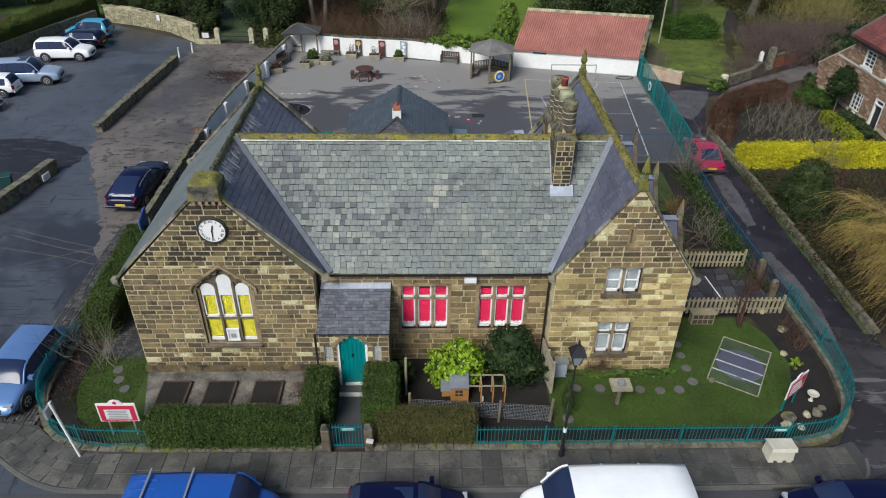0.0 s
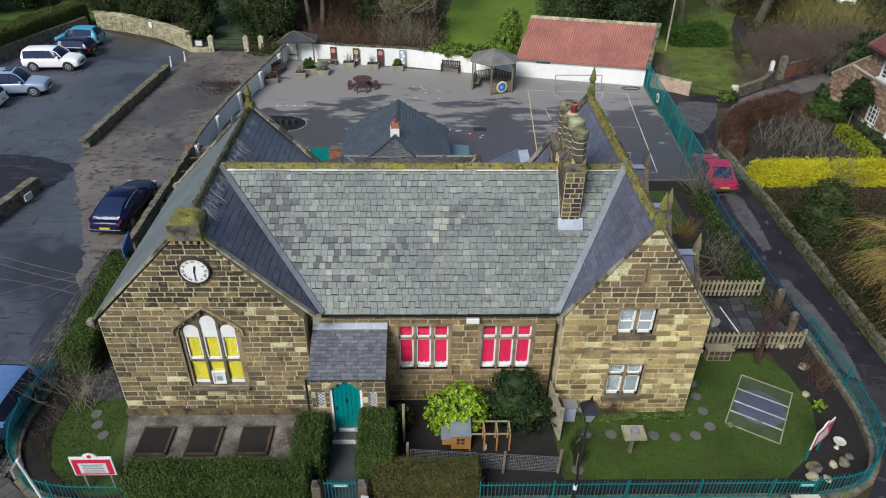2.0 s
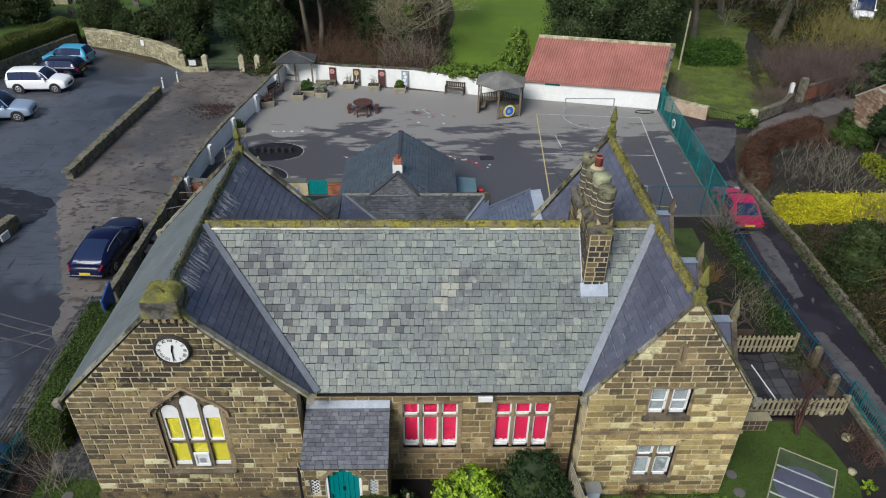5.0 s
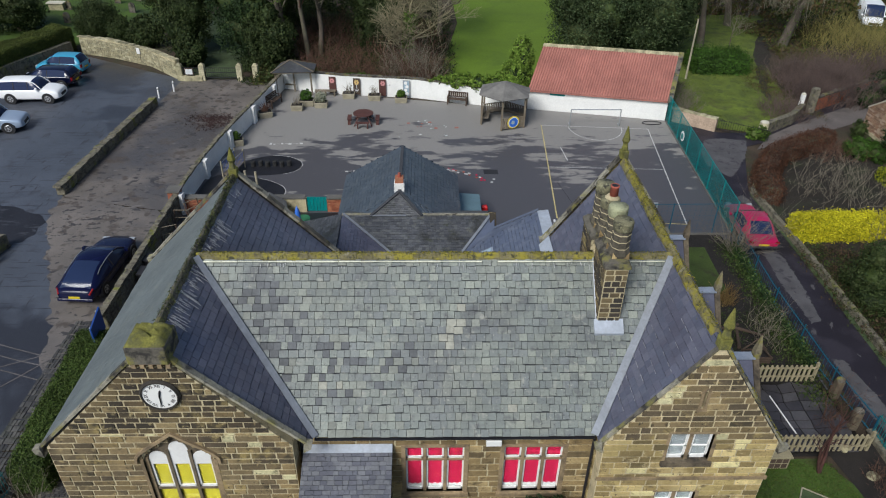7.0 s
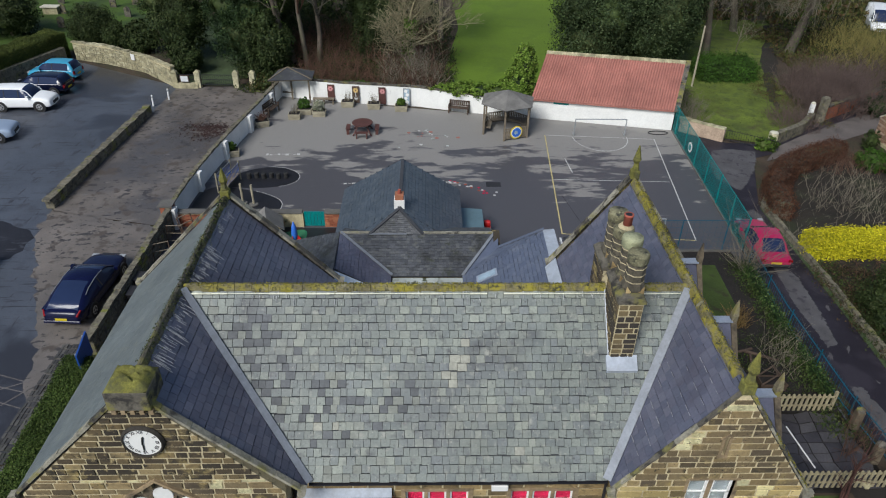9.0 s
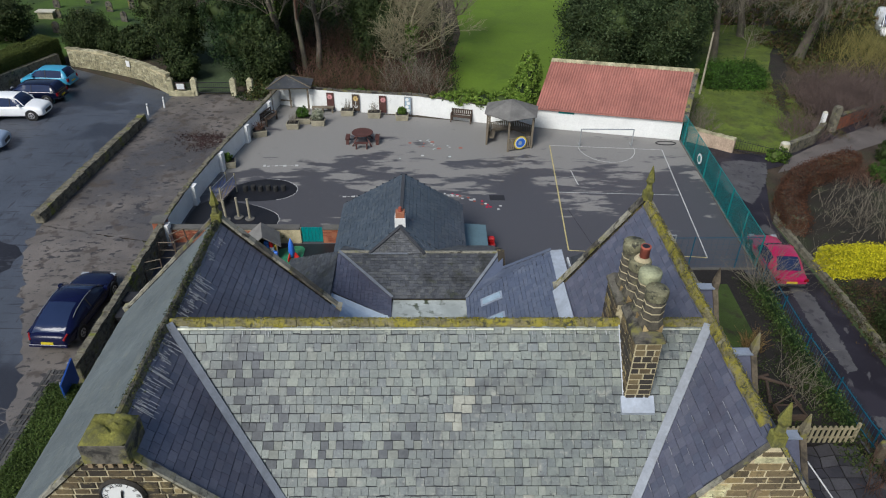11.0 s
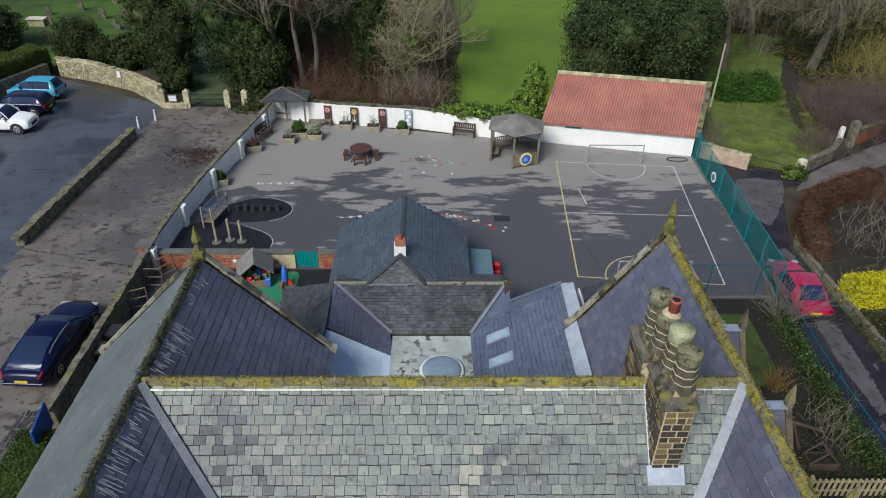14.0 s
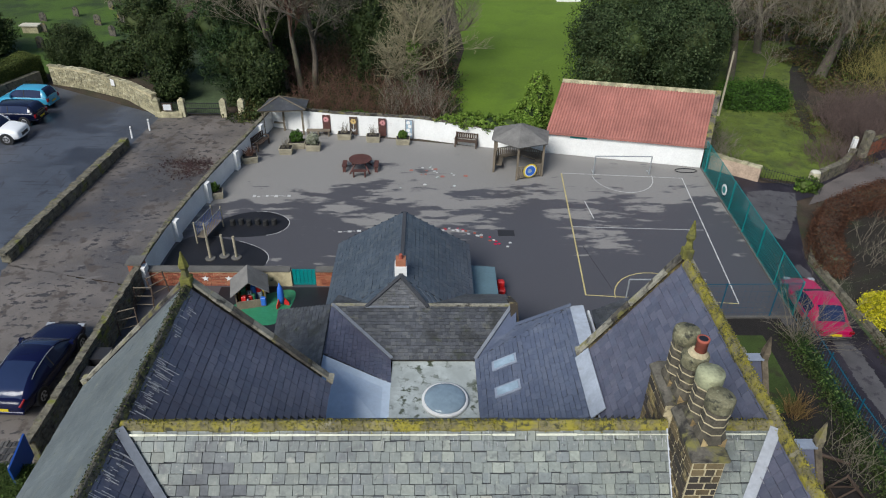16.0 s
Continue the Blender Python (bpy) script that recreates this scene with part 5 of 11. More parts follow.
# three dormers on the outer slope of the side wing, with pinnacled stone gables
for dy in (4.55, 7.95, 11.42):
    zr, xr = 5.36, RX + (RZ - 5.36) / RS - 0.1
    dormer = part("dormer", prism(bmesh.new(), [(dy - 0.86, 4.05), (dy + 0.86, 4.05), (dy + 0.86, 4.4), (dy, 5.5), (dy - 0.86, 4.4)], 12.02, 12.2, "x"), "dark_stone", school, "stone dormer gable with a pointed pinnacle")
    for s_ in (-1, 1):
        e0 = (dy + s_ * 0.82, 4.42)
        pts = [(xr + 0.62, e0[0], e0[1]), (12.05, e0[0], e0[1]), (12.05, dy, zr), (xr, dy, zr)]
        slab(school, "dormer_roof", pts if s_ < 0 else pts[::-1], 0.06, "slate_blue").parent = dormer
    strip(dormer, "lead_ridge", [(xr - 0.05, dy, zr), (12.06, dy, zr)], 0.32, "lead_dorm", (0, 0, 1), 0.05, "pale lead dormer ridge")
    pin = box(bmesh.new(), 12.02, 12.22, dy - 0.12, dy + 0.12, 5.3, 5.6, bevel=0.02)
    cone(pin, 12.12, dy, 5.6, 6.2, 0.15, 0.02, 4, math.pi / 4)
    part("pinnacle", pin, "dark_stone" if dy > 10 else "moss_stone", dormer, "pointed stone pinnacle")

# gutter, sign box and downpipes
bm = bmesh.new()
sweep(bm, [(-1.4, 2.38, 4.15), (6.8, 2.38, 4.15)], 0.08, 0.05)
part("gutter", bm, "black_pipe", school, "black gutter under the eaves")
for x, y in ((-1.86, 2.58), (6.86, 2.58), (-1.88, 0.8)):
    bm = rod(bmesh.new(), (x, y, -0.2), (x, y, 4.1 if y > 2 else 2.7), 0.045, n=8)
    part("downpipe", bm, "black_pipe", school, "black downpipe")
bm = box(bmesh.new(), 3.62, 4.08, 2.4, 2.66, 3.78, 4.0, bevel=0.015)
part("alarm_box", bm, "white_paint", school, "small white box under the eaves")

# ---- windows ----


def bars(name, rects, y0, y1, material, parent, label=""):
    bm = bmesh.new()
    for a, b, c, d in rects:
        box(bm, a, b, y0, y1, c, d)
    return part(name, bm, material, parent, label)


def pane(parent, x0, x1, z0, z1, y, material="clear"):
    ob = part("pane", box(bmesh.new(), x0, x1, y, y + 0.006, z0, z1), material, parent)
    ob.visible_shadow = False
    return ob


M["clear"] = glass("window_glass", (0.95, 0.97, 0.97))

# great window: three lancets under one pointed arch
win = part("great_window", holed(bmesh.new(), big_l, big_r, BIG[2], [], 2.3, 2.34), "slate_bed", school, "three-light arched window with yellow blinds")
cols = [(-6.16, -5.62, 3.7), (-5.53, -4.99, 4.1), (-4.9, -4.36, 3.7)]
for k, (a, b, sp) in enumerate(cols):
    mid, w = (a + b) / 2, (b - a) / 2
    arch = [(a, 3.5), (b, 3.5), (b, sp)] + [(mid + w * math.cos(t), sp + 0.34 * math.sin(t) ** 0.8) for t in np.linspace(0.15, math.pi - 0.15, 9)] + [(a, sp)]
    part("white_head", prism(bmesh.new(), arch, 2.1, 2.14), "white_paint", win, "white painted arched head panel")
    bars("frame", [(a, a + 0.06, 2.5, 3.5), (b - 0.06, b, 2.5, 3.5), (a, b, 2.48, 2.56)], 2.1, 2.14, "white_paint", win)
    bars("blind", [(a + 0.05, b - 0.05, 2.5, 3.46), (a, b, 1.46, 2.42)], 2.16, 2.165, "yellow_blind", win, "drawn yellow blind")
    bars("bottom_rail", [(a, b, 1.32, 1.46)], 2.12, 2.15, "white_paint", win)
    pane(win, a + 0.05, b - 0.05, 1.5, 3.46, 2.15)
bars("mullion", [(-5.62, -5.53, 1.3, 4.1)], 2.06, 2.26, "dark_stone", win)
bars("mullion", [(-4.99, -4.9, 1.3, 4.1)], 2.06, 2.26, "dark_stone", win)
bars("transom", [(-6.28, -4.26, 2.4, 2.48)], 2.07, 2.24, "dark_stone", win)
hop = bars("hopper", [(-5.5, -5.02, 1.32, 1.4), (-5.5, -5.02, 1.86, 1.92), (-5.5, -5.44, 1.4, 1.86), (-5.08, -5.02, 1.4, 1.86)], 2.04, 2.1, "white_paint", win, "small open white hopper light")
bars("picture", [(-5.44, -5.08, 1.4, 1.86)], 2.07, 2.075, "net", hop, "pale paper notice")
bars("print", [(-5.36, -5.16, 1.46, 1.66)], 2.064, 2.069, "sign_grey", hop)
bm = bmesh.new()
prism(bm, [(1.86, 1.13), (2.3, 1.22), (2.3, 1.34), (1.86, 1.2)], -6.35, -4.2, "x")
part("sill", bm, "dark_stone", win)
bm = bmesh.new()
outer = [(-6.42, 3.72), (-6.4, 3.94), (-6.26, 4.12), (-6.02, 4.32), (-5.66, 4.58), (-5.27, 4.9), (-4.88, 4.58), (-4.52, 4.32), (-4.28, 4.12), (-4.14, 3.94), (-4.12, 3.72)]
side = [Vector((0, 0))] * len(outer)
for i in range(len(outer)):
    a, b = Vector(outer[max(0, i - 1)]), Vector(outer[min(len(outer) - 1, i + 1)])
    d = (b - a).normalized()
    side[i] = Vector((-d.y, d.x)) * 0.085
prism(bm, outer + [(a + p.x, z + p.y) for (a, z), p in zip(outer, side)][::-1], 1.9, 2.02)
bmesh.ops.recalc_face_normals(bm, faces=bm.faces[:])
part("hood_mould", bm, "dressed", win, "pointed stone hood mould")
for a, b in ((-6.37, -6.28), (-4.26, -4.17), (-6.28, -6.17), (-4.37, -4.26)):
    bars("jamb", [(a, b, 1.25, 3.82)], 1.97 if b - a < 0.1 else 2.05, 2.3, "dressed", win)
part("tracery", holed(bmesh.new(), big_l, big_r, [3.5] + BIG[2][1:], [], 2.125, 2.22), "dark_stone", win, "stone tracery between the lights")

# two crimson-blinded windows
for k, x0 in enumerate((1.22, 4.22)):
    x1 = x0 + 1.79
    win = part("window", box(bmesh.new(), x0, x1, 3.0, 3.04, 1.4, 3.5), "slate_bed", school, "three-light window with crimson blinds")
    lw = (x1 - x0 - 2 * 0.1) / 3
    for i in range(3):
        a = x0 + i * (lw + 0.1)
        b = a + lw
        bars("frame", [(a, a + 0.055, 1.42, 3.48), (b - 0.055, b, 1.42, 3.48), (a, b, 1.42, 1.52), (a, b, 2.88, 2.98), (a, b, 3.42, 3.48), (a, b, 2.78, 2.84)], 2.74, 2.77, "white_paint", win)
        drop = (0.02, 0.14, 0.05)[(i + k) % 3]
        bars("blind", [(a + 0.05, b - 0.05, 1.6, 2.8), (a + 0.05, b - 0.05, 2.98, 3.44 - drop)], 2.79, 2.795, "red_blind", win, "drawn crimson blind")
        bm = bmesh.new()
        for j in range(3):
            cx = a + 0.1 + j * (lw - 0.12) / 2.4
            prism(bm, [(cx - 0.08, 1.52), (cx + 0.09, 1.52), (cx + 0.09, 1.62), (cx, 1.69), (cx - 0.08, 1.63)], 2.78, 2.786)
        part("lace_edge", bm, "net", win, "white scalloped lace edge")
        pane(win, a + 0.05, b - 0.05, 1.52, 3.44, 2.76)
    for i in (1, 2):
        a = x0 + i * lw + (i - 1) * 0.1
        bars("mullion", [(a, a + 0.1, 1.4, 3.5)], 2.69, 2.9, "dressed", win)
    bars("transom", [(x0, x1, 2.83, 2.9)], 2.7, 2.9, "dressed", win)
    bars("surround", [(x0 - 0.13, x0, 1.32, 3.62), (x1, x1 + 0.13, 1.32, 3.62), (x0, x1, 3.5, 3.62)], 2.62, 2.75, "dressed", win)
    bars("sill", [(x0 - 0.16, x1 + 0.16, 1.26, 1.4)], 2.54, 2.9, "dressed", win)

# sash windows of the side gable
for (x0, x1, z0, z1), tr in (((8.82, 10.08, 3.6, 4.8), None), ((8.83, 10.06, 0.62, 2.24), 1.62)):
    win = part("window", box(bmesh.new(), x0, x1, 2.3, 2.34, z0, z1), "slate_bed", school, "two-light white sash window in stone surround")
    mid = (x0 + x1) / 2
    for a, b in ((x0 + 0.012, mid - 0.05), (mid + 0.05, x1 - 0.012)):
        rs = [(a, a + 0.07, z0 + 0.08, z1 - 0.06), (b - 0.07, b, z0 + 0.08, z1 - 0.06), (a, b, z0 + 0.08, z0 + 0.2), (a, b, z1 - 0.13, z1 - 0.06)]
        zs = tr if tr else (z0 + z1) / 2
        rs += [(a, b, zs - 0.06, zs + 0.02) if tr else (a, b, zs - 0.03, zs + 0.01)] + ([(a, b, zs + 0.1, zs + 0.16)] if tr else [])
        bars("frame", rs, 2.05, 2.09, "white_paint", win)
        bars("curtain", [(a + 0.05, b - 0.05, z0 + 0.15, z1 - 0.1)], 2.105, 2.11, "pale_pane", win, "pale grey net behind the glass")
        pane(win, a + 0.06, b - 0.06, z0 + 0.15, z1 - 0.1, 2.08)
    bars("mullion", [(mid - 0.05, mid + 0.05, z0, z1)], 2.0, 2.25, "dressed", win)
    if tr:
        bars("transom", [(x0, x1, tr + 0.02, tr + 0.1)], 2.02, 2.25, "dark_stone", win)
    for a, b, c, d in ((x0 - 0.09, x0, z0, z1), (x1, x1 + 0.11, z0, z1), (x0 - 0.09, x1 + 0.11, z1, z1 + 0.07)):
        bars("surround", [(a, b, c, d)], 1.935, 2.2, "dressed", win)
    bars("sill", [(x0 - 0.12, x1 + 0.12, z0 - 0.12, z0 + 0.06)], 1.86, 2.2, "dark_stone", win)

# clock
clock = thing("wall_clock", "white wall clock with black Roman numerals", "clock", (-5.22, 1.96, 6.45))
clock.matrix_basis = clock.matrix_basis @ Matrix.Diagonal((0.9, 1.0, 0.9, 1.0))
bm = bmesh.new()
n = 32
for r0, r1, y0, y1 in ((0.51, 0.6, -0.08, 0.0),):
    rings = [[bm.verts.new((r * math.cos(2 * math.pi * i / n), y, r * math.sin(2 * math.pi * i / n))) for i in range(n)] for r, y in ((r0, 0.0), (r0, y0), (r0 + 0.035, y0 - 0.01), (r1, -0.02), (r1, 0.0))]
    for a, b in zip(rings, rings[1:]):
        for i in range(n):
            bm.faces.new((a[i], a[(i + 1) % n], b[(i + 1) % n], b[i]))
bmesh.ops.recalc_face_normals(bm, faces=bm.faces[:])
part("surround", bm, "stone_black", clock, "dark moulded surround")
bm = prism(bmesh.new(), [(0.52 * math.cos(2 * math.pi * i / n), 0.52 * math.sin(2 * math.pi * i / n)) for i in range(n)], -0.05, -0.01)
part("dial", bm, "white_face", clock)


def words(text, size, parent, material, m, name="lettering", label=""):
    cu = bpy.data.curves.new(name, 'FONT')
    cu.body, cu.size, cu.extrude, cu.align_x, cu.align_y = text, size, 0.003, 'CENTER', 'CENTER'
    tmp = bpy.data.objects.new(name, cu)
    scene.collection.objects.link(tmp)
    me = bpy.data.meshes.new_from_object(tmp.evaluated_get(bpy.context.evaluated_depsgraph_get()))
    bpy.data.objects.remove(tmp)
    bpy.data.curves.remove(cu)
    ob = link_mesh(name, me, material, parent, label)
    ob.matrix_basis = m
    return ob


for i, num in enumerate("XII I II III IIII V VI VII VIII IX X XI".split()):
    a = radians(90 - 30 * i)
    words(num, 0.15, clock, "black_iron", Matrix.Translation((0.4 * math.cos(a), -0.056, 0.4 * math.sin(a))) @ Euler((radians(90), 0, 0)).to_matrix().to_4x4() @ Matrix.Rotation(a - math.pi / 2, 4, 'Z'), "numeral")
for ang, ln, w in ((radians(90 - 12), 0.26, 0.022), (radians(-92), 0.4, 0.015)):
    d, s = Vector((math.cos(ang), math.sin(ang))), Vector((-math.sin(ang), math.cos(ang)))
    pts = [d * -0.08 + s * w, d * -0.08 - s * w, d * ln * 0.7 - s * w * 1.4, d * ln, d * ln * 0.7 + s * w * 1.4]
    part("pointer", prism(bmesh.new(), [tuple(p) for p in pts], -0.075, -0.068), "black_iron", clock)

# porch
porch = part("porch", bmesh.new(), None, school, "stone porch with a slate lean-to roof")
PD = (lambda z: -1.14 if z < 2.1 else -1.14 + (z - 2.1) * 1.15, lambda z: -0.02 if z < 2.1 else -0.02 - (z - 2.1) * 1.15, [-0.2, 2.1, 2.25, 2.4, 2.58])
LAT = [rect(-1.62, -1.32, 1.25, 2.08), rect(0.2, 0.48, 1.25, 2.08)]
pl, pr = (lambda z: -1.78), (lambda z: 0.78)
pw = part("porch_wall", holed(bmesh.new(), pl, pr, [-0.3, 2.76], [PD] + LAT, 0.9, 1.2), "mortar", school, "sandstone porch front")
stones(pw, pl, pr, [PD] + LAT, -0.2, 2.74, 0.9, 0.24, "stone_warm", 41, (0.2, 0.45), 80)
part("porch_side", prism(bmesh.new(), [(1.2, -0.3), (2.66, -0.3), (2.66, 3.45), (1.2, 2.86)], 0.53, 0.78, "x"), "stone_warm", school)
part("porch_side", prism(bmesh.new(), [(1.2, -0.3), (2.66, -0.3), (2.66, 3.45), (1.2, 2.86)], -1.78, -1.53, "x"), "stone_warm", school)
bpy.data.objects.remove(porch)
proof = slab(school, "porch_roof", [(-1.8, 0.68, 2.8), (0.84, 0.68, 2.8), (0.84, 2.66, 3.6), (-1.8, 2.66, 3.6)], 0.1, "slate_bed")
proof["label"] = "slate lean-to porch roof"
slates(proof, (-1.8, 0.66, 2.8), (0.84, 0.66, 2.8), (0.84, 2.58, 3.57), (-1.8, 2.58, 3.57), "slate_porch", 51, 0.14, (0.14, 0.26), 100, 0.02)
strip(school, "lead_flashing", [(-1.8, 2.52, 3.6), (0.84, 2.52, 3.6)], 0.26, "lead_pale", (0, -0.4, 0.9), 0.03, "grey lead flashing above the porch")
door = part("door", prism(bmesh.new(), [(-1.06, 0.02), (-0.1, 0.02), (-0.1, 2.1), (-0.3, 2.32), (-0.58, 2.46), (-0.86, 2.32), (-1.06, 2.1)], 1.02, 1.07), "teal_paint", school, "teal planked door with pointed head")
for i in range(6):
    x = -1.06 + 0.16 * i
    part("plank", box(bmesh.new(), x + 0.006, x + 0.154, 1.0, 1.02, 0.04, 2.08 + (0.0, 0.18, 0.3, 0.3, 0.18, 0.0)[i], bevel=0.004), "teal_paint", door)
part("door_handle", rod(bmesh.new(), (-0.97, 0.98, 1.05), (-0.97, 0.98, 1.22), 0.022), "black_iron", door, "black iron handle")
part("letter_box", box(bmesh.new(), -0.62, -0.54, 0.985, 1.0, 1.4, 1.58), "black_iron", door, "small black grille")
for x0, x1 in ((-1.14, -1.06), (-0.1, -0.02)):
    part("door_frame", box(bmesh.new(), x0, x1, 0.93, 1.06, 0.0, 2.1), "white_paint", school, "white painted door jamb")
for s in (-1, 1):
    part("door_head", prism(bmesh.new(), [(-0.58 + s * 0.48, 2.1), (-0.58 + s * 0.56, 2.1), (-0.58 + s * 0.3, 2.4), (-0.58, 2.55), (-0.58, 2.46), (-0.58 + s * 0.28, 2.32)], 0.93, 1.06), "teal_paint", school)
    part("hood_mould", prism(bmesh.new(), [(-0.58 + s * 0.62, 2.06), (-0.58 + s * 0.76, 2.06), (-0.58 + s * 0.42, 2.5), (-0.58, 2.7), (-0.58, 2.58), (-0.58 + s * 0.34, 2.4)], 0.86, 0.96), "dressed", school)
part("step_board", box(bmesh.new(), -0.95, -0.1, 0.9, 1.0, 0.02, 0.1), "white_paint", school)
for x0, x1 in ((-1.62, -1.32), (0.2, 0.48)):
    lat = part("lattice_window", box(bmesh.new(), x0, x1, 1.0, 1.02, 1.25, 2.08), "house_pane", school, "small white lattice window")
    bm = bmesh.new()
    for k in range(-3, 8):
        za = 1.27 + k * 0.14
        for sgn in (1, -1):
            xa, xb = (x0, x1) if sgn > 0 else (x1, x0)
            zb = za + 0.27
            t0, t1 = max(0, (1.27 - za) / 0.27), min(1, (2.05 - za) / 0.27)
            if t1 - t0 > 0.05:
                rod(bm, (xa + (xb - xa) * t0, 0.97, za + 0.27 * t0), (xa + (xb - xa) * t1, 0.97, za + 0.27 * t1), 0.012, n=4)
    part("lattice", bm, "white_paint", lat)
bm = bmesh.new()
box(bm, -1.15, 0.12, 0.55, 1.1, -0.2, -0.02, bevel=0.01)
step = part("doorstep", bm, "kerb", school, "stone doorstep with a white edge")
part("step_edge", box(bmesh.new(), -1.15, 0.12, 0.5, 0.55, -0.2, -0.01), "white_paint", step)

# ---- low rear ranges ----
rear = thing("rear_school_range", "low slate-roofed rear classrooms", "building")
def tri_roof(parent, a, b, c, d, material, seed, gauge=0.2, wide=(0.2, 0.32)):
    r = slab(parent, "roof", [p for i, p in enumerate((a, b, c, d)) if i == 0 or p != (a, b, c, d)[i - 1]], 0.06, "slate_bed")
    slates(r, a, b, c, d, material, seed, gauge, wide, thick=0.018, joint=0.002, gap=0.004)
    return r


# hall with its ridge running back
HX, HR0, HR1, HZ = 0.55, 17.7, 22.9, 3.95
part("hall_wall", box(bmesh.new(), -2.35, 3.3, 17.6, 23.0, -0.3, 2.05), "stone_warm", rear)
tri_roof(rear, (-2.65, 23.3, 1.95), (-2.65, 17.6, 1.95), (HX, HR0, HZ), (HX, HR1, HZ), "slate_hall", 61)
tri_roof(rear, (3.6, 17.6, 1.95), (3.6, 23.3, 1.95), (HX, HR1, HZ), (HX, HR0, HZ), "slate_hall", 62)
tri_roof(rear, (-2.65, 17.6, 1.95), (-2.65, 16.95, 1.95), (-0.75, 16.8, 3.14), (HX, HR0, HZ), "slate_hall", 72)
tri_roof(rear, (3.6, 16.95, 1.95), (3.6, 17.6, 1.95), (HX, HR0, HZ), (1.6, 16.8, 3.14), "slate_hall", 73)
tri_roof(rear, (-0.75, 16.75, 3.2), (1.6, 16.75, 3.2), (HX, HR0, HZ), (HX, HR0, HZ), "slate_rear", 63, 0.1, (0.14, 0.22))
strip(rear, "hip_cap", [(-0.78, 16.73, 3.2), (HX, HR0, HZ + 0.02)], 0.14, "slate_bed", (0, 0, 1), 0.06)
strip(rear, "hip_cap", [(1.63, 16.73, 3.2), (HX, HR0, HZ + 0.02)], 0.14, "slate_bed", (0, 0, 1), 0.06)
tri_roof(rear, (3.6, 23.3, 1.95), (-2.65, 23.3, 1.95), (HX, HR1, HZ), (HX, HR1, HZ), "slate_hall", 64)
strip(rear, "hip_lead", [(HX, HR0, HZ), (HX, HR1, HZ)], 0.16, "slate_bed", (0, 0, 1), 0.05)
strip(rear, "hip_lead", [(-0.8, 16.72, 3.22), (0.9, 16.72, 3.22)], 0.12, "lead")
bm = bmesh.new()
box(bm, 0.3, 0.78, 17.9, 18.4, 3.6, 4.3)
ch = part("small_chimney", bm, "white_render", rear, "white rendered chimney with a brick top")
part("brick_top", box(bmesh.new(), 0.34, 0.74, 17.94, 18.36, 4.3, 4.55), "brick", ch)
part("cowl", cone(bmesh.new(), 0.54, 18.15, 4.55, 4.75, 0.09, 0.07, 10), "terracotta", ch)
# cross range
part("range_wall", box(bmesh.new(), -2.1, 4.85, 14.9, 18.0, -0.3, 2.25), "stone_warm", rear)
tri_roof(rear, (0.25, 14.7, 2.3), (3.4, 14.7, 2.3), (4.95, 16.85, 3.2), (-2.15, 16.85, 3.2), "slate_rear", 65, 0.15, (0.14, 0.24))
tri_roof(rear, (4.95, 18.9, 2.2), (-2.15, 18.9, 2.2), (-2.15, 16.85, 3.2), (4.95, 16.85, 3.2), "slate_rear", 66)
strip(rear, "ridge_cap", [(-2.15, 16.85, 3.2), (-0.75, 16.85, 3.2)], 0.13, "coping_pale", (0, 0, 1), 0.06)
strip(rear, "ridge_cap", [(1.6, 16.85, 3.2), (5.0, 16.85, 3.2)], 0.13, "coping_pale", (0, 0, 1), 0.06)
part("range_gable", prism(bmesh.new(), [(14.9, -0.3), (18.8, -0.3), (18.8, 2.2), (16.85, 3.35), (14.9, 2.3)], 4.85, 5.15, "x"), "stone_sooty", rear)
# small wing on the left
tri_roof(rear, (0.3, 13.6, 2.15), (0.25, 14.75, 2.3), (-2.15, 16.9, 3.2), (-2.15, 14.3, 2.95), "slate_blue", 67, 0.17, (0.16, 0.26))
tri_roof(rear, (-4.6, 18.2, 1.9), (-4.2, 13.0, 1.9), (-2.15, 13.0, 3.1), (-2.15, 16.9, 3.2), "slate_rear", 68, 0.17, (0.16, 0.26))
strip(rear, "lead_valley", [(0.3, 14.72, 2.36), (-2.1, 16.85, 3.26)], 0.12, "lead", (0.2, -0.3, 1), 0.03)
slab(rear, "blue_sheet_roof", [(-2.2, 11.4, 2.2), (0.3, 11.4, 2.15), (0.3, 13.65, 2.17), (-2.2, 14.35, 2.92)], 0.08, "felt_blue")["label"] = "pale blue sheet roof"
part("wing_wall", box(bmesh.new(), -4.0, 0.2, 11.8, 17.0, -0.3, 1.9), "stone_warm", rear)
# flat roof with dome
part("flat_roof", box(bmesh.new(), 0.3, 3.45, 9.9, 14.75, 1.9, 2.18), "felt", rear, "pale flat roof with dark moss spots")
bm = lathe(bmesh.new(), [(0.82, 2.18), (0.82, 2.3), (0.77, 2.32)], 28, 2.24, 12.7)
part("dome_kerb", bm, "white_paint", rear, "white round rooflight kerb", True)
bm = lathe(bmesh.new(), [(0.74 * math.cos(t), 2.3 + 0.2 * math.sin(t)) for t in np.linspace(0, 1.5, 7)], 28, 2.24, 12.7)
part("rooflight_dome", bm, "dome", rear, "translucent domed rooflight", True)
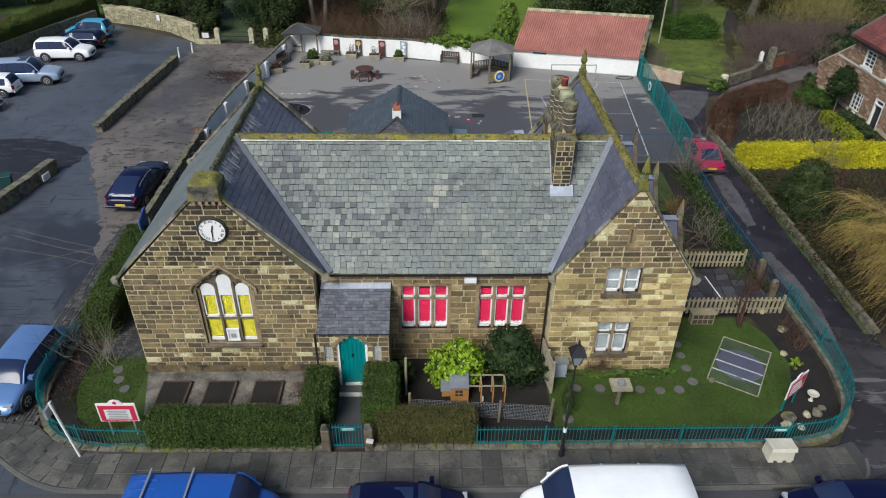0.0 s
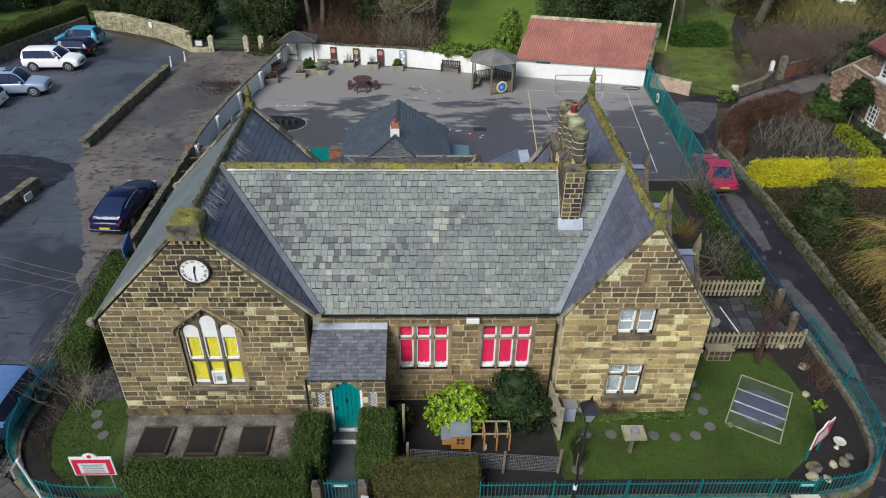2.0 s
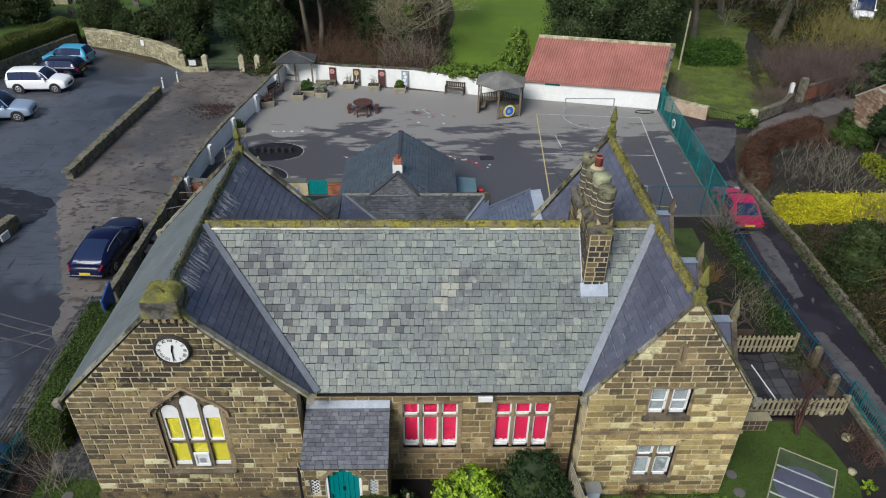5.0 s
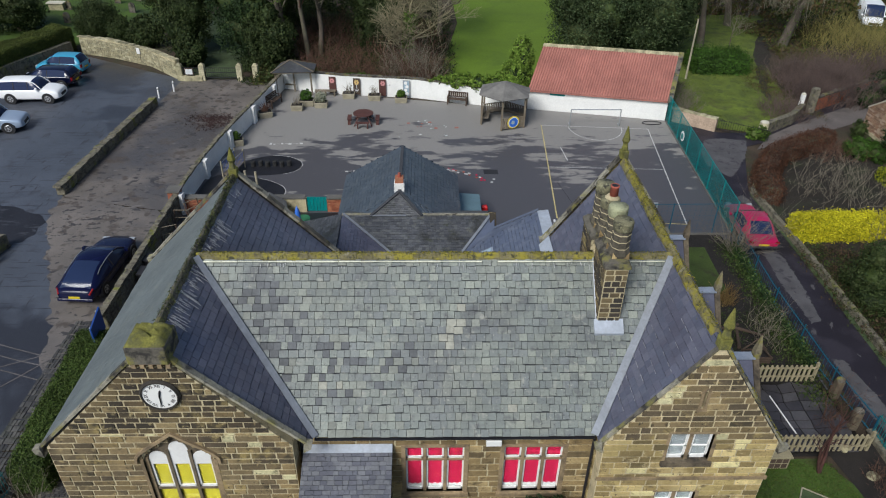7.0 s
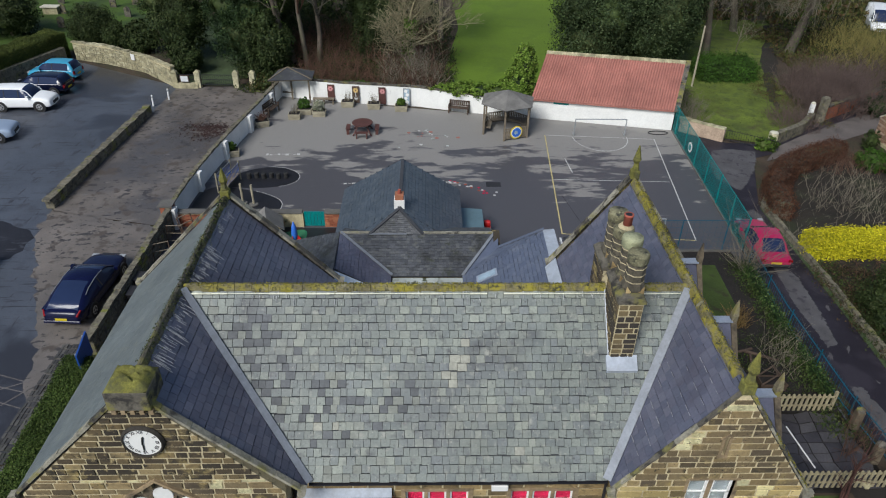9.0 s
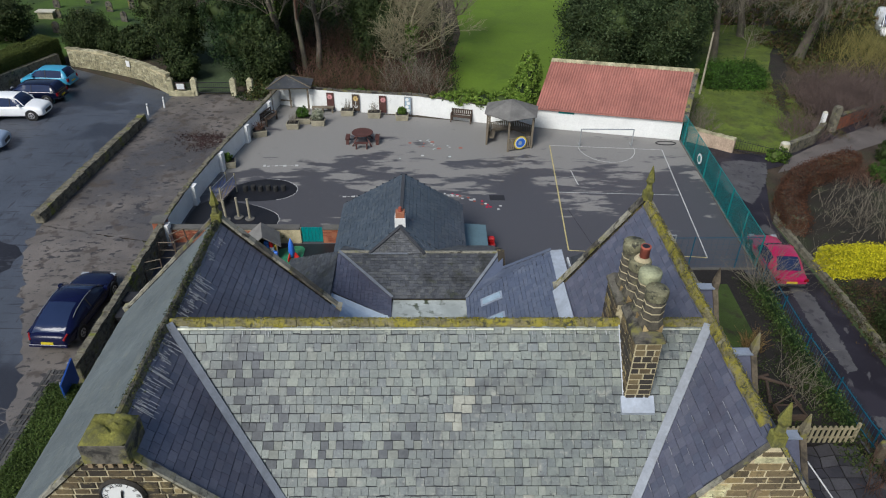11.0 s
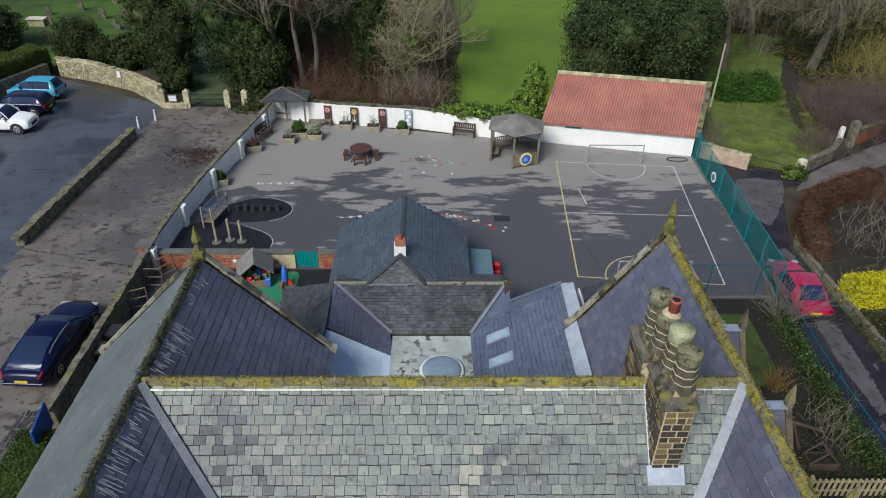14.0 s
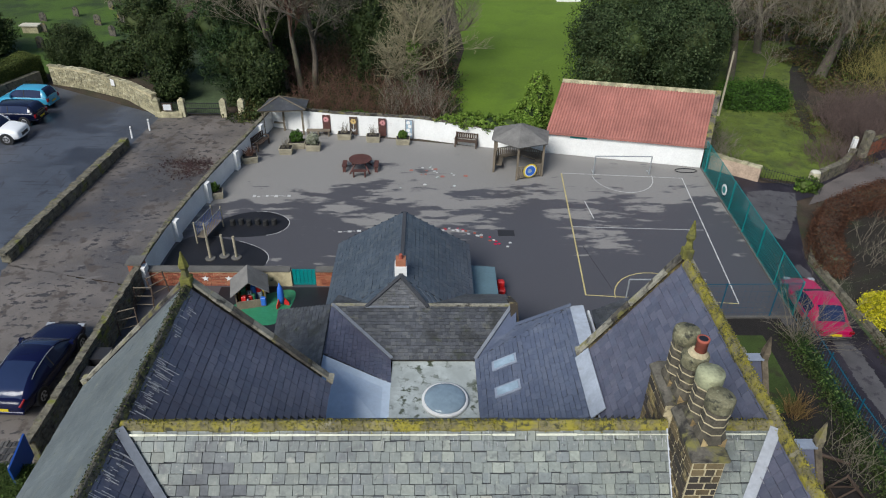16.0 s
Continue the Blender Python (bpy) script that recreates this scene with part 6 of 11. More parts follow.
# small wing on the right with two rooflights
tri_roof(rear, (3.4, 14.7, 2.3), (3.4, 10.2, 2.3), (6.9, 10.2, 4.2), (6.9, 15.45, 4.2), "slate_wing", 69, 0.17, (0.26, 0.36))
tri_roof(rear, (5.0, 15.75, 3.05), (3.4, 14.7, 2.3), (6.9, 15.45, 4.2), (6.9, 15.45, 4.2), "slate_wing", 70, 0.17, (0.26, 0.36))
part("wing_wall", prism(bmesh.new(), [(3.5, -0.3), (7.2, -0.3), (7.2, 4.1), (6.9, 4.1), (3.5, 2.2)], 10.0, 15.3), "stone_warm", rear)
strip(rear, "lead_ridge", [(7.05, 10.0, 4.2), (7.12, 15.5, 4.2)], 0.5, "lead_pale", (-0.1, 0, 1), 0.05, "broad pale lead ridge")
strip(rear, "lead_gutter", [(6.78, 10.0, 4.4), (6.78, 12.7, 4.4)], 0.58, "lead_pale", (-0.75, 0, 0.65), 0.04, "broad pale lead gutter")
strip(rear, "lead_valley", [(3.4, 14.7, 2.36), (4.95, 16.85, 3.26)], 0.13, "lead", (-0.2, -0.3, 1), 0.03)
slab(rear, "valley_roof", [(3.4, 14.7, 2.32), (5.0, 15.75, 3.07), (5.1, 16.8, 3.2), (4.95, 16.85, 3.2)], 0.06, "slate_wing")
strip(rear, "verge_strip", [(4.98, 15.8, 3.1), (6.92, 15.52, 4.26)], 0.16, "slate_wing", (-0.4, 0, 1), 0.03)
for y0 in (12.36, 13.7):
    def on(x):
        return 2.3 + (x - 3.4) * 1.9 / 3.5
    rl = slab(rear, "rooflight", [(3.95, y0 + 0.48, on(3.95) + 0.08), (3.95, y0, on(3.95) + 0.08), (4.8, y0, on(4.8) + 0.08), (4.8, y0 + 0.48, on(4.8) + 0.08)], 0.12, "lead_dorm")
    rl["label"] = "slanted rooflight in a blue-grey frame"
    slab(rear, "rooflight_glass", [(4.03, y0 + 0.41, on(4.03) + 0.1), (4.03, y0 + 0.07, on(4.03) + 0.1), (4.72, y0 + 0.07, on(4.72) + 0.1), (4.72, y0 + 0.41, on(4.72) + 0.1)], 0.015, "skylight").parent = rl
# small dark lean-to beyond the right gable
tri_roof(rear, (8.15, 16.9, 2.9), (8.0, 13.0, 2.9), (9.9, 13.0, 3.6), (9.9, 17.1, 3.6), "slate_rear", 71)
part("lean_to_wall", box(bmesh.new(), 8.3, 9.8, 13.1, 16.8, -0.2, 2.85), "stone_warm", rear)
part("fascia", box(bmesh.new(), 7.98, 8.06, 13.1, 16.95, 2.76, 2.9), "white_paint", rear, "white fascia board")

# ---- plants: makers ----
def leaf_mesh(name, pts, size, seed, flat=None, long=1.6):
    """Small pointed leaves at the given points, each its own island; flat: main facing direction per leaf."""
    rng = np.random.default_rng(seed)
    pts = np.asarray(pts, float)
    n = len(pts)
    a = rng.normal(size=(n, 3))
    if flat is not None:
        f = np.asarray(flat, float) + 0.7 * rng.normal(size=(n, 3))
        f /= np.linalg.norm(f, axis=1, keepdims=True) + 1e-9
        a -= f * (a * f).sum(1, keepdims=True)
    a /= np.linalg.norm(a, axis=1, keepdims=True) + 1e-9
    b = rng.normal(size=(n, 3)) if flat is None else np.cross(f, a)
    b -= a * (a * b).sum(1, keepdims=True)
    b /= np.linalg.norm(b, axis=1, keepdims=True) + 1e-9
    s = size * rng.uniform(0.6, 1.3, (n, 1))
    bend = np.cross(a, b) * s * 0.15
    vs = np.stack([pts - a * s * long / 2, pts + b * s * 0.4 + bend, pts + a * s * long / 2, pts - b * s * 0.4 + bend], 1).reshape(-1, 3)
    me = bpy.data.meshes.new(name)
    me.vertices.add(4 * n)
    me.vertices.foreach_set("co", vs.astype(np.float32).ravel())
    me.loops.add(4 * n)
    me.loops.foreach_set("vertex_index", np.arange(4 * n, dtype=np.int32))
    me.polygons.add(n)
    me.polygons.foreach_set("loop_start", np.arange(0, 4 * n, 4, dtype=np.int32))
    me.update(calc_edges=True)
    return me


def tubes(name, segs, sides=4):
    """One mesh of tapered tubes from (a, b, ra, rb) rows."""
    segs = [(np.array(a, float), np.array(b, float), ra, rb) for a, b, ra, rb in segs]
    A, B = np.array([s[0] for s in segs]), np.array([s[1] for s in segs])
    ra, rb = np.array([s[2] for s in segs]), np.array([s[3] for s in segs])
    d = B - A
    d /= np.linalg.norm(d, axis=1, keepdims=True) + 1e-9
    ref = np.where(np.abs(d[:, 2:3]) < 0.9, np.array([[0, 0, 1.0]]), np.array([[1.0, 0, 0]]))
    u = np.cross(d, ref)
    u /= np.linalg.norm(u, axis=1, keepdims=True)
    w = np.cross(d, u)
    ang = 2 * np.pi * np.arange(sides) / sides
    ring = np.cos(ang)[None, :, None] * u[:, None] + np.sin(ang)[None, :, None] * w[:, None]
    vs = np.concatenate([A[:, None] + ring * ra[:, None, None], B[:, None] + ring * rb[:, None, None]], 1).reshape(-1, 3)
    k = np.arange(len(segs))[:, None] * 2 * sides
    i = np.arange(sides)
    j = (i + 1) % sides
    quads = np.stack([k + i, k + j, k + sides + j, k + sides + i], -1).reshape(-1)
    me = bpy.data.meshes.new(name)
    nq = len(quads) // 4
    me.vertices.add(len(vs))
    me.vertices.foreach_set("co", vs.astype(np.float32).ravel())
    me.loops.add(4 * nq)
    me.loops.foreach_set("vertex_index", quads.astype(np.int32))
    me.polygons.add(nq)
    me.polygons.foreach_set("loop_start", np.arange(0, 4 * nq, 4, dtype=np.int32))
    me.polygons.foreach_set("use_smooth", np.ones(nq, bool))
    me.update(calc_edges=True)
    return me


def bare_tree(x, y, h, seed, label, spread=1.0, droop=0.0, twig="twig", trunk_r=0.28, depth=5, lean=(0, 0), ivy=0, first=0.3, hang=0):
    rng = random.Random(seed)
    t = thing("bare_tree", label, "tree", (x, y, gz(y)), "bare trees")
    trunk, limbs = [], []

    def grow(p, d, length, r, level):
        n = 4 if level < 2 else 3
        for i in range(n):
            jit = Vector((rng.gauss(0, 1), rng.gauss(0, 1), rng.gauss(0, 0.6))) * (0.1 + 0.05 * level)
            d = (d + jit + Vector((0, 0, 0.06 - droop * 0.12 * level))).normalized()
            q = p + d * length / n
            r2 = max(r * 0.86, 0.011)
            (trunk if level == 0 else limbs).append((p, q, r, r2))
            if level < depth and (level > 0 or (i + 1) / n > first):
                for _ in range(1 if level > 3 else rng.choice((1, 2, 2))):
                    side = Vector((rng.gauss(0, 1), rng.gauss(0, 1), rng.uniform(-0.2, 0.7))).normalized()
                    nd_ = (d * 0.6 + side * spread * 0.8).normalized()
                    grow(q, nd_, length * rng.uniform(0.5, 0.72), r2 * rng.uniform(0.45, 0.65), level + 1)
            p, r = q, r2
        if level < depth:
            grow(p, d, length * 0.62, r * 0.9, level + 1)
    grow(Vector((0, 0, -0.1)), Vector((lean[0], lean[1], 1)).normalized(), h * 0.5, trunk_r, 0)
    high = [s_ for s_ in limbs if s_[1].z > h * 0.25]
    for _ in range(hang if high else 0):
        p, d, r = rng.choice(high)[1], Vector((rng.gauss(0, 0.5), rng.gauss(0, 0.5), -0.4)).normalized(), rng.uniform(0.012, 0.026)
        for k in range(rng.randint(4, 7)):
            q = p + d * rng.uniform(0.3, 0.5)
            if q.z < 1.2:
                break
            limbs.append((p, q, r, r * 0.82))
            if rng.random() < 0.6:
                e = (d + Vector((rng.gauss(0, 0.6), rng.gauss(0, 0.6), -0.3))).normalized()
                limbs.append((q, q + e * rng.uniform(0.2, 0.45), r * 0.6, 0.006))
            d = (d + Vector((rng.gauss(0, 0.16), rng.gauss(0, 0.16), -0.5))).normalized()
            p, r = q, r * 0.82
    link_mesh("trunk", tubes("trunk", trunk, 8), "bark", t)
    link_mesh("branchwork", tubes("branchwork", limbs, 3), twig, t)
    if ivy:
        r = np.random.default_rng(seed)
        k = r.integers(0, len(trunk), ivy)
        f = r.uniform(0, 1, ivy)
        pts = np.array([np.array(trunk[i][0]) * (1 - g) + np.array(trunk[i][1]) * g for i, g in zip(k, f)]) + r.normal(size=(ivy, 3)) * 0.28
        link_mesh("ivy", leaf_mesh("ivy", pts, 0.13, seed), "ivy", t, "ivy clinging to the trunk")
    return t


def blob_points(blobs, n, seed, shell=0.55):
    """Points in clumps on and in a set of ellipsoids (x, y, z, rx, ry, rz), with an uneven outline and gaps."""
    rng = np.random.default_rng(seed)
    vol = np.array([b[3] * b[4] + b[4] * b[5] + b[3] * b[5] for b in blobs], float)
    pts, nor = [], []
    for b, share in zip(blobs, vol / vol.sum()):
        k = max(4, int(n * share / 24))
        d = rng.normal(size=(k, 3))
        d /= np.linalg.norm(d, axis=1, keepdims=True)
        rad = 1 - (1 - shell) * rng.uniform(0, 1, (k, 1)) ** 1.6 + rng.normal(size=(k, 1)) * 0.07
        c = d * rad
        clump = np.repeat(c, 24, 0) + rng.normal(size=(k * 24, 3)) * 0.085
        pts.append(clump * np.array(b[3:6]) + np.array(b[:3]))
        nor.append(np.repeat(d, 24, 0))
    return np.concatenate(pts), np.concatenate(nor)


def evergreen(name, label, category, x, y, blobs, n, size, leaf, seed, trunk_h=1.0, trunk_r=0.15, group=""):
    """A leafy plant: trunk and limbs, and a crown of many small leaves in clumps."""
    t = thing(name, label, category, (x, y, gz(y)), group)
    rng = random.Random(seed)
    segs = [((0, 0, -0.05), (0, 0, trunk_h), trunk_r, trunk_r * 0.7)]
    for b in blobs:
        segs.append(((0, 0, trunk_h * 0.7), (b[0], b[1], b[2]), trunk_r * 0.5, trunk_r * 0.15))
        for _ in range(5):
            segs.append(((b[0] * 0.6, b[1] * 0.6, (b[2] + trunk_h) / 2), (b[0] + rng.uniform(-0.7, 0.7) * b[3], b[1] + rng.uniform(-0.7, 0.7) * b[4], b[2] + rng.uniform(-0.5, 0.6) * b[5]), trunk_r * 0.25, 0.01))
    link_mesh("trunk", tubes("trunk", segs, 6), "bark", t)
    pts, nor = blob_points(blobs, n, seed)
    pts[:, 2] = np.maximum(pts[:, 2], 0.03)
    # Lumpy filler shell; its dark colour stands for shade between the leaves.
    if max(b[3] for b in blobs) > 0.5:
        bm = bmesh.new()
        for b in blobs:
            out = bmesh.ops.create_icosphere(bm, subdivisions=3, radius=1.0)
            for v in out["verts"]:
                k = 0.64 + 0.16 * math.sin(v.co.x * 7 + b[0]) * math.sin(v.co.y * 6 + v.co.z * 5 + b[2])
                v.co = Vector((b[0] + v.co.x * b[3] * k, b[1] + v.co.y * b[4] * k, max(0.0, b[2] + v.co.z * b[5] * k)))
        part("inner_shade", bm, "yew" if leaf not in ("laurel", "ivy") else "hedge", t, "dark filler shell standing for shade inside the crown", True)
    link_mesh("crown", leaf_mesh("crown", pts, size, seed, nor), leaf, t)
    return t


def hedge(name, label, line, width, height, leaf, size, per_m2, seed, core="holly", base=0.0, wobble=0.06, group=""):
    """A clipped hedge along a line in plan: solid filler core and a coat of small leaves."""
    t = thing(name, label, "hedge", (line[0][0], line[0][1], gz(line[0][1])), group)
    ox, oy, oz = t.matrix_basis.translation
    rng = np.random.default_rng(seed)
    bm = bmesh.new()
    fine = [line[0]]
    for a, b in zip(line, line[1:]):
        k = max(1, int(math.dist(a, b) / 0.6))
        fine += [(a[0] + (b[0] - a[0]) * i / k, a[1] + (b[1] - a[1]) * i / k) for i in range(1, k + 1)]
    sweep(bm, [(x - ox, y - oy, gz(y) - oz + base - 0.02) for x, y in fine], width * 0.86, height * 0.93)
    # Solid core, mostly darker than the leaves to stand for inner shade.
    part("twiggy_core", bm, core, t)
    pts, nor = [], []
    for i, (a, b) in enumerate(zip(line, line[1:])):
        a, b = np.array(a, float), np.array(b, float)
        ln = np.linalg.norm(b - a)
        d = (b - a) / ln
        s = np.array([d[1], -d[0]])
        faces = [(ln, height, "side", 1), (ln, height, "side", -1), (ln, width, "top", 0)]
        if i == 0:
            faces.append((width, height, "end", -1))
        if i == len(line) - 2:
            faces.append((width, height, "end", 1))
        for p, q, kind, sg in faces:
            n = int(p * q * per_m2)
            u, v = rng.uniform(0, 1, n), rng.uniform(0, 1, n)
            off = rng.normal(size=n) * wobble
            if kind == "side":
                xy = a + d * (u * ln)[:, None] + s * (sg * width / 2 + sg * off)[:, None]
                z = v * height
                nn = np.tile([s[0] * sg, s[1] * sg, 0.2], (n, 1))
            elif kind == "top":
                xy = a + d * (u * ln)[:, None] + s * ((v - 0.5) * width)[:, None]
                z = height + off
                nn = np.tile([0, 0, 1.0], (n, 1))
            else:
                e = a if sg < 0 else b
                xy = e + s * ((u - 0.5) * width)[:, None] + d * (sg * np.abs(off))[:, None]
                z = v * height
                nn = np.tile([d[0] * sg, d[1] * sg, 0.2], (n, 1))
            z = z + np.sin(xy[:, 0] * 2.3 + xy[:, 1] * 1.7) * 0.035 * height + base + np.array([gz(k) for k in xy[:, 1]]) - oz
            pts.append(np.c_[xy - [ox, oy], z])
            nor.append(nn)
    link_mesh("foliage", leaf_mesh("foliage", np.concatenate(pts), size, seed, np.concatenate(nor)), leaf, t)
    return t


def scrub(name, label, area, n, h, twig, seed, lean=0.35, r=0.012, forks=3, category="shrub", droop=0.0, curve=0.0):
    """A thicket of bare stems over a rectangle of ground (x0, x1, y0, y1)."""
    x0, x1, y0, y1 = area
    t = thing(name, label, category, ((x0 + x1) / 2, (y0 + y1) / 2, gz((y0 + y1) / 2)))
    rng = random.Random(seed)
    segs = []
    for _ in range(n):
        u, v = rng.uniform(-0.5, 0.5) + rng.gauss(0, 0.06), rng.uniform(-0.5, 0.5) + rng.gauss(0, 0.06)
        p = Vector((u * (x1 - x0), v * (y1 - y0), -0.05))
        d = Vector((rng.gauss(0, lean), rng.gauss(0, lean), 1)).normalized()
        hh = h * rng.uniform(0.45, 1.1) * (1 - 0.5 * (2 * abs(u)) ** 3)
        rr = r * rng.uniform(0.7, 1.3)
        for k in range(3):
            d = (d + Vector((rng.gauss(0, 0.2), rng.gauss(0, 0.2), -droop * k))).normalized()
            q = p + d * hh / 3
            segs.append((p, q, rr, rr * 0.75))
            if k:
                for _ in range(forks):
                    e = (d + Vector((rng.gauss(0, 0.6), rng.gauss(0, 0.6), rng.gauss(0.1, 0.3)))).normalized()
                    m_ = q + e * hh * 0.22
                    segs.append((q, m_, rr * 0.5, rr * 0.35))
                    e2 = (e + Vector((rng.gauss(0, 0.5), rng.gauss(0, 0.5), rng.gauss(0, 0.3)))).normalized()
                    segs.append((m_, m_ + e2 * hh * 0.16, rr * 0.35, rr * 0.2))
            p, rr = q, rr * 0.75
    link_mesh("stem_tangle", tubes("stem_tangle", segs, 3), twig, t)
    return t


# ---- front boundary ----
FRONT = [(3.95, -2.02), (15.0, -2.02)]
CORNER = rounded([(15.0, -2.02), (16.9, -1.75), (18.2, -0.4), (18.75, 1.9), (18.7, 6.2)], 2)
LEFT = rounded([(-7.5, -1.98), (-10.3, -1.9), (-11.8, -0.7), (-12.6, 1.3), (-12.3, 4.0)], 2)
for nm, line in (("right", [(0.35, -2.02), (3.95, -2.02)] + FRONT[1:] + CORNER[1:]), ("left", [(-1.5, -2.02)] + LEFT)):
    bm = bmesh.new()
    sweep(bm, [(x, y, gz(y) - 0.1) for x, y in line], 0.3, 0.24 if nm == "right" else 0.2)
    low = tagged(part("low_wall_" + nm, bm, "drystone"), "low mossy stone kerb wall under the railings", "low wall", "", "structure")
    mats, rng = [], random.Random(3)
    for p, d in along(line, 0.62):
        zc = gz(p.y) + (0.13 if nm == "right" else 0.09)
        mats.append(piece((p.x, p.y, zc), (d.x, d.y, 0), (-d.y, d.x, 0), (0, 0, 1), 0.6, 0.34 + rng.uniform(-0.02, 0.02), 0.07 + rng.uniform(-0.01, 0.015)))
    lay("coping_stone", mats, "drystone", low, 60)


def railing(label, line, height, base, post_every=2.4, step=0.125, rail=0.03, paint="teal_rail", r=0.0115):
    """Iron railings: two rails, pointed bars and stouter posts."""
    t = thing("railing", label, "railing", (line[0][0], line[0][1], gz(line[0][1]) + base), "railings")
    ox, oy, oz = t.matrix_basis.translation
    for h in (0.1, height - 0.14):
        bm = bmesh.new()
        sweep(bm, [(x - ox, y - oy, gz(y) + base - oz + h) for x, y in line], rail, 0.03)
        part("rail", bm, paint, t)
    rng = random.Random(1)
    bar = cone(bmesh.new(), 0, 0, 0, height, r, r, 5)
    cone(bar, 0, 0, height, height + 0.07, r, 0.003, 5)
    me = bpy.data.meshes.new("bar")
    bar.to_mesh(me)
    bar.free()
    me.materials.append(M[paint])
    for p, d in along(line, step):
        ob = new("bar", me)
        ob.parent = t
        ob.matrix_basis = Matrix.Translation((p.x - ox, p.y - oy, gz(p.y) + base - oz - 0.03)) @ Euler((rng.gauss(0, 0.012), rng.gauss(0, 0.012), 0)).to_matrix().to_4x4()
    for p, d in along(line, post_every):
        bm = bmesh.new()
        box(bm, -0.021, 0.021, -0.021, 0.021, -0.1, height + 0.06)
        ob = part("post", bm, paint, t)
        ob.matrix_basis = Matrix.Translation((p.x - ox, p.y - oy, gz(p.y) + base - oz))
    return t


railing("teal painted iron railings along the street", FRONT, 0.92, 0.16)
railing("teal painted iron railings curving round the corner", CORNER, 1.0, 0.16)
railing("teal painted iron railings round the corner lawn", LEFT, 0.98, 0.12)
SIDE = [(18.7, 6.2), (18.35, 9.2), (18.25, 14.5), (18.55, 20.2)]
railing("slim blue-green railings along the side lane", SIDE, 0.95, 0.0, 2.6, 0.2, 0.04, "rail_blue", 0.006)
for k, (p, lab) in enumerate((((14.62, -2.06, 0.6), "sign"), ((-0.52, -2.1, 0.86), "gate"))):
    plate = thing("nameplate", "small pale turquoise nameplate on the railing", "sign", p)
    part("board", box(bmesh.new(), -0.26, 0.26, -0.02, 0.0, 0.0, 0.16), "mesh_teal", plate)
    for i in range(2):
        part("line_of_print", box(bmesh.new(), -0.2, 0.2, -0.024, -0.02, 0.04 + 0.06 * i, 0.065 + 0.06 * i), "sign_white", plate)

gate = thing("garden_gate", "teal iron garden gate between stone piers", "gate", (-0.56, -2.02, -0.1))
for z in (0.12, 1.02):
    part("rail", box(bmesh.new(), -0.53, 0.53, -0.02, 0.02, z, z + 0.04), "teal_rail", gate)
for i in range(10):
    part("bar", rod(bmesh.new(), (-0.5 + i * 0.111, 0, 0.05), (-0.5 + i * 0.111, 0, 1.2), 0.015), "teal_rail", gate)
for x in (-1.3, 0.18):
    pier = thing("gate_pier", "weathered stone gate pier with mossy top", "pier", (x, -2.05, -0.12), "gate piers")
    part("shaft", box(bmesh.new(), -0.15, 0.15, -0.16, 0.16, 0, 1.08, bevel=0.03), "dark_stone", pier)
    part("cap", cone(bmesh.new(), 0, 0, 1.08, 1.2, 0.21, 0.08, 4, math.pi / 4), "coping", pier)
bagm = thing("paper_notice", "crumpled pale notice on the gate pier", "notice", (0.2, -2.24, 0.35))
part("sheet", box(bmesh.new(), -0.12, 0.12, 0, 0.02, 0, 0.22, Matrix.Rotation(0.2, 4, 'Y')), "net", bagm)

hedge("privet_hedge", "clipped green privet hedge inside the wall", [(-7.5, -1.55), (-1.7, -1.55)], 0.95, 1.25, "hedge", 0.042, 1900, 1, group="front hedges")
hedge("privet_hedge", "clipped green privet hedge beside the path", [(-1.75, -1.1), (-1.75, 0.75)], 0.95, 1.4, "hedge", 0.042, 1900, 2, group="front hedges")
hedge("privet_hedge", "clipped hedge beside the door path", [(0.5, -1.2), (0.5, 0.85)], 1.15, 1.45, "hedge", 0.042, 1900, 3, group="front hedges")
hedge("privet_hedge", "clipped hedge with browned top", [(0.5, -1.5), (3.9, -1.5)], 0.9, 1.15, "hedge_brown", 0.04, 1900, 4, group="front hedges")
hedge("side_hedge", "tall clipped hedge along the side path", [(-11.5, 4.0), (-11.75, 7.5), (-11.9, 10.8)], 1.15, 1.3, "hedge", 0.045, 1900, 5)
sheet("door_path", [(-1.2, -2.0), (0.0, -2.0), (0.05, 0.6), (-1.15, 0.6)], 0.02, "road", "dark path to the door", category="path")

# raised beds
for x0 in (-8.05, -6.3, -4.5):
    bed = thing("raised_bed", "low timber-edged raised bed with bare soil", "raised bed", (x0, 0.0, gz(0)), "raised beds")
    part("soil", box(bmesh.new(), 0.05, 1.03, 0.1, 1.25, 0, 0.1), "soil", bed)
    for a, b, c, d in ((0.0, 0.05, 0.05, 1.3), (1.03, 1.12, 0.05, 1.3), (0.0, 1.12, 0.0, 0.1), (0.0, 1.12, 1.25, 1.3)):
        part("board", box(bmesh.new(), a, b, c, d, 0, 0.12), "bench_timber", bed)
scrub("shrub_clump", "low dead shrub in the gravel", (-3.0, -2.3, 0.3, 1.0), 60, 0.4, "brown_twig", 3, 0.8)

panel = thing("slatted_fence", "weathered tan slatted timber panel by the wall", "fence", (7.0, 0.62, gz(1)), "", "", 98)
for x in (0.0, 0.68, 1.36):
    part("post", box(bmesh.new(), x - 0.04, x + 0.04, -0.04, 0.04, 0, 1.65 - 0.1 * (x > 1)), "planter_wood", panel)
for i in range(11):
    part("slat", box(bmesh.new(), -0.04, 1.4, 0.04, 0.065, 0.12 + i * 0.14, 0.22 + i * 0.14), "planter_wood", panel)

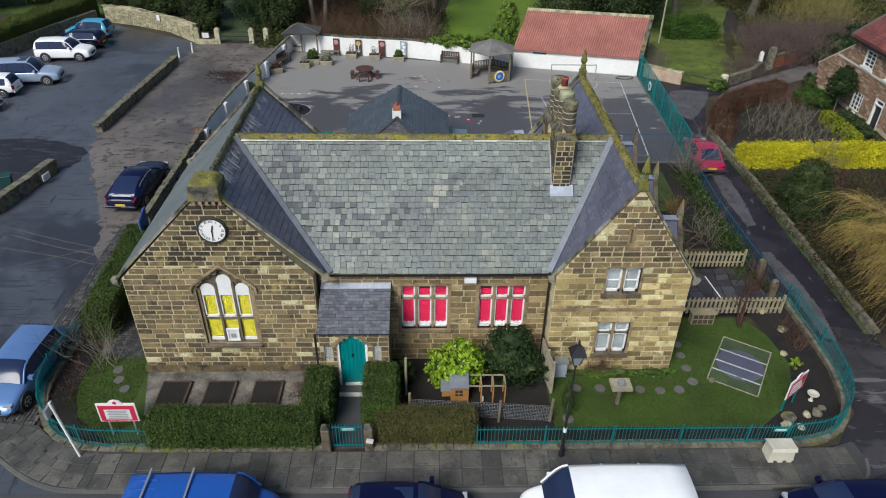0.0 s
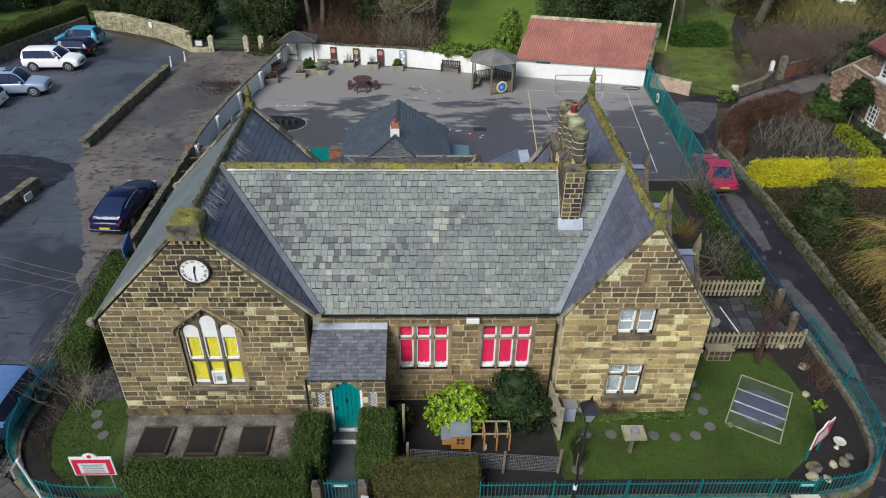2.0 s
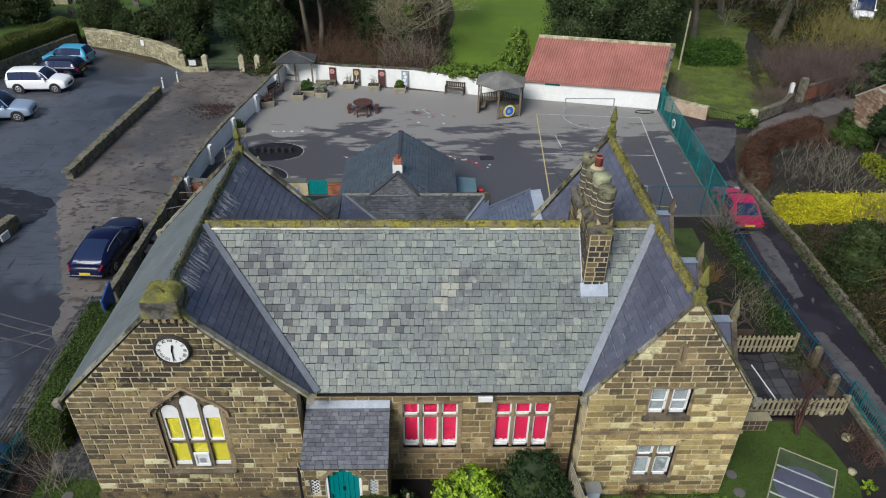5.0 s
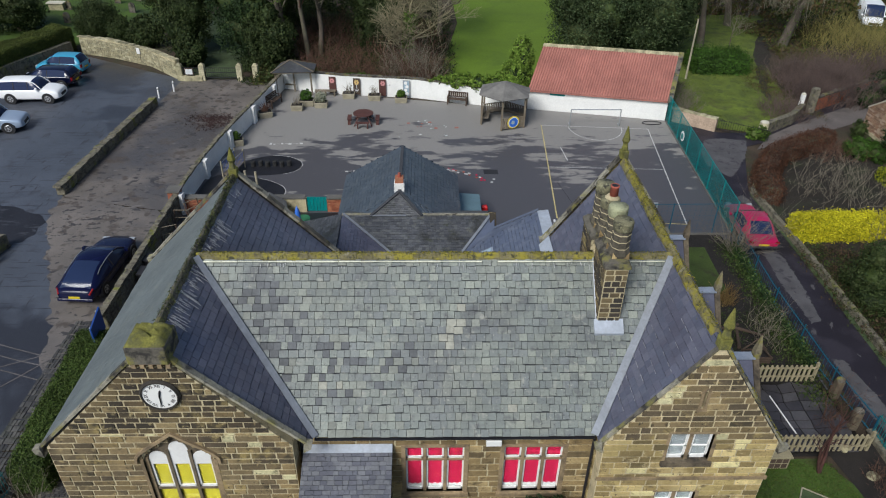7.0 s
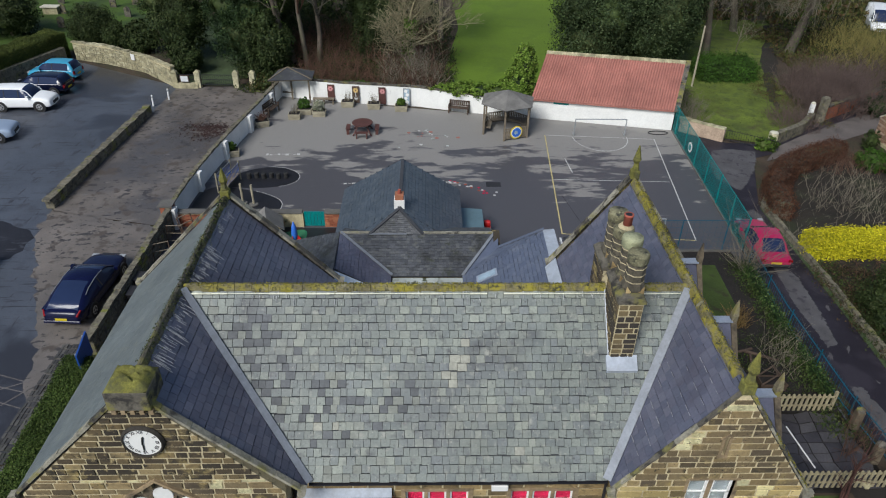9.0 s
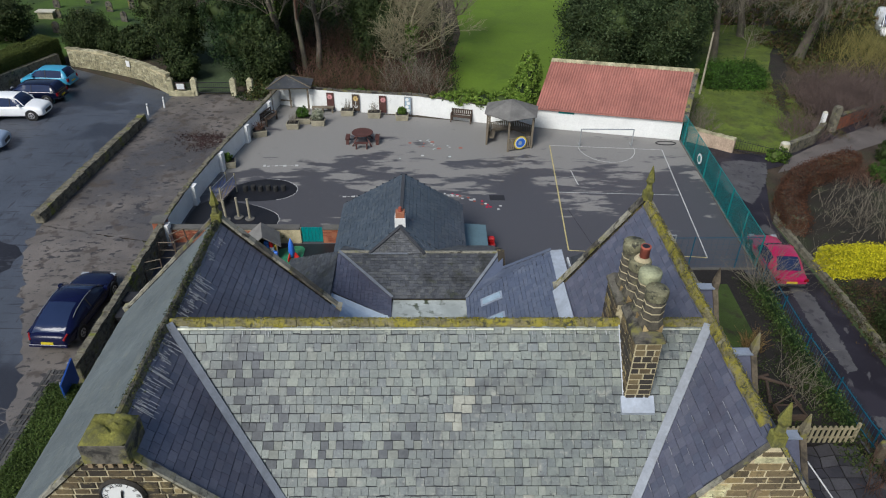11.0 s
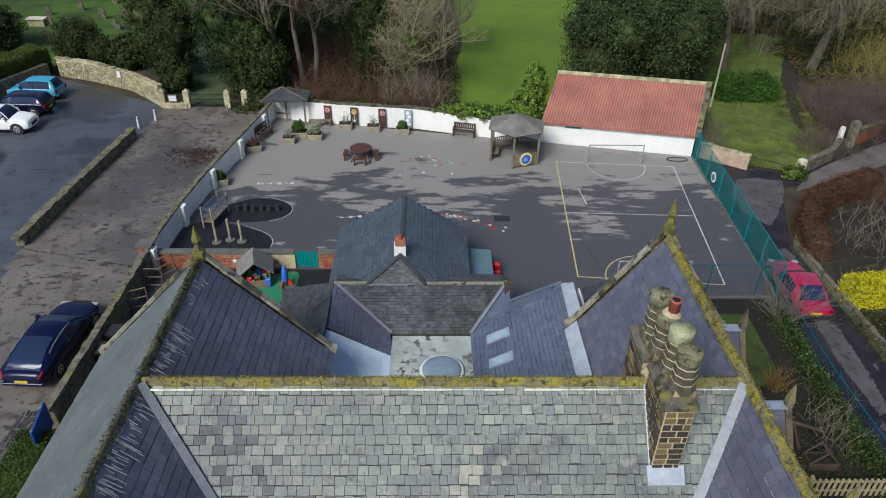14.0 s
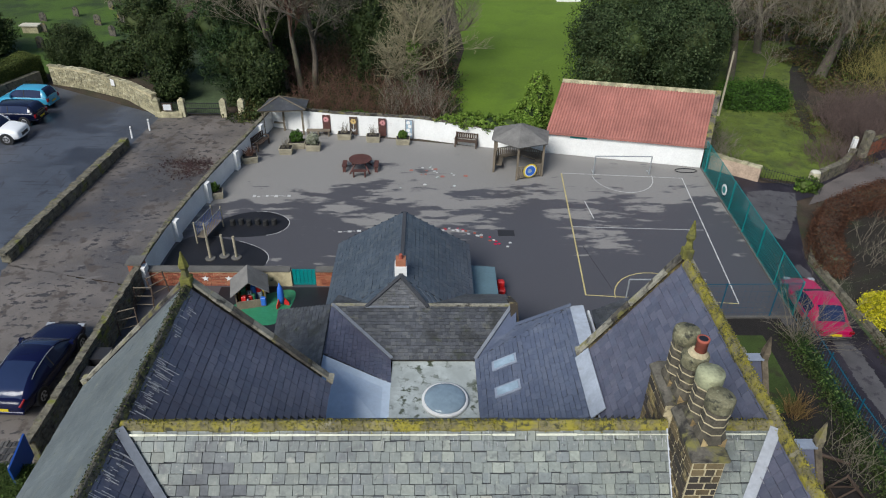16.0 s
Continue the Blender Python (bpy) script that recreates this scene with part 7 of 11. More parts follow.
# school sign by the corner
def notice(x, y, rz, w, label, colour):
    s = thing("school_sign", label, "sign", (x, y, gz(y)), "", "", rz)
    for sx in (-w * 0.32, w * 0.32):
        part("post", box(bmesh.new(), sx - 0.03, sx + 0.03, 0.02, 0.08, 0, 1.1), "galv" if colour else "teal_rail", s)
    b = part("board", prism(bmesh.new(), [(-w / 2, 0.75), (w / 2, 0.75), (w / 2, 1.62), (w * 0.2, 1.62), (w * 0.12, 1.74), (0, 1.79), (-w * 0.12, 1.74), (-w * 0.2, 1.62), (-w / 2, 1.62)], -0.02, 0.02), "sign_white", s)
    part("red_field", box(bmesh.new(), -w * 0.46, w * 0.46, -0.026, -0.02, 0.78, 1.52), "sign_red", b)
    if colour:
        part("panel", box(bmesh.new(), -w * 0.33, w * 0.33, -0.032, -0.026, 0.86, 1.34), "net", b)
        for i in range(5):
            part("line_of_print", box(bmesh.new(), -w * (0.26 - 0.03 * (i % 2)), w * (0.26 - 0.03 * (i % 2)), -0.036, -0.032, 0.9 + i * 0.085, 0.955 + i * 0.085), "sign_grey", b)
    else:
        for i in range(4):
            part("line_of_print", box(bmesh.new(), -w * 0.36, w * (0.34 - 0.05 * i), -0.032, -0.026, 0.88 + i * 0.14, 0.96 + i * 0.14), "sign_white", b)
    part("crest", lathe(bmesh.new(), [(0.001, 0), (0.07, 0), (0.07, 0.012), (0.001, 0.012)], 14), "sign_red", b).matrix_basis = Matrix.Translation((0, -0.02, 1.66)) @ Matrix.Rotation(radians(90), 4, 'X')
    return s


notice(-8.6, -1.3, 0, 1.35, "white and red school notice board on two posts", True)
notice(15.95, -0.2, 36, 1.2, "red notice board on teal posts among rocks", False)

pole = thing("sign_pole", "leaning white road sign pole", "sign pole", (-9.78, -2.3, -0.1))
part("pole", rod(bmesh.new(), (0, 0, 0), (-0.35, 0.1, 2.5), 0.045, n=10), "white_paint", pole)
part("sign_back", box(bmesh.new(), -0.5, -0.42, -0.15, 0.35, 1.95, 2.35), "galv", pole, "grey back of a road sign")

lamp = thing("street_lamp", "black lamp post with a square lantern", "street lamp", (6.88, -2.45, -0.1))
lamp.matrix_basis = lamp.matrix_basis @ Matrix.Diagonal((1.0, 1.0, 1.28, 1.0))
bm = lathe(bmesh.new(), [(0.1, 0), (0.1, 0.12), (0.075, 0.16), (0.065, 0.6), (0.08, 0.64), (0.045, 0.72), (0.034, 2.6), (0.03, 3.25), (0.055, 3.3), (0.04, 3.36)], 12)
part("post", bm, "black_iron", lamp, "", True)
part("ladder_bar", rod(bmesh.new(), (-0.28, 0, 3.0), (0.28, 0, 3.0), 0.018), "black_iron", lamp)
lan = part("lantern", cone(bmesh.new(), 0, 0, 3.4, 3.75, 0.12, 0.26, 4, math.pi / 4), "pale_pane", lamp, "square glazed lantern")
for a in range(4):
    t = math.pi / 4 + a * math.pi / 2
    part("glazing_bar", rod(bmesh.new(), (0.125 * math.cos(t), 0.125 * math.sin(t), 3.38), (0.265 * math.cos(t), 0.265 * math.sin(t), 3.76), 0.014), "black_iron", lan)
part("lantern_roof", cone(bmesh.new(), 0, 0, 3.75, 4.0, 0.36, 0.07, 4, math.pi / 4), "black_iron", lan)
part("knob", lathe(bmesh.new(), [(0.03, 4.0), (0.05, 4.06), (0.01, 4.16)], 8), "black_iron", lan)
part("sticker", cone(bmesh.new(), 0, 0, 0.95, 1.1, 0.065, 0.062, 12), "white_paint", lamp, "white band")

blockm = thing("grit_bin", "pale cast road grit bin on the pavement", "grit bin", (14.45, -2.6, -0.1))
blockm.matrix_basis = blockm.matrix_basis @ Matrix.Diagonal((0.72, 0.86, 0.95, 1.0))
bm = prism(bmesh.new(), [(-0.62, 0.12), (0.62, 0.12), (0.55, 0.62), (-0.55, 0.62)], -0.3, 0.3)
part("body", bm, "concrete", blockm)
part("lid", prism(bmesh.new(), [(-0.36, 0.62), (0.36, 0.62), (0.3, 0.7), (-0.3, 0.76)], -0.62, 0.62, "x"), "concrete", blockm)
for x in (-0.45, 0.0, 0.45):
    part("foot", box(bmesh.new(), x - 0.12, x + 0.12, -0.3, 0.3, 0, 0.12), "concrete", blockm)

# lawn: painted crossing, stepping stones, bird table, rocks
mat_ = thing("play_crossing", "painted playground crossing panel on the lawn", "play panel", (15.0, 2.1, gz(2) + 0.012), "", "", 57.5)
part("panel", box(bmesh.new(), -1.45, 1.45, -0.95, 0.95, 0, 0.012), "mossy_ground", mat_, "thin mossy turf panel")
for a, b, c, d in ((-1.5, 1.5, -0.98, -0.94), (-1.5, 1.5, 0.94, 0.98), (-1.5, -1.46, -0.94, 0.94), (1.46, 1.5, -0.94, 0.94)):
    part("edging", box(bmesh.new(), a, b, c, d, 0, 0.03), "planter_wood", mat_)
bm = bmesh.new()
lathe(bm, [(0.001, 0.013), (0.93, 0.013), (0.91, 0.018), (0.001, 0.018)], 24)
part("dark_disc", bm, "slate_blue", mat_, "dark round patch")
for x in (-0.75, -0.15, 0.6):
    part("white_bar", box(bmesh.new(), x - 0.035, x + 0.035, -0.93, 0.93, 0.013, 0.024), "felt", mat_)
for i, (x, y) in enumerate(((7.46, -0.7), (8.05, 0.86), (8.98, 0.86), (10.53, 0.78), (11.31, 0.71), (12.08, 0.77), (12.76, 1.2), (12.74, 1.95), (12.74, 2.7), (12.79, 3.4), (9.7, 0.82), (-10.09, 2.02), (-9.85, 1.48), (-9.46, 0.99))):
    st = thing("stepping_stone", "round grey stepping stone in the grass", "stepping stone", (x, y, gz(y) + 0.01), "stepping stones")
    rng = random.Random(i)
    part("slab", lathe(bmesh.new(), [(0.21 + rng.uniform(-0.02, 0.02), 0), (0.2, 0.03), (0.17, 0.04)], 14), "kerb", st)
bird = thing("bird_table", "pale timber bird table on a post", "bird table", (9.45, 0.05, gz(0)))
part("post", box(bmesh.new(), -0.06, 0.06, -0.06, 0.06, 0, 0.95), "timber", bird)
part("tray", box(bmesh.new(), -0.38, 0.38, -0.3, 0.3, 0.95, 1.0), "planter_wood", bird)
for a, b, c, d in ((-0.38, 0.38, -0.3, -0.27), (-0.38, 0.38, 0.27, 0.3), (-0.38, -0.35, -0.27, 0.27), (0.35, 0.38, -0.27, 0.27)):
    part("rim", box(bmesh.new(), a, b, c, d, 1.0, 1.06), "planter_wood", bird)
part("feeder", box(bmesh.new(), -0.12, 0.12, -0.1, 0.1, 1.0, 1.2, bevel=0.02), "pale_pane", bird)


def rock(x, y, r, seed, label="rough pale garden rock", mat="farstone"):
    t = thing("garden_rock", label, "rock", (x, y, gz(y)), "garden rocks")
    bm = bmesh.new()
    bmesh.ops.create_icosphere(bm, subdivisions=2, radius=r)
    rng = random.Random(seed)
    off = Vector((rng.random() * 9, rng.random() * 9, 3))
    for v in bm.verts:
        v.co *= 1 + 0.5 * noise.noise(v.co / r * 0.9 + off)
        v.co.z = v.co.z * 0.75 + r * 0.35
    part("stone", bm, mat, t)


for i, (x, y, r) in enumerate(((15.5, -1.1, 0.25), (15.75, -0.75, 0.3), (16.0, -1.2, 0.2), (16.9, -0.55, 0.26), (16.5, -0.6, 0.2), (17.2, -0.3, 0.18), (17.1, 2.75, 0.2), (13.55, 1.25, 0.17), (17.3, 5.5, 0.25), (17.2, 6.0, 0.2), (17.7, 4.3, 0.25))):
    rock(x, y, r * 0.78, i, mat="drystone" if i % 2 else "farstone")
bath = thing("bird_bath", "white stone bird bath among rocks", "bird bath", (17.0, 0.15, gz(0)))
bath.matrix_basis = bath.matrix_basis @ Matrix.Scale(0.64, 4)
part("pedestal", lathe(bmesh.new(), [(0.16, 0), (0.14, 0.06), (0.08, 0.12), (0.09, 0.42), (0.14, 0.5)], 14), "concrete", bath, "", True)
part("bowl", lathe(bmesh.new(), [(0.1, 0.48), (0.32, 0.56), (0.34, 0.62), (0.28, 0.61), (0.2, 0.57), (0.001, 0.56)], 18), "concrete", bath, "", True)
sheet("corner_bed", [(3.95, -1.85), (15.2, -1.85), (17.0, -1.5), (18.0, -0.2), (18.5, 1.9), (18.5, 6.0), (16.6, 5.4), (16.92, 3.75), (17.08, 2.2), (16.6, 0.8), (15.7, -0.3), (14.6, -1.15), (3.95, -1.1)], 0.02, "soil", "dark soil bed with rocks behind the railings", category="flower bed")
sheet("left_bed", [(-12.3, 3.5), (-12.3, 1.0), (-11.6, -0.4), (-10.3, -1.6), (-9.2, -1.7), (-10.6, -0.6), (-11.3, 1.0), (-11.3, 3.5)], 0.02, "soil", "dark soil bed inside the railings", category="flower bed")
sheet("shrub_bed", [(0.9, -0.9), (6.9, -1.7), (6.9, 2.6), (0.9, 2.6)], 0.01, "soil", "dark bare soil under the shrubs", category="flower bed")
scrub("bare_shrub", "thin bare shrub by the railings", (-11.0, -10.2, 2.0, 2.8), 26, 2.6, "twig", 31, 0.45, 0.014)
scrub("bare_shrub", "small bare brown shrub by the railings", (17.5, 18.2, 3.0, 4.4), 90, 0.8, "brown_twig", 32, 0.5)
scrub("shrub_clump", "low dark plants in the corner bed", (-11.9, -11.3, 0.2, 2.4), 60, 0.5, "brown_twig", 33, 0.8)
evergreen("small_shrub", "small bright green shrub", "shrub", 17.2, 1.95, [(0, 0, 0.22, 0.22, 0.22, 0.25)], 420, 0.07, "laurel", 34, 0.15, 0.03)
scrub("climbing_shrub", "dead climber against the wall", (8.6, 9.4, 1.55, 1.85), 60, 1.0, "brown_twig", 35, 0.3)
evergreen("ground_plants", "low green plants along the wall foot", "shrub", 9.4, 1.65, [(-2.0, 0, 0.1, 0.9, 0.25, 0.2), (0, 0, 0.1, 1.2, 0.28, 0.22), (2.0, 0, 0.1, 0.8, 0.2, 0.2)], 2600, 0.06, "ivy", 36, 0.05, 0.01)

# small trunk of a red-barked tree behind the picket fence
redt = thing("red_barked_tree", "peeling red-barked young tree on the lawn", "tree", (15.9, 4.5, gz(4)))
segs, rng = [], random.Random(77)
for k in range(3):
    p, d = Vector((0, 0, -0.05)), Vector((rng.gauss(0, 0.12), rng.gauss(0, 0.1), 1)).normalized()
    r = 0.07
    for i in range(6):
        d = (d + Vector((rng.gauss(0, 0.12), rng.gauss(0, 0.12), 0))).normalized()
        q = p + d * 0.42
        segs.append((p, q, r, r * 0.82))
        if i > 1:
            for _ in range(3):
                e = (d * 0.5 + Vector((rng.gauss(0, 0.7), rng.gauss(0, 0.7), 0.4))).normalized()
                m_ = q + e * 0.45
                segs += [(q, m_, r * 0.35, r * 0.2), (m_, m_ + (e + Vector((rng.gauss(0, 0.4), rng.gauss(0, 0.4), 0.2))).normalized() * 0.4, r * 0.2, 0.006)]
        p, r = q, r * 0.82
link_mesh("trunk", tubes("trunk", segs, 5), "red_bark", redt, "thin reddish stems")

# shrubs before the main wall
evergreen("laurel_bush", "bright yellow-green spotted laurel bush", "shrub", 3.15, 1.25, [(-0.25, 0, 1.15, 0.75, 0.6, 0.75), (0.55, -0.05, 1.1, 0.8, 0.6, 0.7), (0.1, -0.3, 0.7, 0.9, 0.55, 0.55), (0.25, 0.1, 1.65, 0.6, 0.5, 0.4)], 7500, 0.1, "laurel", 41, 0.5, 0.06)
evergreen("holly_bush", "dark glossy evergreen bush by the window", "shrub", 5.35, 1.4, [(0, 0, 1.2, 1.12, 0.8, 1.0), (0.45, -0.1, 0.8, 1.15, 0.75, 0.75), (0.1, 0.1, 2.0, 0.78, 0.6, 0.62)], 8000, 0.08, "holly", 42, 0.6, 0.08)
evergreen("small_shrub", "small dark green shrub by the post", "shrub", 1.35, 1.3, [(0, 0, 0.5, 0.4, 0.4, 0.5)], 1200, 0.07, "holly", 43, 0.3, 0.03)

# hen run with little house
run_ = thing("rabbit_hutch", "orange timber hutch with a wire run", "hutch", (2.75, 0.15, gz(0)))
hb = part("house", box(bmesh.new(), 0.35, 0.98, 0.0, 0.55, 0.12, 0.85), "orange_timber", run_)
part("nest_box", box(bmesh.new(), 0.02, 0.35, 0.05, 0.5, 0.3, 0.62), "orange_timber", run_)
part("house_roof", prism(bmesh.new(), [(-0.1, 0.84), (0.65, 1.02), (0.65, 1.06), (-0.1, 0.88)], 0.3, 1.03, "x"), "lead", run_, "grey felt roof")
part("nest_roof", prism(bmesh.new(), [(0.0, 0.6), (0.55, 0.72), (0.55, 0.75), (0.0, 0.63)], -0.03, 0.35, "x"), "lead", run_)
dr = part("hutch_window", box(bmesh.new(), 0.52, 0.8, -0.012, 0.0, 0.38, 0.66), "plastic_dark", hb)
part("window_bar", box(bmesh.new(), 0.64, 0.67, -0.022, -0.012, 0.38, 0.66), "orange_timber", hb)
part("window_bar", box(bmesh.new(), 0.52, 0.8, -0.022, -0.012, 0.5, 0.53), "orange_timber", hb)
for x in (1.0, 1.5, 1.95, 2.4):
    for y in (0.02, 0.6):
        part("run_post", box(bmesh.new(), x - 0.025, x + 0.025, y - 0.025, y + 0.025, 0, 0.85), "orange_timber", run_)
    part("run_bar", box(bmesh.new(), x - 0.025, x + 0.025, 0.0, 0.62, 0.85, 0.89), "pale_timber", run_)
for y in (0.02, 0.6):
    part("run_rail", box(bmesh.new(), 0.98, 2.42, y - 0.025, y + 0.025, 0.85, 0.89), "pale_timber", run_)
pot = thing("water_bottle", "small white drinker in the run", "drinker", (4.3, 0.25, gz(0)))
part("body", lathe(bmesh.new(), [(0.07, 0), (0.07, 0.2), (0.03, 0.26)], 10), "white_paint", pot)
# rough post-and-net fence round the run
net = thing("netting_fence", "low dark netting fence on rough timber posts", "fence", (1.75, -0.3, gz(0)))
for x, y, h in ((-0.35, 0.9, 1.9), (-0.2, -0.1, 1.1), (3.1, -0.5, 1.1), (5.0, -0.5, 1.15)):
    part("post", rod(bmesh.new(), (x, y, 0), (x + 0.02, y, h), 0.055, 0.05, 8), "timber" if x > 0 else "pale_timber", net)
for i in range(9):
    part("wire", rod(bmesh.new(), (-0.2, -0.1 - 0.4 * i / 9 * 0, 0.1 + i * 0.07), (5.0, -0.5, 0.1 + i * 0.07), 0.006, n=4), "plastic_dark", net)
netting = link_mesh("netting", tubes("netting", [((-0.2 + 5.2 * i / 90, -0.1 - 0.4 * i / 90, 0.02), (-0.2 + 5.2 * i / 90, -0.1 - 0.4 * i / 90, 0.8), 0.005, 0.005) for i in range(91)] + [((-0.2, -0.1, 0.05 + k * 0.075), (5.0, -0.5, 0.05 + k * 0.075), 0.005, 0.005) for k in range(11)], 3), "galv", net, "thin grey wire netting")
netting["kind"] = "stuff"
shed = thing("grey_cabinet", "pale grey service cabinet by the wall", "cabinet", (7.5, 1.62, gz(1)))
part("body", box(bmesh.new(), -0.2, 0.25, -0.15, 0.2, 0, 0.75, bevel=0.02), "lead_pale", shed)
part("top", box(bmesh.new(), -0.24, 0.29, -0.19, 0.24, 0.75, 0.79), "galv", shed)
trel = thing("glass_panel", "greenish glass cold frame panel", "panel", (7.35, -0.2, gz(0)))
part("sheet", box(bmesh.new(), -0.02, 0.0, -0.6, 0.6, 0.05, 0.95, Matrix.Rotation(0.25, 4, 'Y')), "clear", trel)
part("frame", box(bmesh.new(), -0.03, 0.01, -0.63, -0.6, 0, 1.0), "timber", trel)


def pickets(x0, x1, y, label, h=0.95):
    t = thing("picket_fence", label, "fence", (x0, y, gz(y)), "picket fences")
    n = int((x1 - x0) / 0.2)
    for z in (0.25, 0.7):
        part("rail", box(bmesh.new(), 0, x1 - x0, 0.02, 0.06, z, z + 0.08), "pale_timber", t)
    for i in range(n):
        x = i * 0.2
        part("slat", prism(bmesh.new(), [(x, 0.05), (x + 0.1, 0.05), (x + 0.1, h - 0.05), (x + 0.05, h), (x, h - 0.05)], -0.01, 0.02), "pale_timber", t)
    for x in (0.0, x1 - x0):
        part("post", box(bmesh.new(), x - 0.05, x + 0.05, 0.02, 0.12, 0, h + 0.05), "pale_timber", t)


pickets(14.8, 17.75, 8.95, "pale timber picket fence across the side garden")
pickets(13.4, 18.1, 5.4, "pale timber picket fence behind the lawn")
bug = thing("insect_house", "low timber insect house by the fence", "insect house", (14.3, 4.7, gz(4)))
part("frame", box(bmesh.new(), -0.5, 0.5, -0.02, 0.3, 0.02, 0.6), "pale_timber", bug)
for i in range(4):
    for j in range(2):
        part("cell", box(bmesh.new(), -0.44 + i * 0.23, -0.25 + i * 0.23, -0.035, -0.02, 0.08 + j * 0.26, 0.28 + j * 0.26), "bench_timber", bug)
part("roof", box(bmesh.new(), -0.56, 0.56, -0.08, 0.34, 0.6, 0.65), "pale_timber", bug)
# crazy paving of the side court
sheet("side_court", [(12.0, 5.3), (18.2, 5.3), (18.1, 8.9), (12.0, 8.9)], 0.01, "soil", "dark crazy-paved side court", category="paving")
crazy = thing("crazy_paving", "dark irregular paving slabs in the side court", "paving", (15.6, 7.0, gz(7) + 0.02))
rng = random.Random(8)
gx_ = [[Vector((-2.3 + i * 0.58 + rng.uniform(-0.16, 0.16), -1.6 + j * 0.5 + rng.uniform(-0.14, 0.14))) for i in range(9)] for j in range(8)]
for j in range(7):
    for i in range(8):
        q = [gx_[j][i], gx_[j][i + 1], gx_[j + 1][i + 1], gx_[j + 1][i]]
        c_ = sum(q, Vector((0, 0))) / 4
        part("slab", prism(bmesh.new(), [tuple(c_ + (p - c_) * 0.93) for p in q], 0, 0.03, "z"), "crazy", crazy)
tape = thing("white_pipe", "white plastic pipe lying across the court", "pipe", (15.7, 7.2, gz(7) + 0.03))
part("pipe", rod(bmesh.new(), (-0.07, 0.95, 0.03), (0.12, -1.0, 0.03), 0.03), "white_paint", tape)
for x, y, h in ((18.2, 8.1, 0.95), (18.1, 6.5, 0.95)):
    p = thing("stone_post", "short weathered stone post with rounded mossy top", "stone post", (x, y, gz(y)), "stone posts")
    part("shaft", box(bmesh.new(), -0.15, 0.15, -0.15, 0.15, 0, h, bevel=0.04), "dark_stone", p)
    part("top", lathe(bmesh.new(), [(0.17, h - 0.02), (0.16, h + 0.06), (0.04, h + 0.16)], 9), "coping", p)
hedge("ivy_hedge", "straggling ivy-covered hedge along the railings", [(18.0, 9.6), (17.9, 12.5), (17.9, 16.0), (18.05, 18.4)], 0.3, 0.42, "laurel_dark", 0.08, 380, 51, wobble=0.16)
scrub("ornamental_grass", "tuft of dry tan ornamental grass", (15.6, 16.3, 13.8, 14.5), 160, 1.2, "dry_grass", 52, 0.35, 0.012, 0)
scrub("bare_shrub", "bare twiggy shrub by the side railings", (16.3, 17.2, 10.6, 12.6), 40, 1.9, "twig", 53, 0.4, 0.014)
scrub("bare_shrub", "tall spreading bare shrub by the lane", (17.7, 18.3, 17.9, 18.6), 60, 3.4, "twig", 54, 0.55, 0.016)
scrub("bare_shrub", "bare wall shrub by the railings", (16.8, 17.8, 6.2, 7.6), 26, 1.9, "brown_twig", 55, 0.35, 0.014)
trough = thing("timber_planter", "weathered timber planter with an A-frame", "planter", (15.9, 10.3, gz(10)))
trough.matrix_basis = trough.matrix_basis @ Matrix.Scale(0.85, 4)
for k in range(3):
    for yy in (-0.34, 0.3):
        part("side_board", box(bmesh.new(), -0.6 - 0.03 * k, 0.6 + 0.03 * k, yy, yy + 0.04, 0.02 + k * 0.14, 0.14 + k * 0.14), "bench_timber", trough)
    for xx in (-0.6, 0.56):
        part("end_board", box(bmesh.new(), xx, xx + 0.04, -0.3, 0.3, 0.02 + k * 0.14, 0.14 + k * 0.14), "bench_timber", trough)
part("soil", box(bmesh.new(), -0.55, 0.55, -0.3, 0.3, 0.02, 0.34), "soil", trough)
for s in (-1, 1):
    for yy in (-0.3, 0.3):
        part("rafter", rod(bmesh.new(), (s * 0.6, yy, 0.4), (0, yy, 1.05), 0.045, n=5), "bench_timber", trough)
part("ridge_bar", rod(bmesh.new(), (0, -0.35, 1.05), (0, 0.35, 1.05), 0.045, n=5), "bench_timber", trough)
for k, (x, y, a, le) in enumerate(((15.2, 12.2, 0.3, 1.6), (16.2, 12.0, -0.5, 1.4), (15.6, 11.5, 1.3, 1.2))):
    lg = thing("log", "old grey timber length lying in the side garden", "log", (x, y, gz(y)), "logs", "", math.degrees(a))
    part("length", rod(bmesh.new(), (-le / 2, 0, 0.09), (le / 2, 0, 0.12), 0.08, 0.06, 7), "bench_timber", lg)

# ---- left boundary ----
def stone_wall(name, label, line, width, height, material, cope=None, h2=None):
    bm = bmesh.new()
    n = len(line)
    pts = [(x, y, gz(y) - 0.1) for x, y in line]
    sweep(bm, pts, width, height + 0.1)
    if h2:
        bm.verts.ensure_lookup_table()
        for i in range(n):
            for k in (2, 3):
                bm.verts[4 * i + k].co.z += h2[i]
    w = tagged(part(name, bm, material), label, "wall", "", "structure")
    if cope:
        mats, rng = [], random.Random(len(label))
        for p, d in along(line, 0.42):
            extra = 0.0
            if h2:
                extra = float(np.interp(np.hypot(p.x - line[0][0], p.y - line[0][1]), [np.hypot(q[0] - line[0][0], q[1] - line[0][1]) for q in line], h2))
            mats.append(piece((p.x, p.y, gz(p.y) + height + extra), (d.x, d.y, 0), (-d.y, d.x, 0), (0, 0, 1), 0.4, width * 1.12 + rng.uniform(-0.03, 0.03), 0.1 + rng.uniform(-0.03, 0.04)))
        lay("coping_stone", mats, cope, w, 90)
    return w


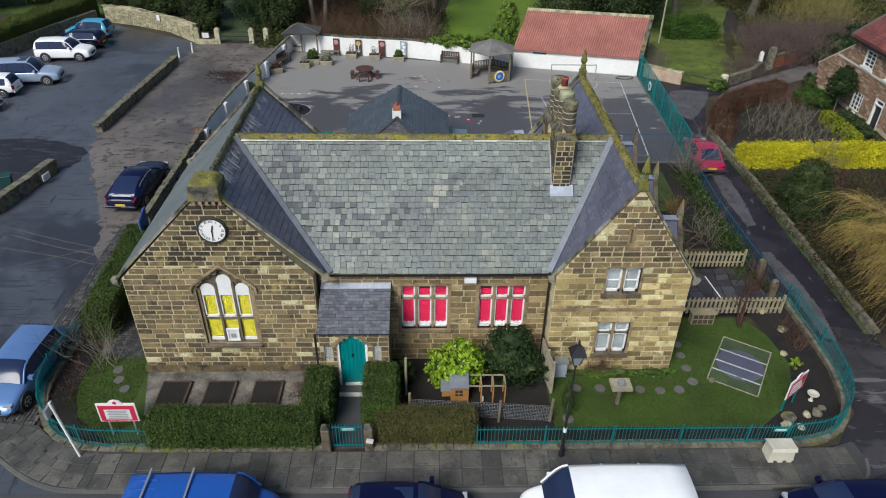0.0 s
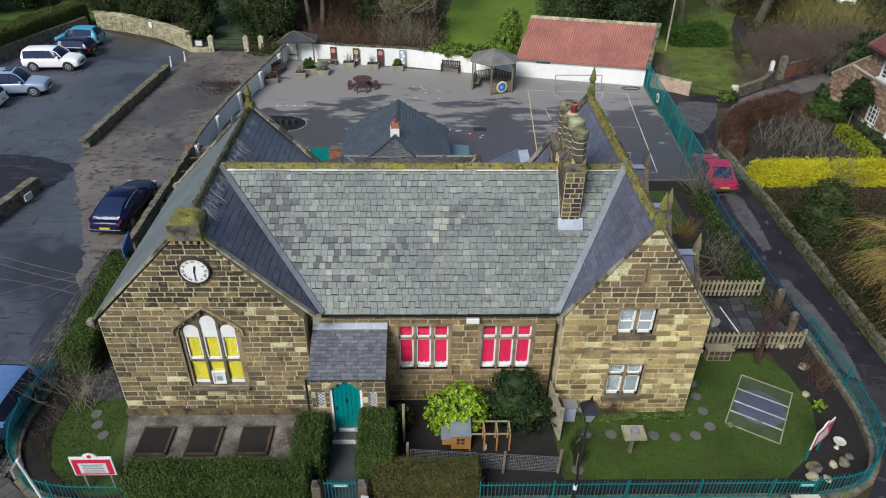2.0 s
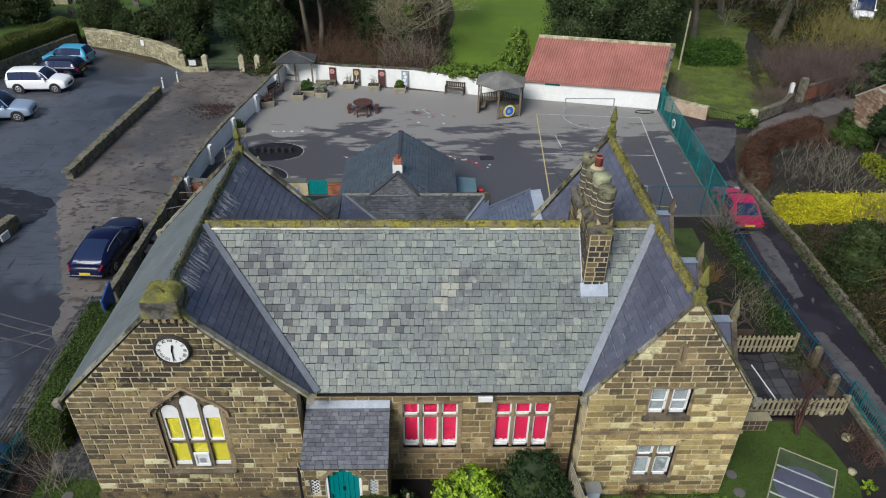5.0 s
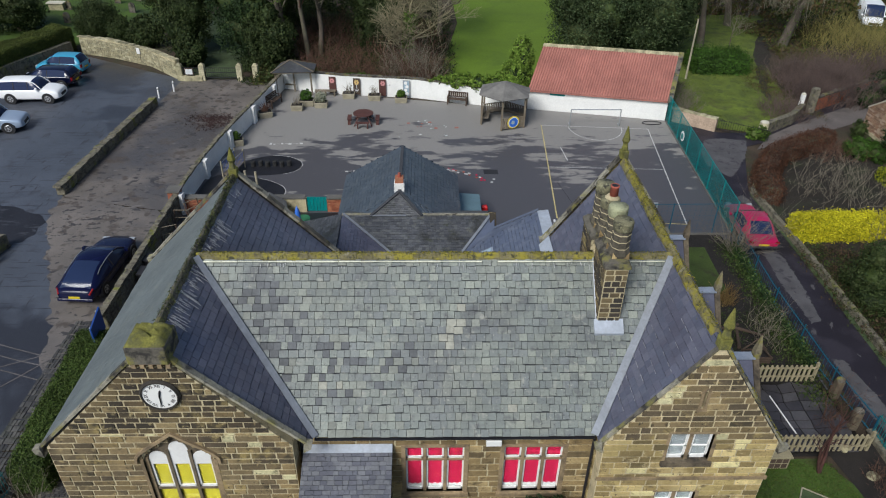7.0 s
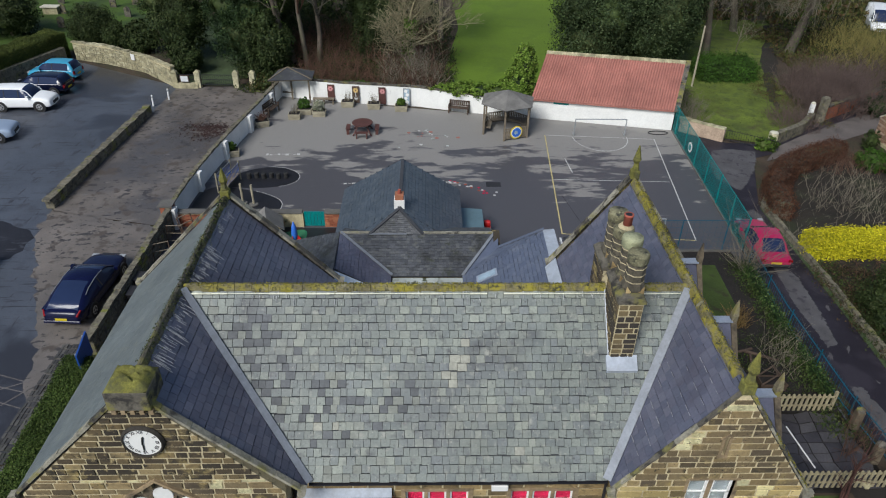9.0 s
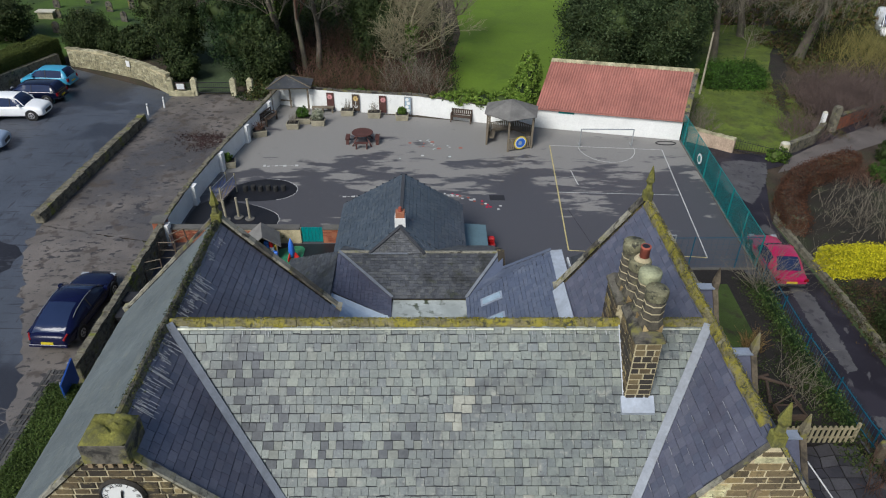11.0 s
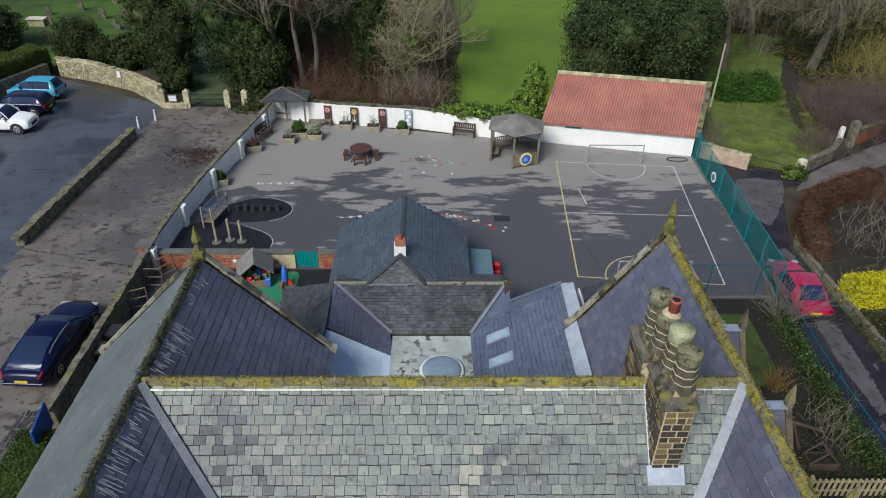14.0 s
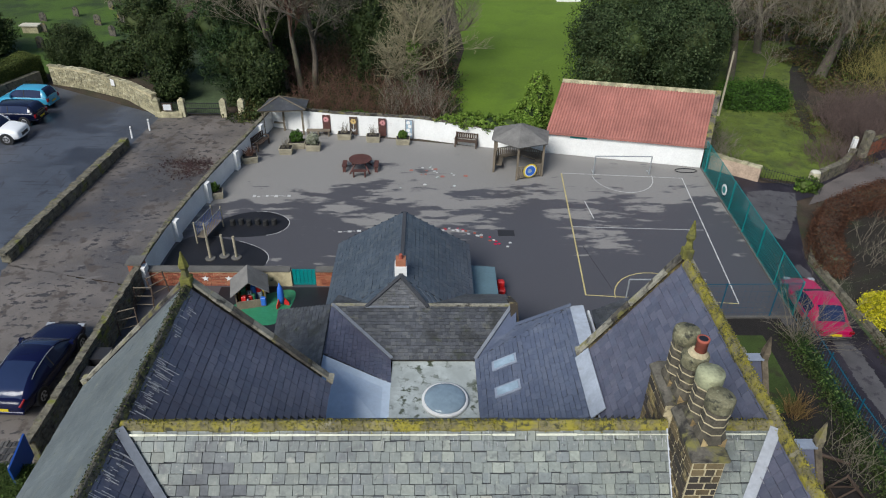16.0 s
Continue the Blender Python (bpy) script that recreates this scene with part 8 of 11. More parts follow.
def faced(wall, line, height, material, side, seed, course=0.2, wide=(0.25, 0.55), h2=None):
    """Rough stones on one face of a straight wall; side +1 is to the right of the line."""
    rng = random.Random(seed)
    mats = []
    for a, b in zip(line, line[1:]):
        a, b = Vector(a), Vector(b)
        d = (b - a).normalized()
        n = Vector((d.y, -d.x)) * side
        o = a + n * 0.0
        for s, z, w, h in courses(lambda z: [(0, (b - a).length)], 0.0, height, course, rng, wide, 0.03, 0.25):
            p = a + d * s
            mats.append(piece((p.x + n.x * wall["half"], p.y + n.y * wall["half"], gz(p.y) + z), (d.x * side, d.y * side, 0), (0, 0, 1), (n.x, n.y, 0), w, h, 0.03 + rng.uniform(-0.01, 0.02)))
    lay("stone", mats, material, wall, 120)


LW = [(-12.05, 11.9), (-12.0, 17.0), (-12.0, 22.2)]
w = stone_wall("wall_lane", "dark rubble boundary wall with stone coping", LW, 0.28, 1.2, "drystone", "drystone")
w["half"] = 0.14
faced(w, LW, 1.18, "drystone", -1, 1)
faced(w, LW, 1.18, "drystone", 1, 2)
sg = thing("blue_sign", "blue notice board on two posts", "sign", (-11.75, 10.85, gz(10.8)), "", "", 100)
part("board", box(bmesh.new(), -0.75, 0.75, -0.03, 0.03, 0.8, 1.9), "sign_blue", sg)
for x in (-0.55, 0.55):
    part("post", box(bmesh.new(), x - 0.04, x + 0.04, 0.03, 0.1, 0, 1.85), "galv", sg)
YW = rounded(YARD_WALL, 2)
w = stone_wall("wall_yard_side", "white painted curving yard wall", YW, 0.24, 1.24, "white_render", "drystone")
for p, d in along(YW, 4.2):
    part("buttress", box(bmesh.new(), -0.22, 0.22, -0.36, 0.0, 0, 1.22), "white_render", w).matrix_basis = Matrix.Translation((p.x, p.y, gz(p.y))) @ Matrix.Rotation(math.atan2(d.y, d.x), 4, 'Z')
DIV = [(-19.5, 24.3), (-19.2, 29), (-18.8, 34), (-18.5, 37.9)]
w = stone_wall("wall_divider", "low mossy dry stone wall beside the car park", DIV, 0.45, 0.55, "drystone", "drystone")
w["half"] = 0.22
faced(w, DIV, 0.55, "drystone", 1, 3, 0.16, (0.2, 0.45))
LOT = [(-24.5, 8.0), (-20.9, 14.0), (-20.0, 19.0)]
w = stone_wall("wall_lot", "low stone wall with a parking notice", LOT, 0.45, 0.7, "drystone", "drystone")
w["half"] = 0.22
faced(w, LOT, 0.7, "drystone", 1, 4, 0.18, (0.25, 0.5))
nb = thing("parking_notice", "small white parking notice on the low wall", "sign", (-20.05, 17.6, gz(17.6) + 0.25), "", "", 80)
part("board", box(bmesh.new(), -0.3, 0.3, -0.02, 0.02, 0, 0.4), "sign_white", nb)
for i in range(3):
    part("line_of_print", box(bmesh.new(), -0.22, 0.22, -0.024, -0.02, 0.08 + 0.1 * i, 0.12 + 0.1 * i), "sign_grey", nb)
nb.matrix_basis = pose(-19.75, 17.4, gz(17.4) + 0.2, 0, 0, 80)
FARW = [(-28.6, 49.8), (-25.5, 48.7), (-21.5, 46.6), (-18.3, 43.5)]
w = stone_wall("wall_far", "pale coursed stone wall at the end of the car park", FARW, 0.36, 1.25, "mortar", "farstone", [0.2, 0.25, 0.1, 0.3])
w["half"] = 0.2
faced(w, FARW, 1.4, "farstone", 1, 5, 0.17, (0.2, 0.5))
pn = thing("wall_notice", "small white notice on the stone wall", "sign", (-22.6, 46.85, 1.3), "", "", -28)
part("board", box(bmesh.new(), -0.2, 0.2, -0.03, 0.0, 0, 0.5), "sign_white", pn)
LOTW = [(-29.4, 49.2), (-31.5, 44), (-33.5, 38), (-36.5, 30), (-41, 22)]
w = stone_wall("wall_lot_side", "stone wall beneath a clipped hedge", LOTW, 0.5, 1.2, "drystone")
hedge("yew_hedge", "tall dark clipped yew hedge with mossy top", [(-30.3, 50.5), (-32.4, 44.5), (-34.4, 38.3), (-37.5, 30), (-42, 22)], 1.9, 2.2, "hedge_top", 0.06, 950, 61, core="yew")
for x in (-18.1, -16.3, -13.3, -12.0):
    p = thing("gate_pier", "square weathered stone gate pier", "pier", (x, 43.2, gz(43)), "churchyard piers")
    part("shaft", box(bmesh.new(), -0.22, 0.22, -0.22, 0.22, 0, 1.25, bevel=0.03), "farstone", p)
    part("cap", cone(bmesh.new(), 0, 0, 1.25, 1.42, 0.33, 0.1, 4, math.pi / 4), "farstone", p)
for x0, x1 in ((-18.0, -16.4), (-16.15, -13.45)):
    g = thing("field_gate", "dark iron bar gate between stone piers", "gate", (x0, 43.2, gz(43)), "churchyard gates")
    for z in (0.2, 0.6, 1.0):
        part("rail", box(bmesh.new(), 0, x1 - x0, -0.02, 0.02, z, z + 0.05), "black_iron", g)
    for i in range(int((x1 - x0) / 0.16)):
        part("bar", box(bmesh.new(), 0.05 + i * 0.16, 0.075 + i * 0.16, -0.01, 0.01, 0.1, 1.05), "black_iron", g)
w = stone_wall("wall_gate_foot", "low stone wall beside the gate", [(-18.1, 43.1), (-16.3, 43.1)], 0.4, 0.4, "farstone")
bd = thing("notice_case", "small dark notice case with white paper", "notice board", (-17.3, 43.0, gz(43) + 0.5))
part("case", box(bmesh.new(), -0.35, 0.35, -0.04, 0.04, 0, 0.55), "bench_timber", bd)
part("paper", box(bmesh.new(), -0.28, 0.28, -0.05, -0.04, 0.06, 0.49), "net", bd)
for x, y in ((-18.65, 39.3), (-17.9, 40.6)):
    b = thing("bollard", "slim white bollard at the lane edge", "bollard", (x, y, gz(y)), "bollards")
    part("post", rod(bmesh.new(), (0, 0, 0), (0.03, 0, 0.85), 0.07, 0.06, 8), "white_paint", b)
    part("band", rod(bmesh.new(), (0.025, 0, 0.68), (0.028, 0, 0.76), 0.075, 0.075, 8), "galv", b)

# ---- playground ----
BACK = [(-9.5, 41.6), (-6.7, 40.7), (-4.6, 40.35), (1.1, 39.75), (6.7, 38.1), (9.4, 37.65)]
w = stone_wall("wall_yard_back", "white painted playground wall", BACK, 0.3, 1.3, "white_render", "coping", [0.1, 0.25, 0.2, 0.15, 0.0, 0.0])
M["mural_pink"] = surface("faded_pink_paint", (0.55, 0.25, 0.25), 0.2, 3, 14, 0.8, 0.1)
M["mural_yellow"] = surface("faded_yellow_paint", (0.6, 0.42, 0.16), 0.2, 3, 14, 0.8, 0.1)
murals = ((-5.45, 40.42, "dark red door-shaped mural with a pink flower", "red_timber", "mural_pink"), (-3.55, 40.12, "dark brown mural of a yellow flower with white leaves", "bench_timber", "mural_yellow"), (-1.55, 39.9, "dark red mural with pink shapes", "red_timber", "mural_pink"), (0.3, 39.72, "pale blue swirling mural", "sign_grey", "skylight"))
for i, (x, y, lab, back_, front_) in enumerate(murals):
    mu = thing("wall_mural", lab, "mural", (x, y - 0.14, gz(y) + 0.1), "wall murals", "", -6)
    part("panel", box(bmesh.new(), -0.27, 0.27, -0.03, 0.0, 0, 1.3), back_, mu)
    if i == 3:
        part("shape", box(bmesh.new(), -0.21, 0.21, -0.036, -0.03, 0.06, 1.24), front_, mu)
        for k in range(4):
            part("swirl", lathe(bmesh.new(), [(0.06, 0), (0.13, 0), (0.13, 0.008), (0.06, 0.008)], 14), "white_paint", mu).matrix_basis = Matrix.Translation((0.05 * (-1) ** k, -0.036, 0.25 + k * 0.28)) @ Matrix.Rotation(radians(90), 4, 'X')
    else:
        for k in range(6):
            a = k * math.pi / 3
            part("petal", lathe(bmesh.new(), [(0.001, 0), (0.085, 0), (0.085, 0.008), (0.001, 0.008)], 10), front_, mu).matrix_basis = Matrix.Translation((0.12 * math.cos(a) + 0.03 * i - 0.03, -0.03, 0.98 + 0.12 * math.sin(a))) @ Matrix.Rotation(radians(90), 4, 'X')
        if i == 1:
            part("stalk", box(bmesh.new(), -0.02, 0.02, -0.036, -0.03, 0.2, 0.85), "net", mu)
            for s in (-1, 1):
                part("leaf", prism(bmesh.new(), [(0, 0.3), (s * 0.2, 0.5), (s * 0.08, 0.25)], -0.037, -0.03), "net", mu)


def planter(x, y, plant, label, seed, size=0.48, rz=0):
    t = thing("planter", label, "planter", (x, y, gz(y)), "playground planters", "", rz)
    for k in range(4):
        s = size * (0.9 + 0.03 * k)
        part("board", box(bmesh.new(), -s, s, -s * 0.7, s * 0.7, 0.11 * k + 0.005, 0.11 * k + 0.1, bevel=0.012), "planter_wood", t)
    part("soil", box(bmesh.new(), -size * 0.85, size * 0.85, -size * 0.6, size * 0.6, 0.44, 0.46), "soil", t)
    if plant == "spiky":
        segs, rng = [], random.Random(seed)
        for _ in range(70):
            d = Vector((rng.gauss(0, 0.8), rng.gauss(0, 0.6), 1)).normalized()
            segs.append(((rng.uniform(-0.2, 0.2), rng.uniform(-0.15, 0.15), 0.45), tuple(Vector((0, 0, 0.45)) + d * rng.uniform(0.4, 0.75)), 0.02, 0.004))
        link_mesh("plant", tubes("plant", segs, 3), "brown_twig", t)
    elif plant == "twigs":
        segs, rng = [], random.Random(seed)
        for _ in range(40):
            d = Vector((rng.gauss(0, 0.25), rng.gauss(0, 0.2), 1)).normalized()
            segs.append(((rng.uniform(-0.25, 0.25), rng.uniform(-0.15, 0.15), 0.45), tuple(Vector((rng.uniform(-0.2, 0.2), 0, 0.45)) + d * rng.uniform(0.4, 0.9)), 0.01, 0.003))
        link_mesh("plant", tubes("plant", segs, 3), "twig", t)
    else:
        big = {"big": 0.42, "grey": 0.4}.get(plant, 0.28)
        pts, nor = blob_points([(0, 0, 0.45 + big * 0.7, big, big * 0.8, big)], 2600, seed, 0.8)
        link_mesh("plant", leaf_mesh("plant", pts, 0.07, seed, nor), {"big": "mid_green", "grey": "silver_leaf", "green": "ivy"}[plant], t)


planter(-4.15, 39.5, "twigs", "timber planter with bare twigs", 1)
planter(-2.15, 39.15, "twigs", "timber planter with dry stems", 2)
planter(-0.1, 38.75, "green", "timber planter with a small green plant", 3)
planter(-7.75, 37.1, "twigs", "timber planter with thin stems", 4, 0.45)
planter(-7.2, 38.1, "big", "timber planter with a dense green shrub", 5, 0.6)
planter(-6.05, 37.7, "grey", "rounded planter with a silvery shrub", 6, 0.5)
planter(-9.85, 35.8, "spiky", "timber planter with a spiky plant", 7, 0.5, 20)
planter(-10.85, 31.1, "green", "timber planter with a leafy plant", 8, 0.48, 15)


def bench(x, y, rz, label):
    t = thing("garden_bench", label, "bench", (x, y, gz(y)), "benches", "", rz)
    for i in range(4):
        part("seat_slat", box(bmesh.new(), -0.75, 0.75, -0.25 + i * 0.12, -0.15 + i * 0.12, 0.42, 0.45), "bench_timber", t)
    for z in (0.5, 0.85):
        part("back_rail", box(bmesh.new(), -0.75, 0.75, 0.22, 0.26, z, z + 0.06), "bench_timber", t)
    for i in range(10):
        part("back_slat", box(bmesh.new(), -0.7 + i * 0.15, -0.62 + i * 0.15, 0.225, 0.255, 0.56, 0.85), "bench_timber", t)
    for x_ in (-0.72, 0.72):
        part("leg", box(bmesh.new(), x_ - 0.04, x_ + 0.04, -0.25, -0.17, 0, 0.62), "bench_timber", t)
        part("leg", box(bmesh.new(), x_ - 0.04, x_ + 0.04, 0.2, 0.28, 0, 0.92), "bench_timber", t)
        part("arm", box(bmesh.new(), x_ - 0.04, x_ + 0.04, -0.27, 0.22, 0.62, 0.66), "bench_timber", t)


bench(4.2, 38.35, -14, "dark slatted garden bench against the white wall")
bench(-11.2, 32.9, 78, "dark slatted bench by the side wall")
bench(-9.6, 38.0, 72, "dark slatted bench near the shelter")
seat = thing("low_bench", "low grey timber wall seat", "bench", (-6.0, 39.95, gz(40)))
part("seat", box(bmesh.new(), -0.8, 0.8, -0.2, 0.2, 0.38, 0.44), "timber", seat)
for x_ in (-0.7, 0.0, 0.7):
    part("leg", box(bmesh.new(), x_ - 0.05, x_ + 0.05, -0.18, 0.18, 0, 0.38), "timber", seat)

# hexagonal gazebo
gaz = thing("gazebo", "grey timber six-sided gazebo with boarded roof", "gazebo", (7.42, 35.2, gz(35)))
R = 1.75
cor = [(R * math.cos(radians(60 * i + 20)), R * math.sin(radians(60 * i + 20))) for i in range(6)]
for i, (a, b) in enumerate(cor):
    part("post", box(bmesh.new(), a - 0.06, a + 0.06, b - 0.06, b + 0.06, 0, 2.32), "timber", gaz)
apex_ = (0, 0, 3.02)
for i in range(6):
    a, b = cor[i], cor[(i + 1) % 6]
    ao, bo = (a[0] * 1.14, a[1] * 1.14, 2.26), (b[0] * 1.14, b[1] * 1.14, 2.26)
    sl = slab(gaz, "roof_panel", [ao, bo, apex_], 0.05, "grey_timber")
    for k in range(7):
        f0, f1 = k / 7, (k + 0.93) / 7
        q = [Vector(ao).lerp(Vector(apex_), f0), Vector(bo).lerp(Vector(apex_), f0), Vector(bo).lerp(Vector(apex_), f1), Vector(ao).lerp(Vector(apex_), f1)]
        nn = (q[1] - q[0]).cross(q[2] - q[0]).normalized() * 0.02
        bm = bmesh.new()
        bm.faces.new([bm.verts.new(p + nn) for p in q])
        part("roof_board", bm, "grey_timber", sl)
    bm = rod(bmesh.new(), (a[0], a[1], 2.24), (b[0], b[1], 2.24), 0.05)
    part("beam", bm, "timber", gaz)
    if i not in (3,):
        for z in (0.12, 0.85):
            part("rail", rod(bmesh.new(), (a[0], a[1], z), (b[0], b[1], z), 0.035), "timber", gaz)
        for k in range(1, 12):
            x_, y_ = a[0] + (b[0] - a[0]) * k / 12, a[1] + (b[1] - a[1]) * k / 12
            part("slat", box(bmesh.new(), x_ - 0.045, x_ + 0.045, y_ - 0.02, y_ + 0.02, 0.1, 0.88), "timber", gaz)
        m0, m1 = (a[0] * 0.8, a[1] * 0.8), (b[0] * 0.8, b[1] * 0.8)
        part("seat_board", sweep(bmesh.new(), [(m0[0], m0[1], 0.4), (m1[0], m1[1], 0.4)], 0.35, 0.05), "timber", gaz)
a, b = cor[4], cor[5]
rb = thing("round_board", "round yellow and blue painted board on the gazebo", "sign", (7.42 + (a[0] + b[0]) / 2 * 1.03, 35.2 + (a[1] + b[1]) / 2 * 1.03, gz(35) + 0.55), "", "", math.degrees(math.atan2(b[1] - a[1], b[0] - a[0])))
for r, yy, mt in ((0.46, 0.0, "yellow_paint"), (0.38, -0.02, "white_paint"), (0.33, -0.03, "blue_paint")):
    part("disc", lathe(bmesh.new(), [(0.001, 0), (r, 0), (r, 0.018), (0.001, 0.018)], 24), mt, rb).matrix_basis = Matrix.Translation((0, yy - 0.02, 0)) @ Matrix.Rotation(radians(90), 4, 'X')
part("pale_shape", prism(bmesh.new(), [(-0.2, -0.05), (-0.05, -0.15), (0.1, -0.05), (0.05, 0.12), (-0.12, 0.14)], -0.075, -0.068), "skylight", rb)

# corner shelter
shel = thing("timber_shelter", "open timber shelter with hipped boarded roof", "shelter", (-8.3, 41.0, gz(41)))
for x_, y_ in ((-1.4, -1.1), (1.25, -0.9), (-0.2, -0.2), (1.25, 0.5)):
    part("post", box(bmesh.new(), x_ - 0.06, x_ + 0.06, y_ - 0.06, y_ + 0.06, 0, 1.95), "timber", shel)
eav = [(-1.65, -1.45, 1.92), (1.55, -1.15, 1.92), (1.5, 0.75, 1.92), (-1.3, 0.85, 1.92)]
for i in range(4):
    panel_ = slab(shel, "roof_panel", [eav[i], eav[(i + 1) % 4], (-0.35, -0.2, 2.5)], 0.05, "slate_rear")
    strip(panel_, "hip_board", [eav[i], (-0.35, -0.2, 2.53)], 0.09, "timber", (0, 0, 1), 0.03)
for i in range(4):
    part("beam", rod(bmesh.new(), (eav[i][0] * 0.93, eav[i][1] * 0.93, 1.84), (eav[(i + 1) % 4][0] * 0.93, eav[(i + 1) % 4][1] * 0.93, 1.84), 0.05), "timber", shel)
part("seat", box(bmesh.new(), -1.0, 1.2, 0.1, 0.5, 0.4, 0.46), "timber", shel)
part("white_screen", box(bmesh.new(), -1.1, 1.3, 0.62, 0.72, 0.0, 1.5), "white_render", shel)

# round picnic table
pic = thing("picnic_table", "round dark red timber picnic table with benches", "picnic table", (-2.65, 34.8, gz(34.8)))
part("tabletop", lathe(bmesh.new(), [(0.72, 0.72), (0.72, 0.77), (0.001, 0.772)], 24), "red_timber", pic)
for i in range(4):
    a = radians(45 + 90 * i)
    c, s = math.cos(a), math.sin(a)
    part("leg", rod(bmesh.new(), (0.9 * c, 0.9 * s, 0), (0.3 * c, 0.3 * s, 0.72), 0.05), "red_timber", pic)
for i in range(4):
    a = radians(90 * i)
    bmx = box(bmesh.new(), -0.45, 0.45, -0.14, 0.14, 0.4, 0.45)
    ob = part("bench", bmx, "red_timber", pic)
    ob.matrix_basis = Matrix.Rotation(a, 4, 'Z') @ Matrix.Translation((0, -1.0, 0))
    for x_ in (-0.35, 0.35):
        part("bench_leg", box(bmesh.new(), x_ - 0.04, x_ + 0.04, -0.1, 0.1, 0, 0.4), "red_timber", ob)

# painted lines
def line_mark(pts, w, mat, name="line_marking"):
    bm = bmesh.new()
    for (x0, y0), (x1, y1) in zip(pts, pts[1:]):
        d = Vector((x1 - x0, y1 - y0)).normalized()
        n = Vector((-d.y, d.x)) * w / 2
        k = max(1, int(math.dist((x0, y0), (x1, y1)) / 3))
        for i in range(k):
            ax, ay, bx, by = x0 + (x1 - x0) * i / k, y0 + (y1 - y0) * i / k, x0 + (x1 - x0) * (i + 1) / k, y0 + (y1 - y0) * (i + 1) / k
            vs = [bm.verts.new((px + s * n.x, py + s * n.y, gz(py) + 0.011)) for px, py, s in ((ax, ay, -1), (bx, by, -1), (bx, by, 1), (ax, ay, 1))]
            bm.faces.new(vs)
    bmesh.ops.recalc_face_normals(bm, faces=bm.faces[:])
    for f in bm.faces:
        if f.normal.z < 0:
            f.normal_flip()
    return tagged(part(name, bm, mat), "worn painted court line on the playground", "line marking", "court lines", "structure")


line_mark([(10.1, 34.5), (9.22, 21.75)], 0.07, "line_yellow")
line_mark([(9.22, 21.75), (16.4, 21.1)], 0.06, "line_yellow")
line_mark([(10.1, 34.5), (17.66, 33.9)], 0.05, "line_white")
line_mark([(17.66, 33.9), (16.4, 21.1)], 0.06, "line_white")
line_mark([(9.67, 28.0), (16.93, 27.7)], 0.05, "line_white")
line_mark([(13.9 + 1.9 * math.cos(t) * 1.0, 34.2 - 2.2 * math.sin(t)) for t in np.linspace(0.0, math.pi, 16)], 0.05, "line_white")
line_mark([(12.7 + 2.1 * math.cos(t), 21.5 + 2.1 * math.sin(t)) for t in np.linspace(0.0, math.pi, 16)], 0.05, "line_yellow")
line_mark([(10.9, 30.9), (11.05, 28.9)], 0.05, "line_white")
line_mark([(9.9, 26.0), (10.6, 22.2)], 0.03, "plastic_dark")
for gx, gy in ((13.9, 34.4), (12.8, 21.3)):
    g = thing("goal_frame", "grey steel five-a-side goal frame", "goal", (gx, gy, gz(gy)), "goals")
    for x_ in (-1.78, 1.78):
        part("goal_post", rod(bmesh.new(), (x_, 0, 0), (x_, 0, 1.25), 0.04, n=8), "galv", g)
        part("stay", rod(bmesh.new(), (x_, 0, 0.05), (x_, 0.5 if gy > 30 else -0.5, 0.05), 0.03, n=6), "galv", g)
    part("crossbar", rod(bmesh.new(), (-1.78, 0, 1.25), (1.78, 0, 1.25), 0.04, n=8), "galv", g)
hose = thing("hose", "dark hose coiled by the wall", "hose", (18.2, 34.9, gz(35)))
segs = [((0.7 * math.cos(a), 0.3 * math.sin(a), 0.05), (0.7 * math.cos(b), 0.3 * math.sin(b), 0.05), 0.03, 0.03) for a, b in zip(np.linspace(0, 6.1, 16), np.linspace(0, 6.1, 16)[1:])]
link_mesh("coil", tubes("coil", segs, 6), "plastic_dark", hose)
rng = random.Random(6)
fm = thing("painted_trail", "trail of small painted flowers on the asphalt", "painted marks", (4.0, 27.0, gz(27) + 0.012))
for i in range(26):
    f = i / 25
    x_, y_ = -1.6 + 3.4 * f + rng.gauss(0, 0.12), 0.8 - 2.0 * f * f + rng.gauss(0, 0.12)
    part("mark", lathe(bmesh.new(), [(0.09, 0), (0.08, 0.004)], 7, x_, y_), rng.choice(("line_white", "terracotta", "red_blind", "line_white")), fm)
for cx, cy, n in ((-7.6, 31.3, 9), (-2.4, 27.4, 8)):
    hm = thing("painted_marks", "faded white painted marks on the asphalt", "painted marks", (cx, cy, gz(cy) + 0.012), "faded marks")
    for i in range(n):
        part("mark", box(bmesh.new(), -1.1 + i * 0.25, -0.95 + i * 0.25 + rng.uniform(0, 0.1), -0.05 + rng.gauss(0, 0.07), 0.05 + rng.gauss(0, 0.07), 0, 0.004), "line_white", hm)
dr_ = thing("drain_cover", "dark square drain cover in the playground", "drain cover", (5.9, 27.3, gz(27) + 0.008))
part("cover", box(bmesh.new(), -0.45, 0.45, -0.3, 0.3, 0, 0.012), "plastic_dark", dr_)

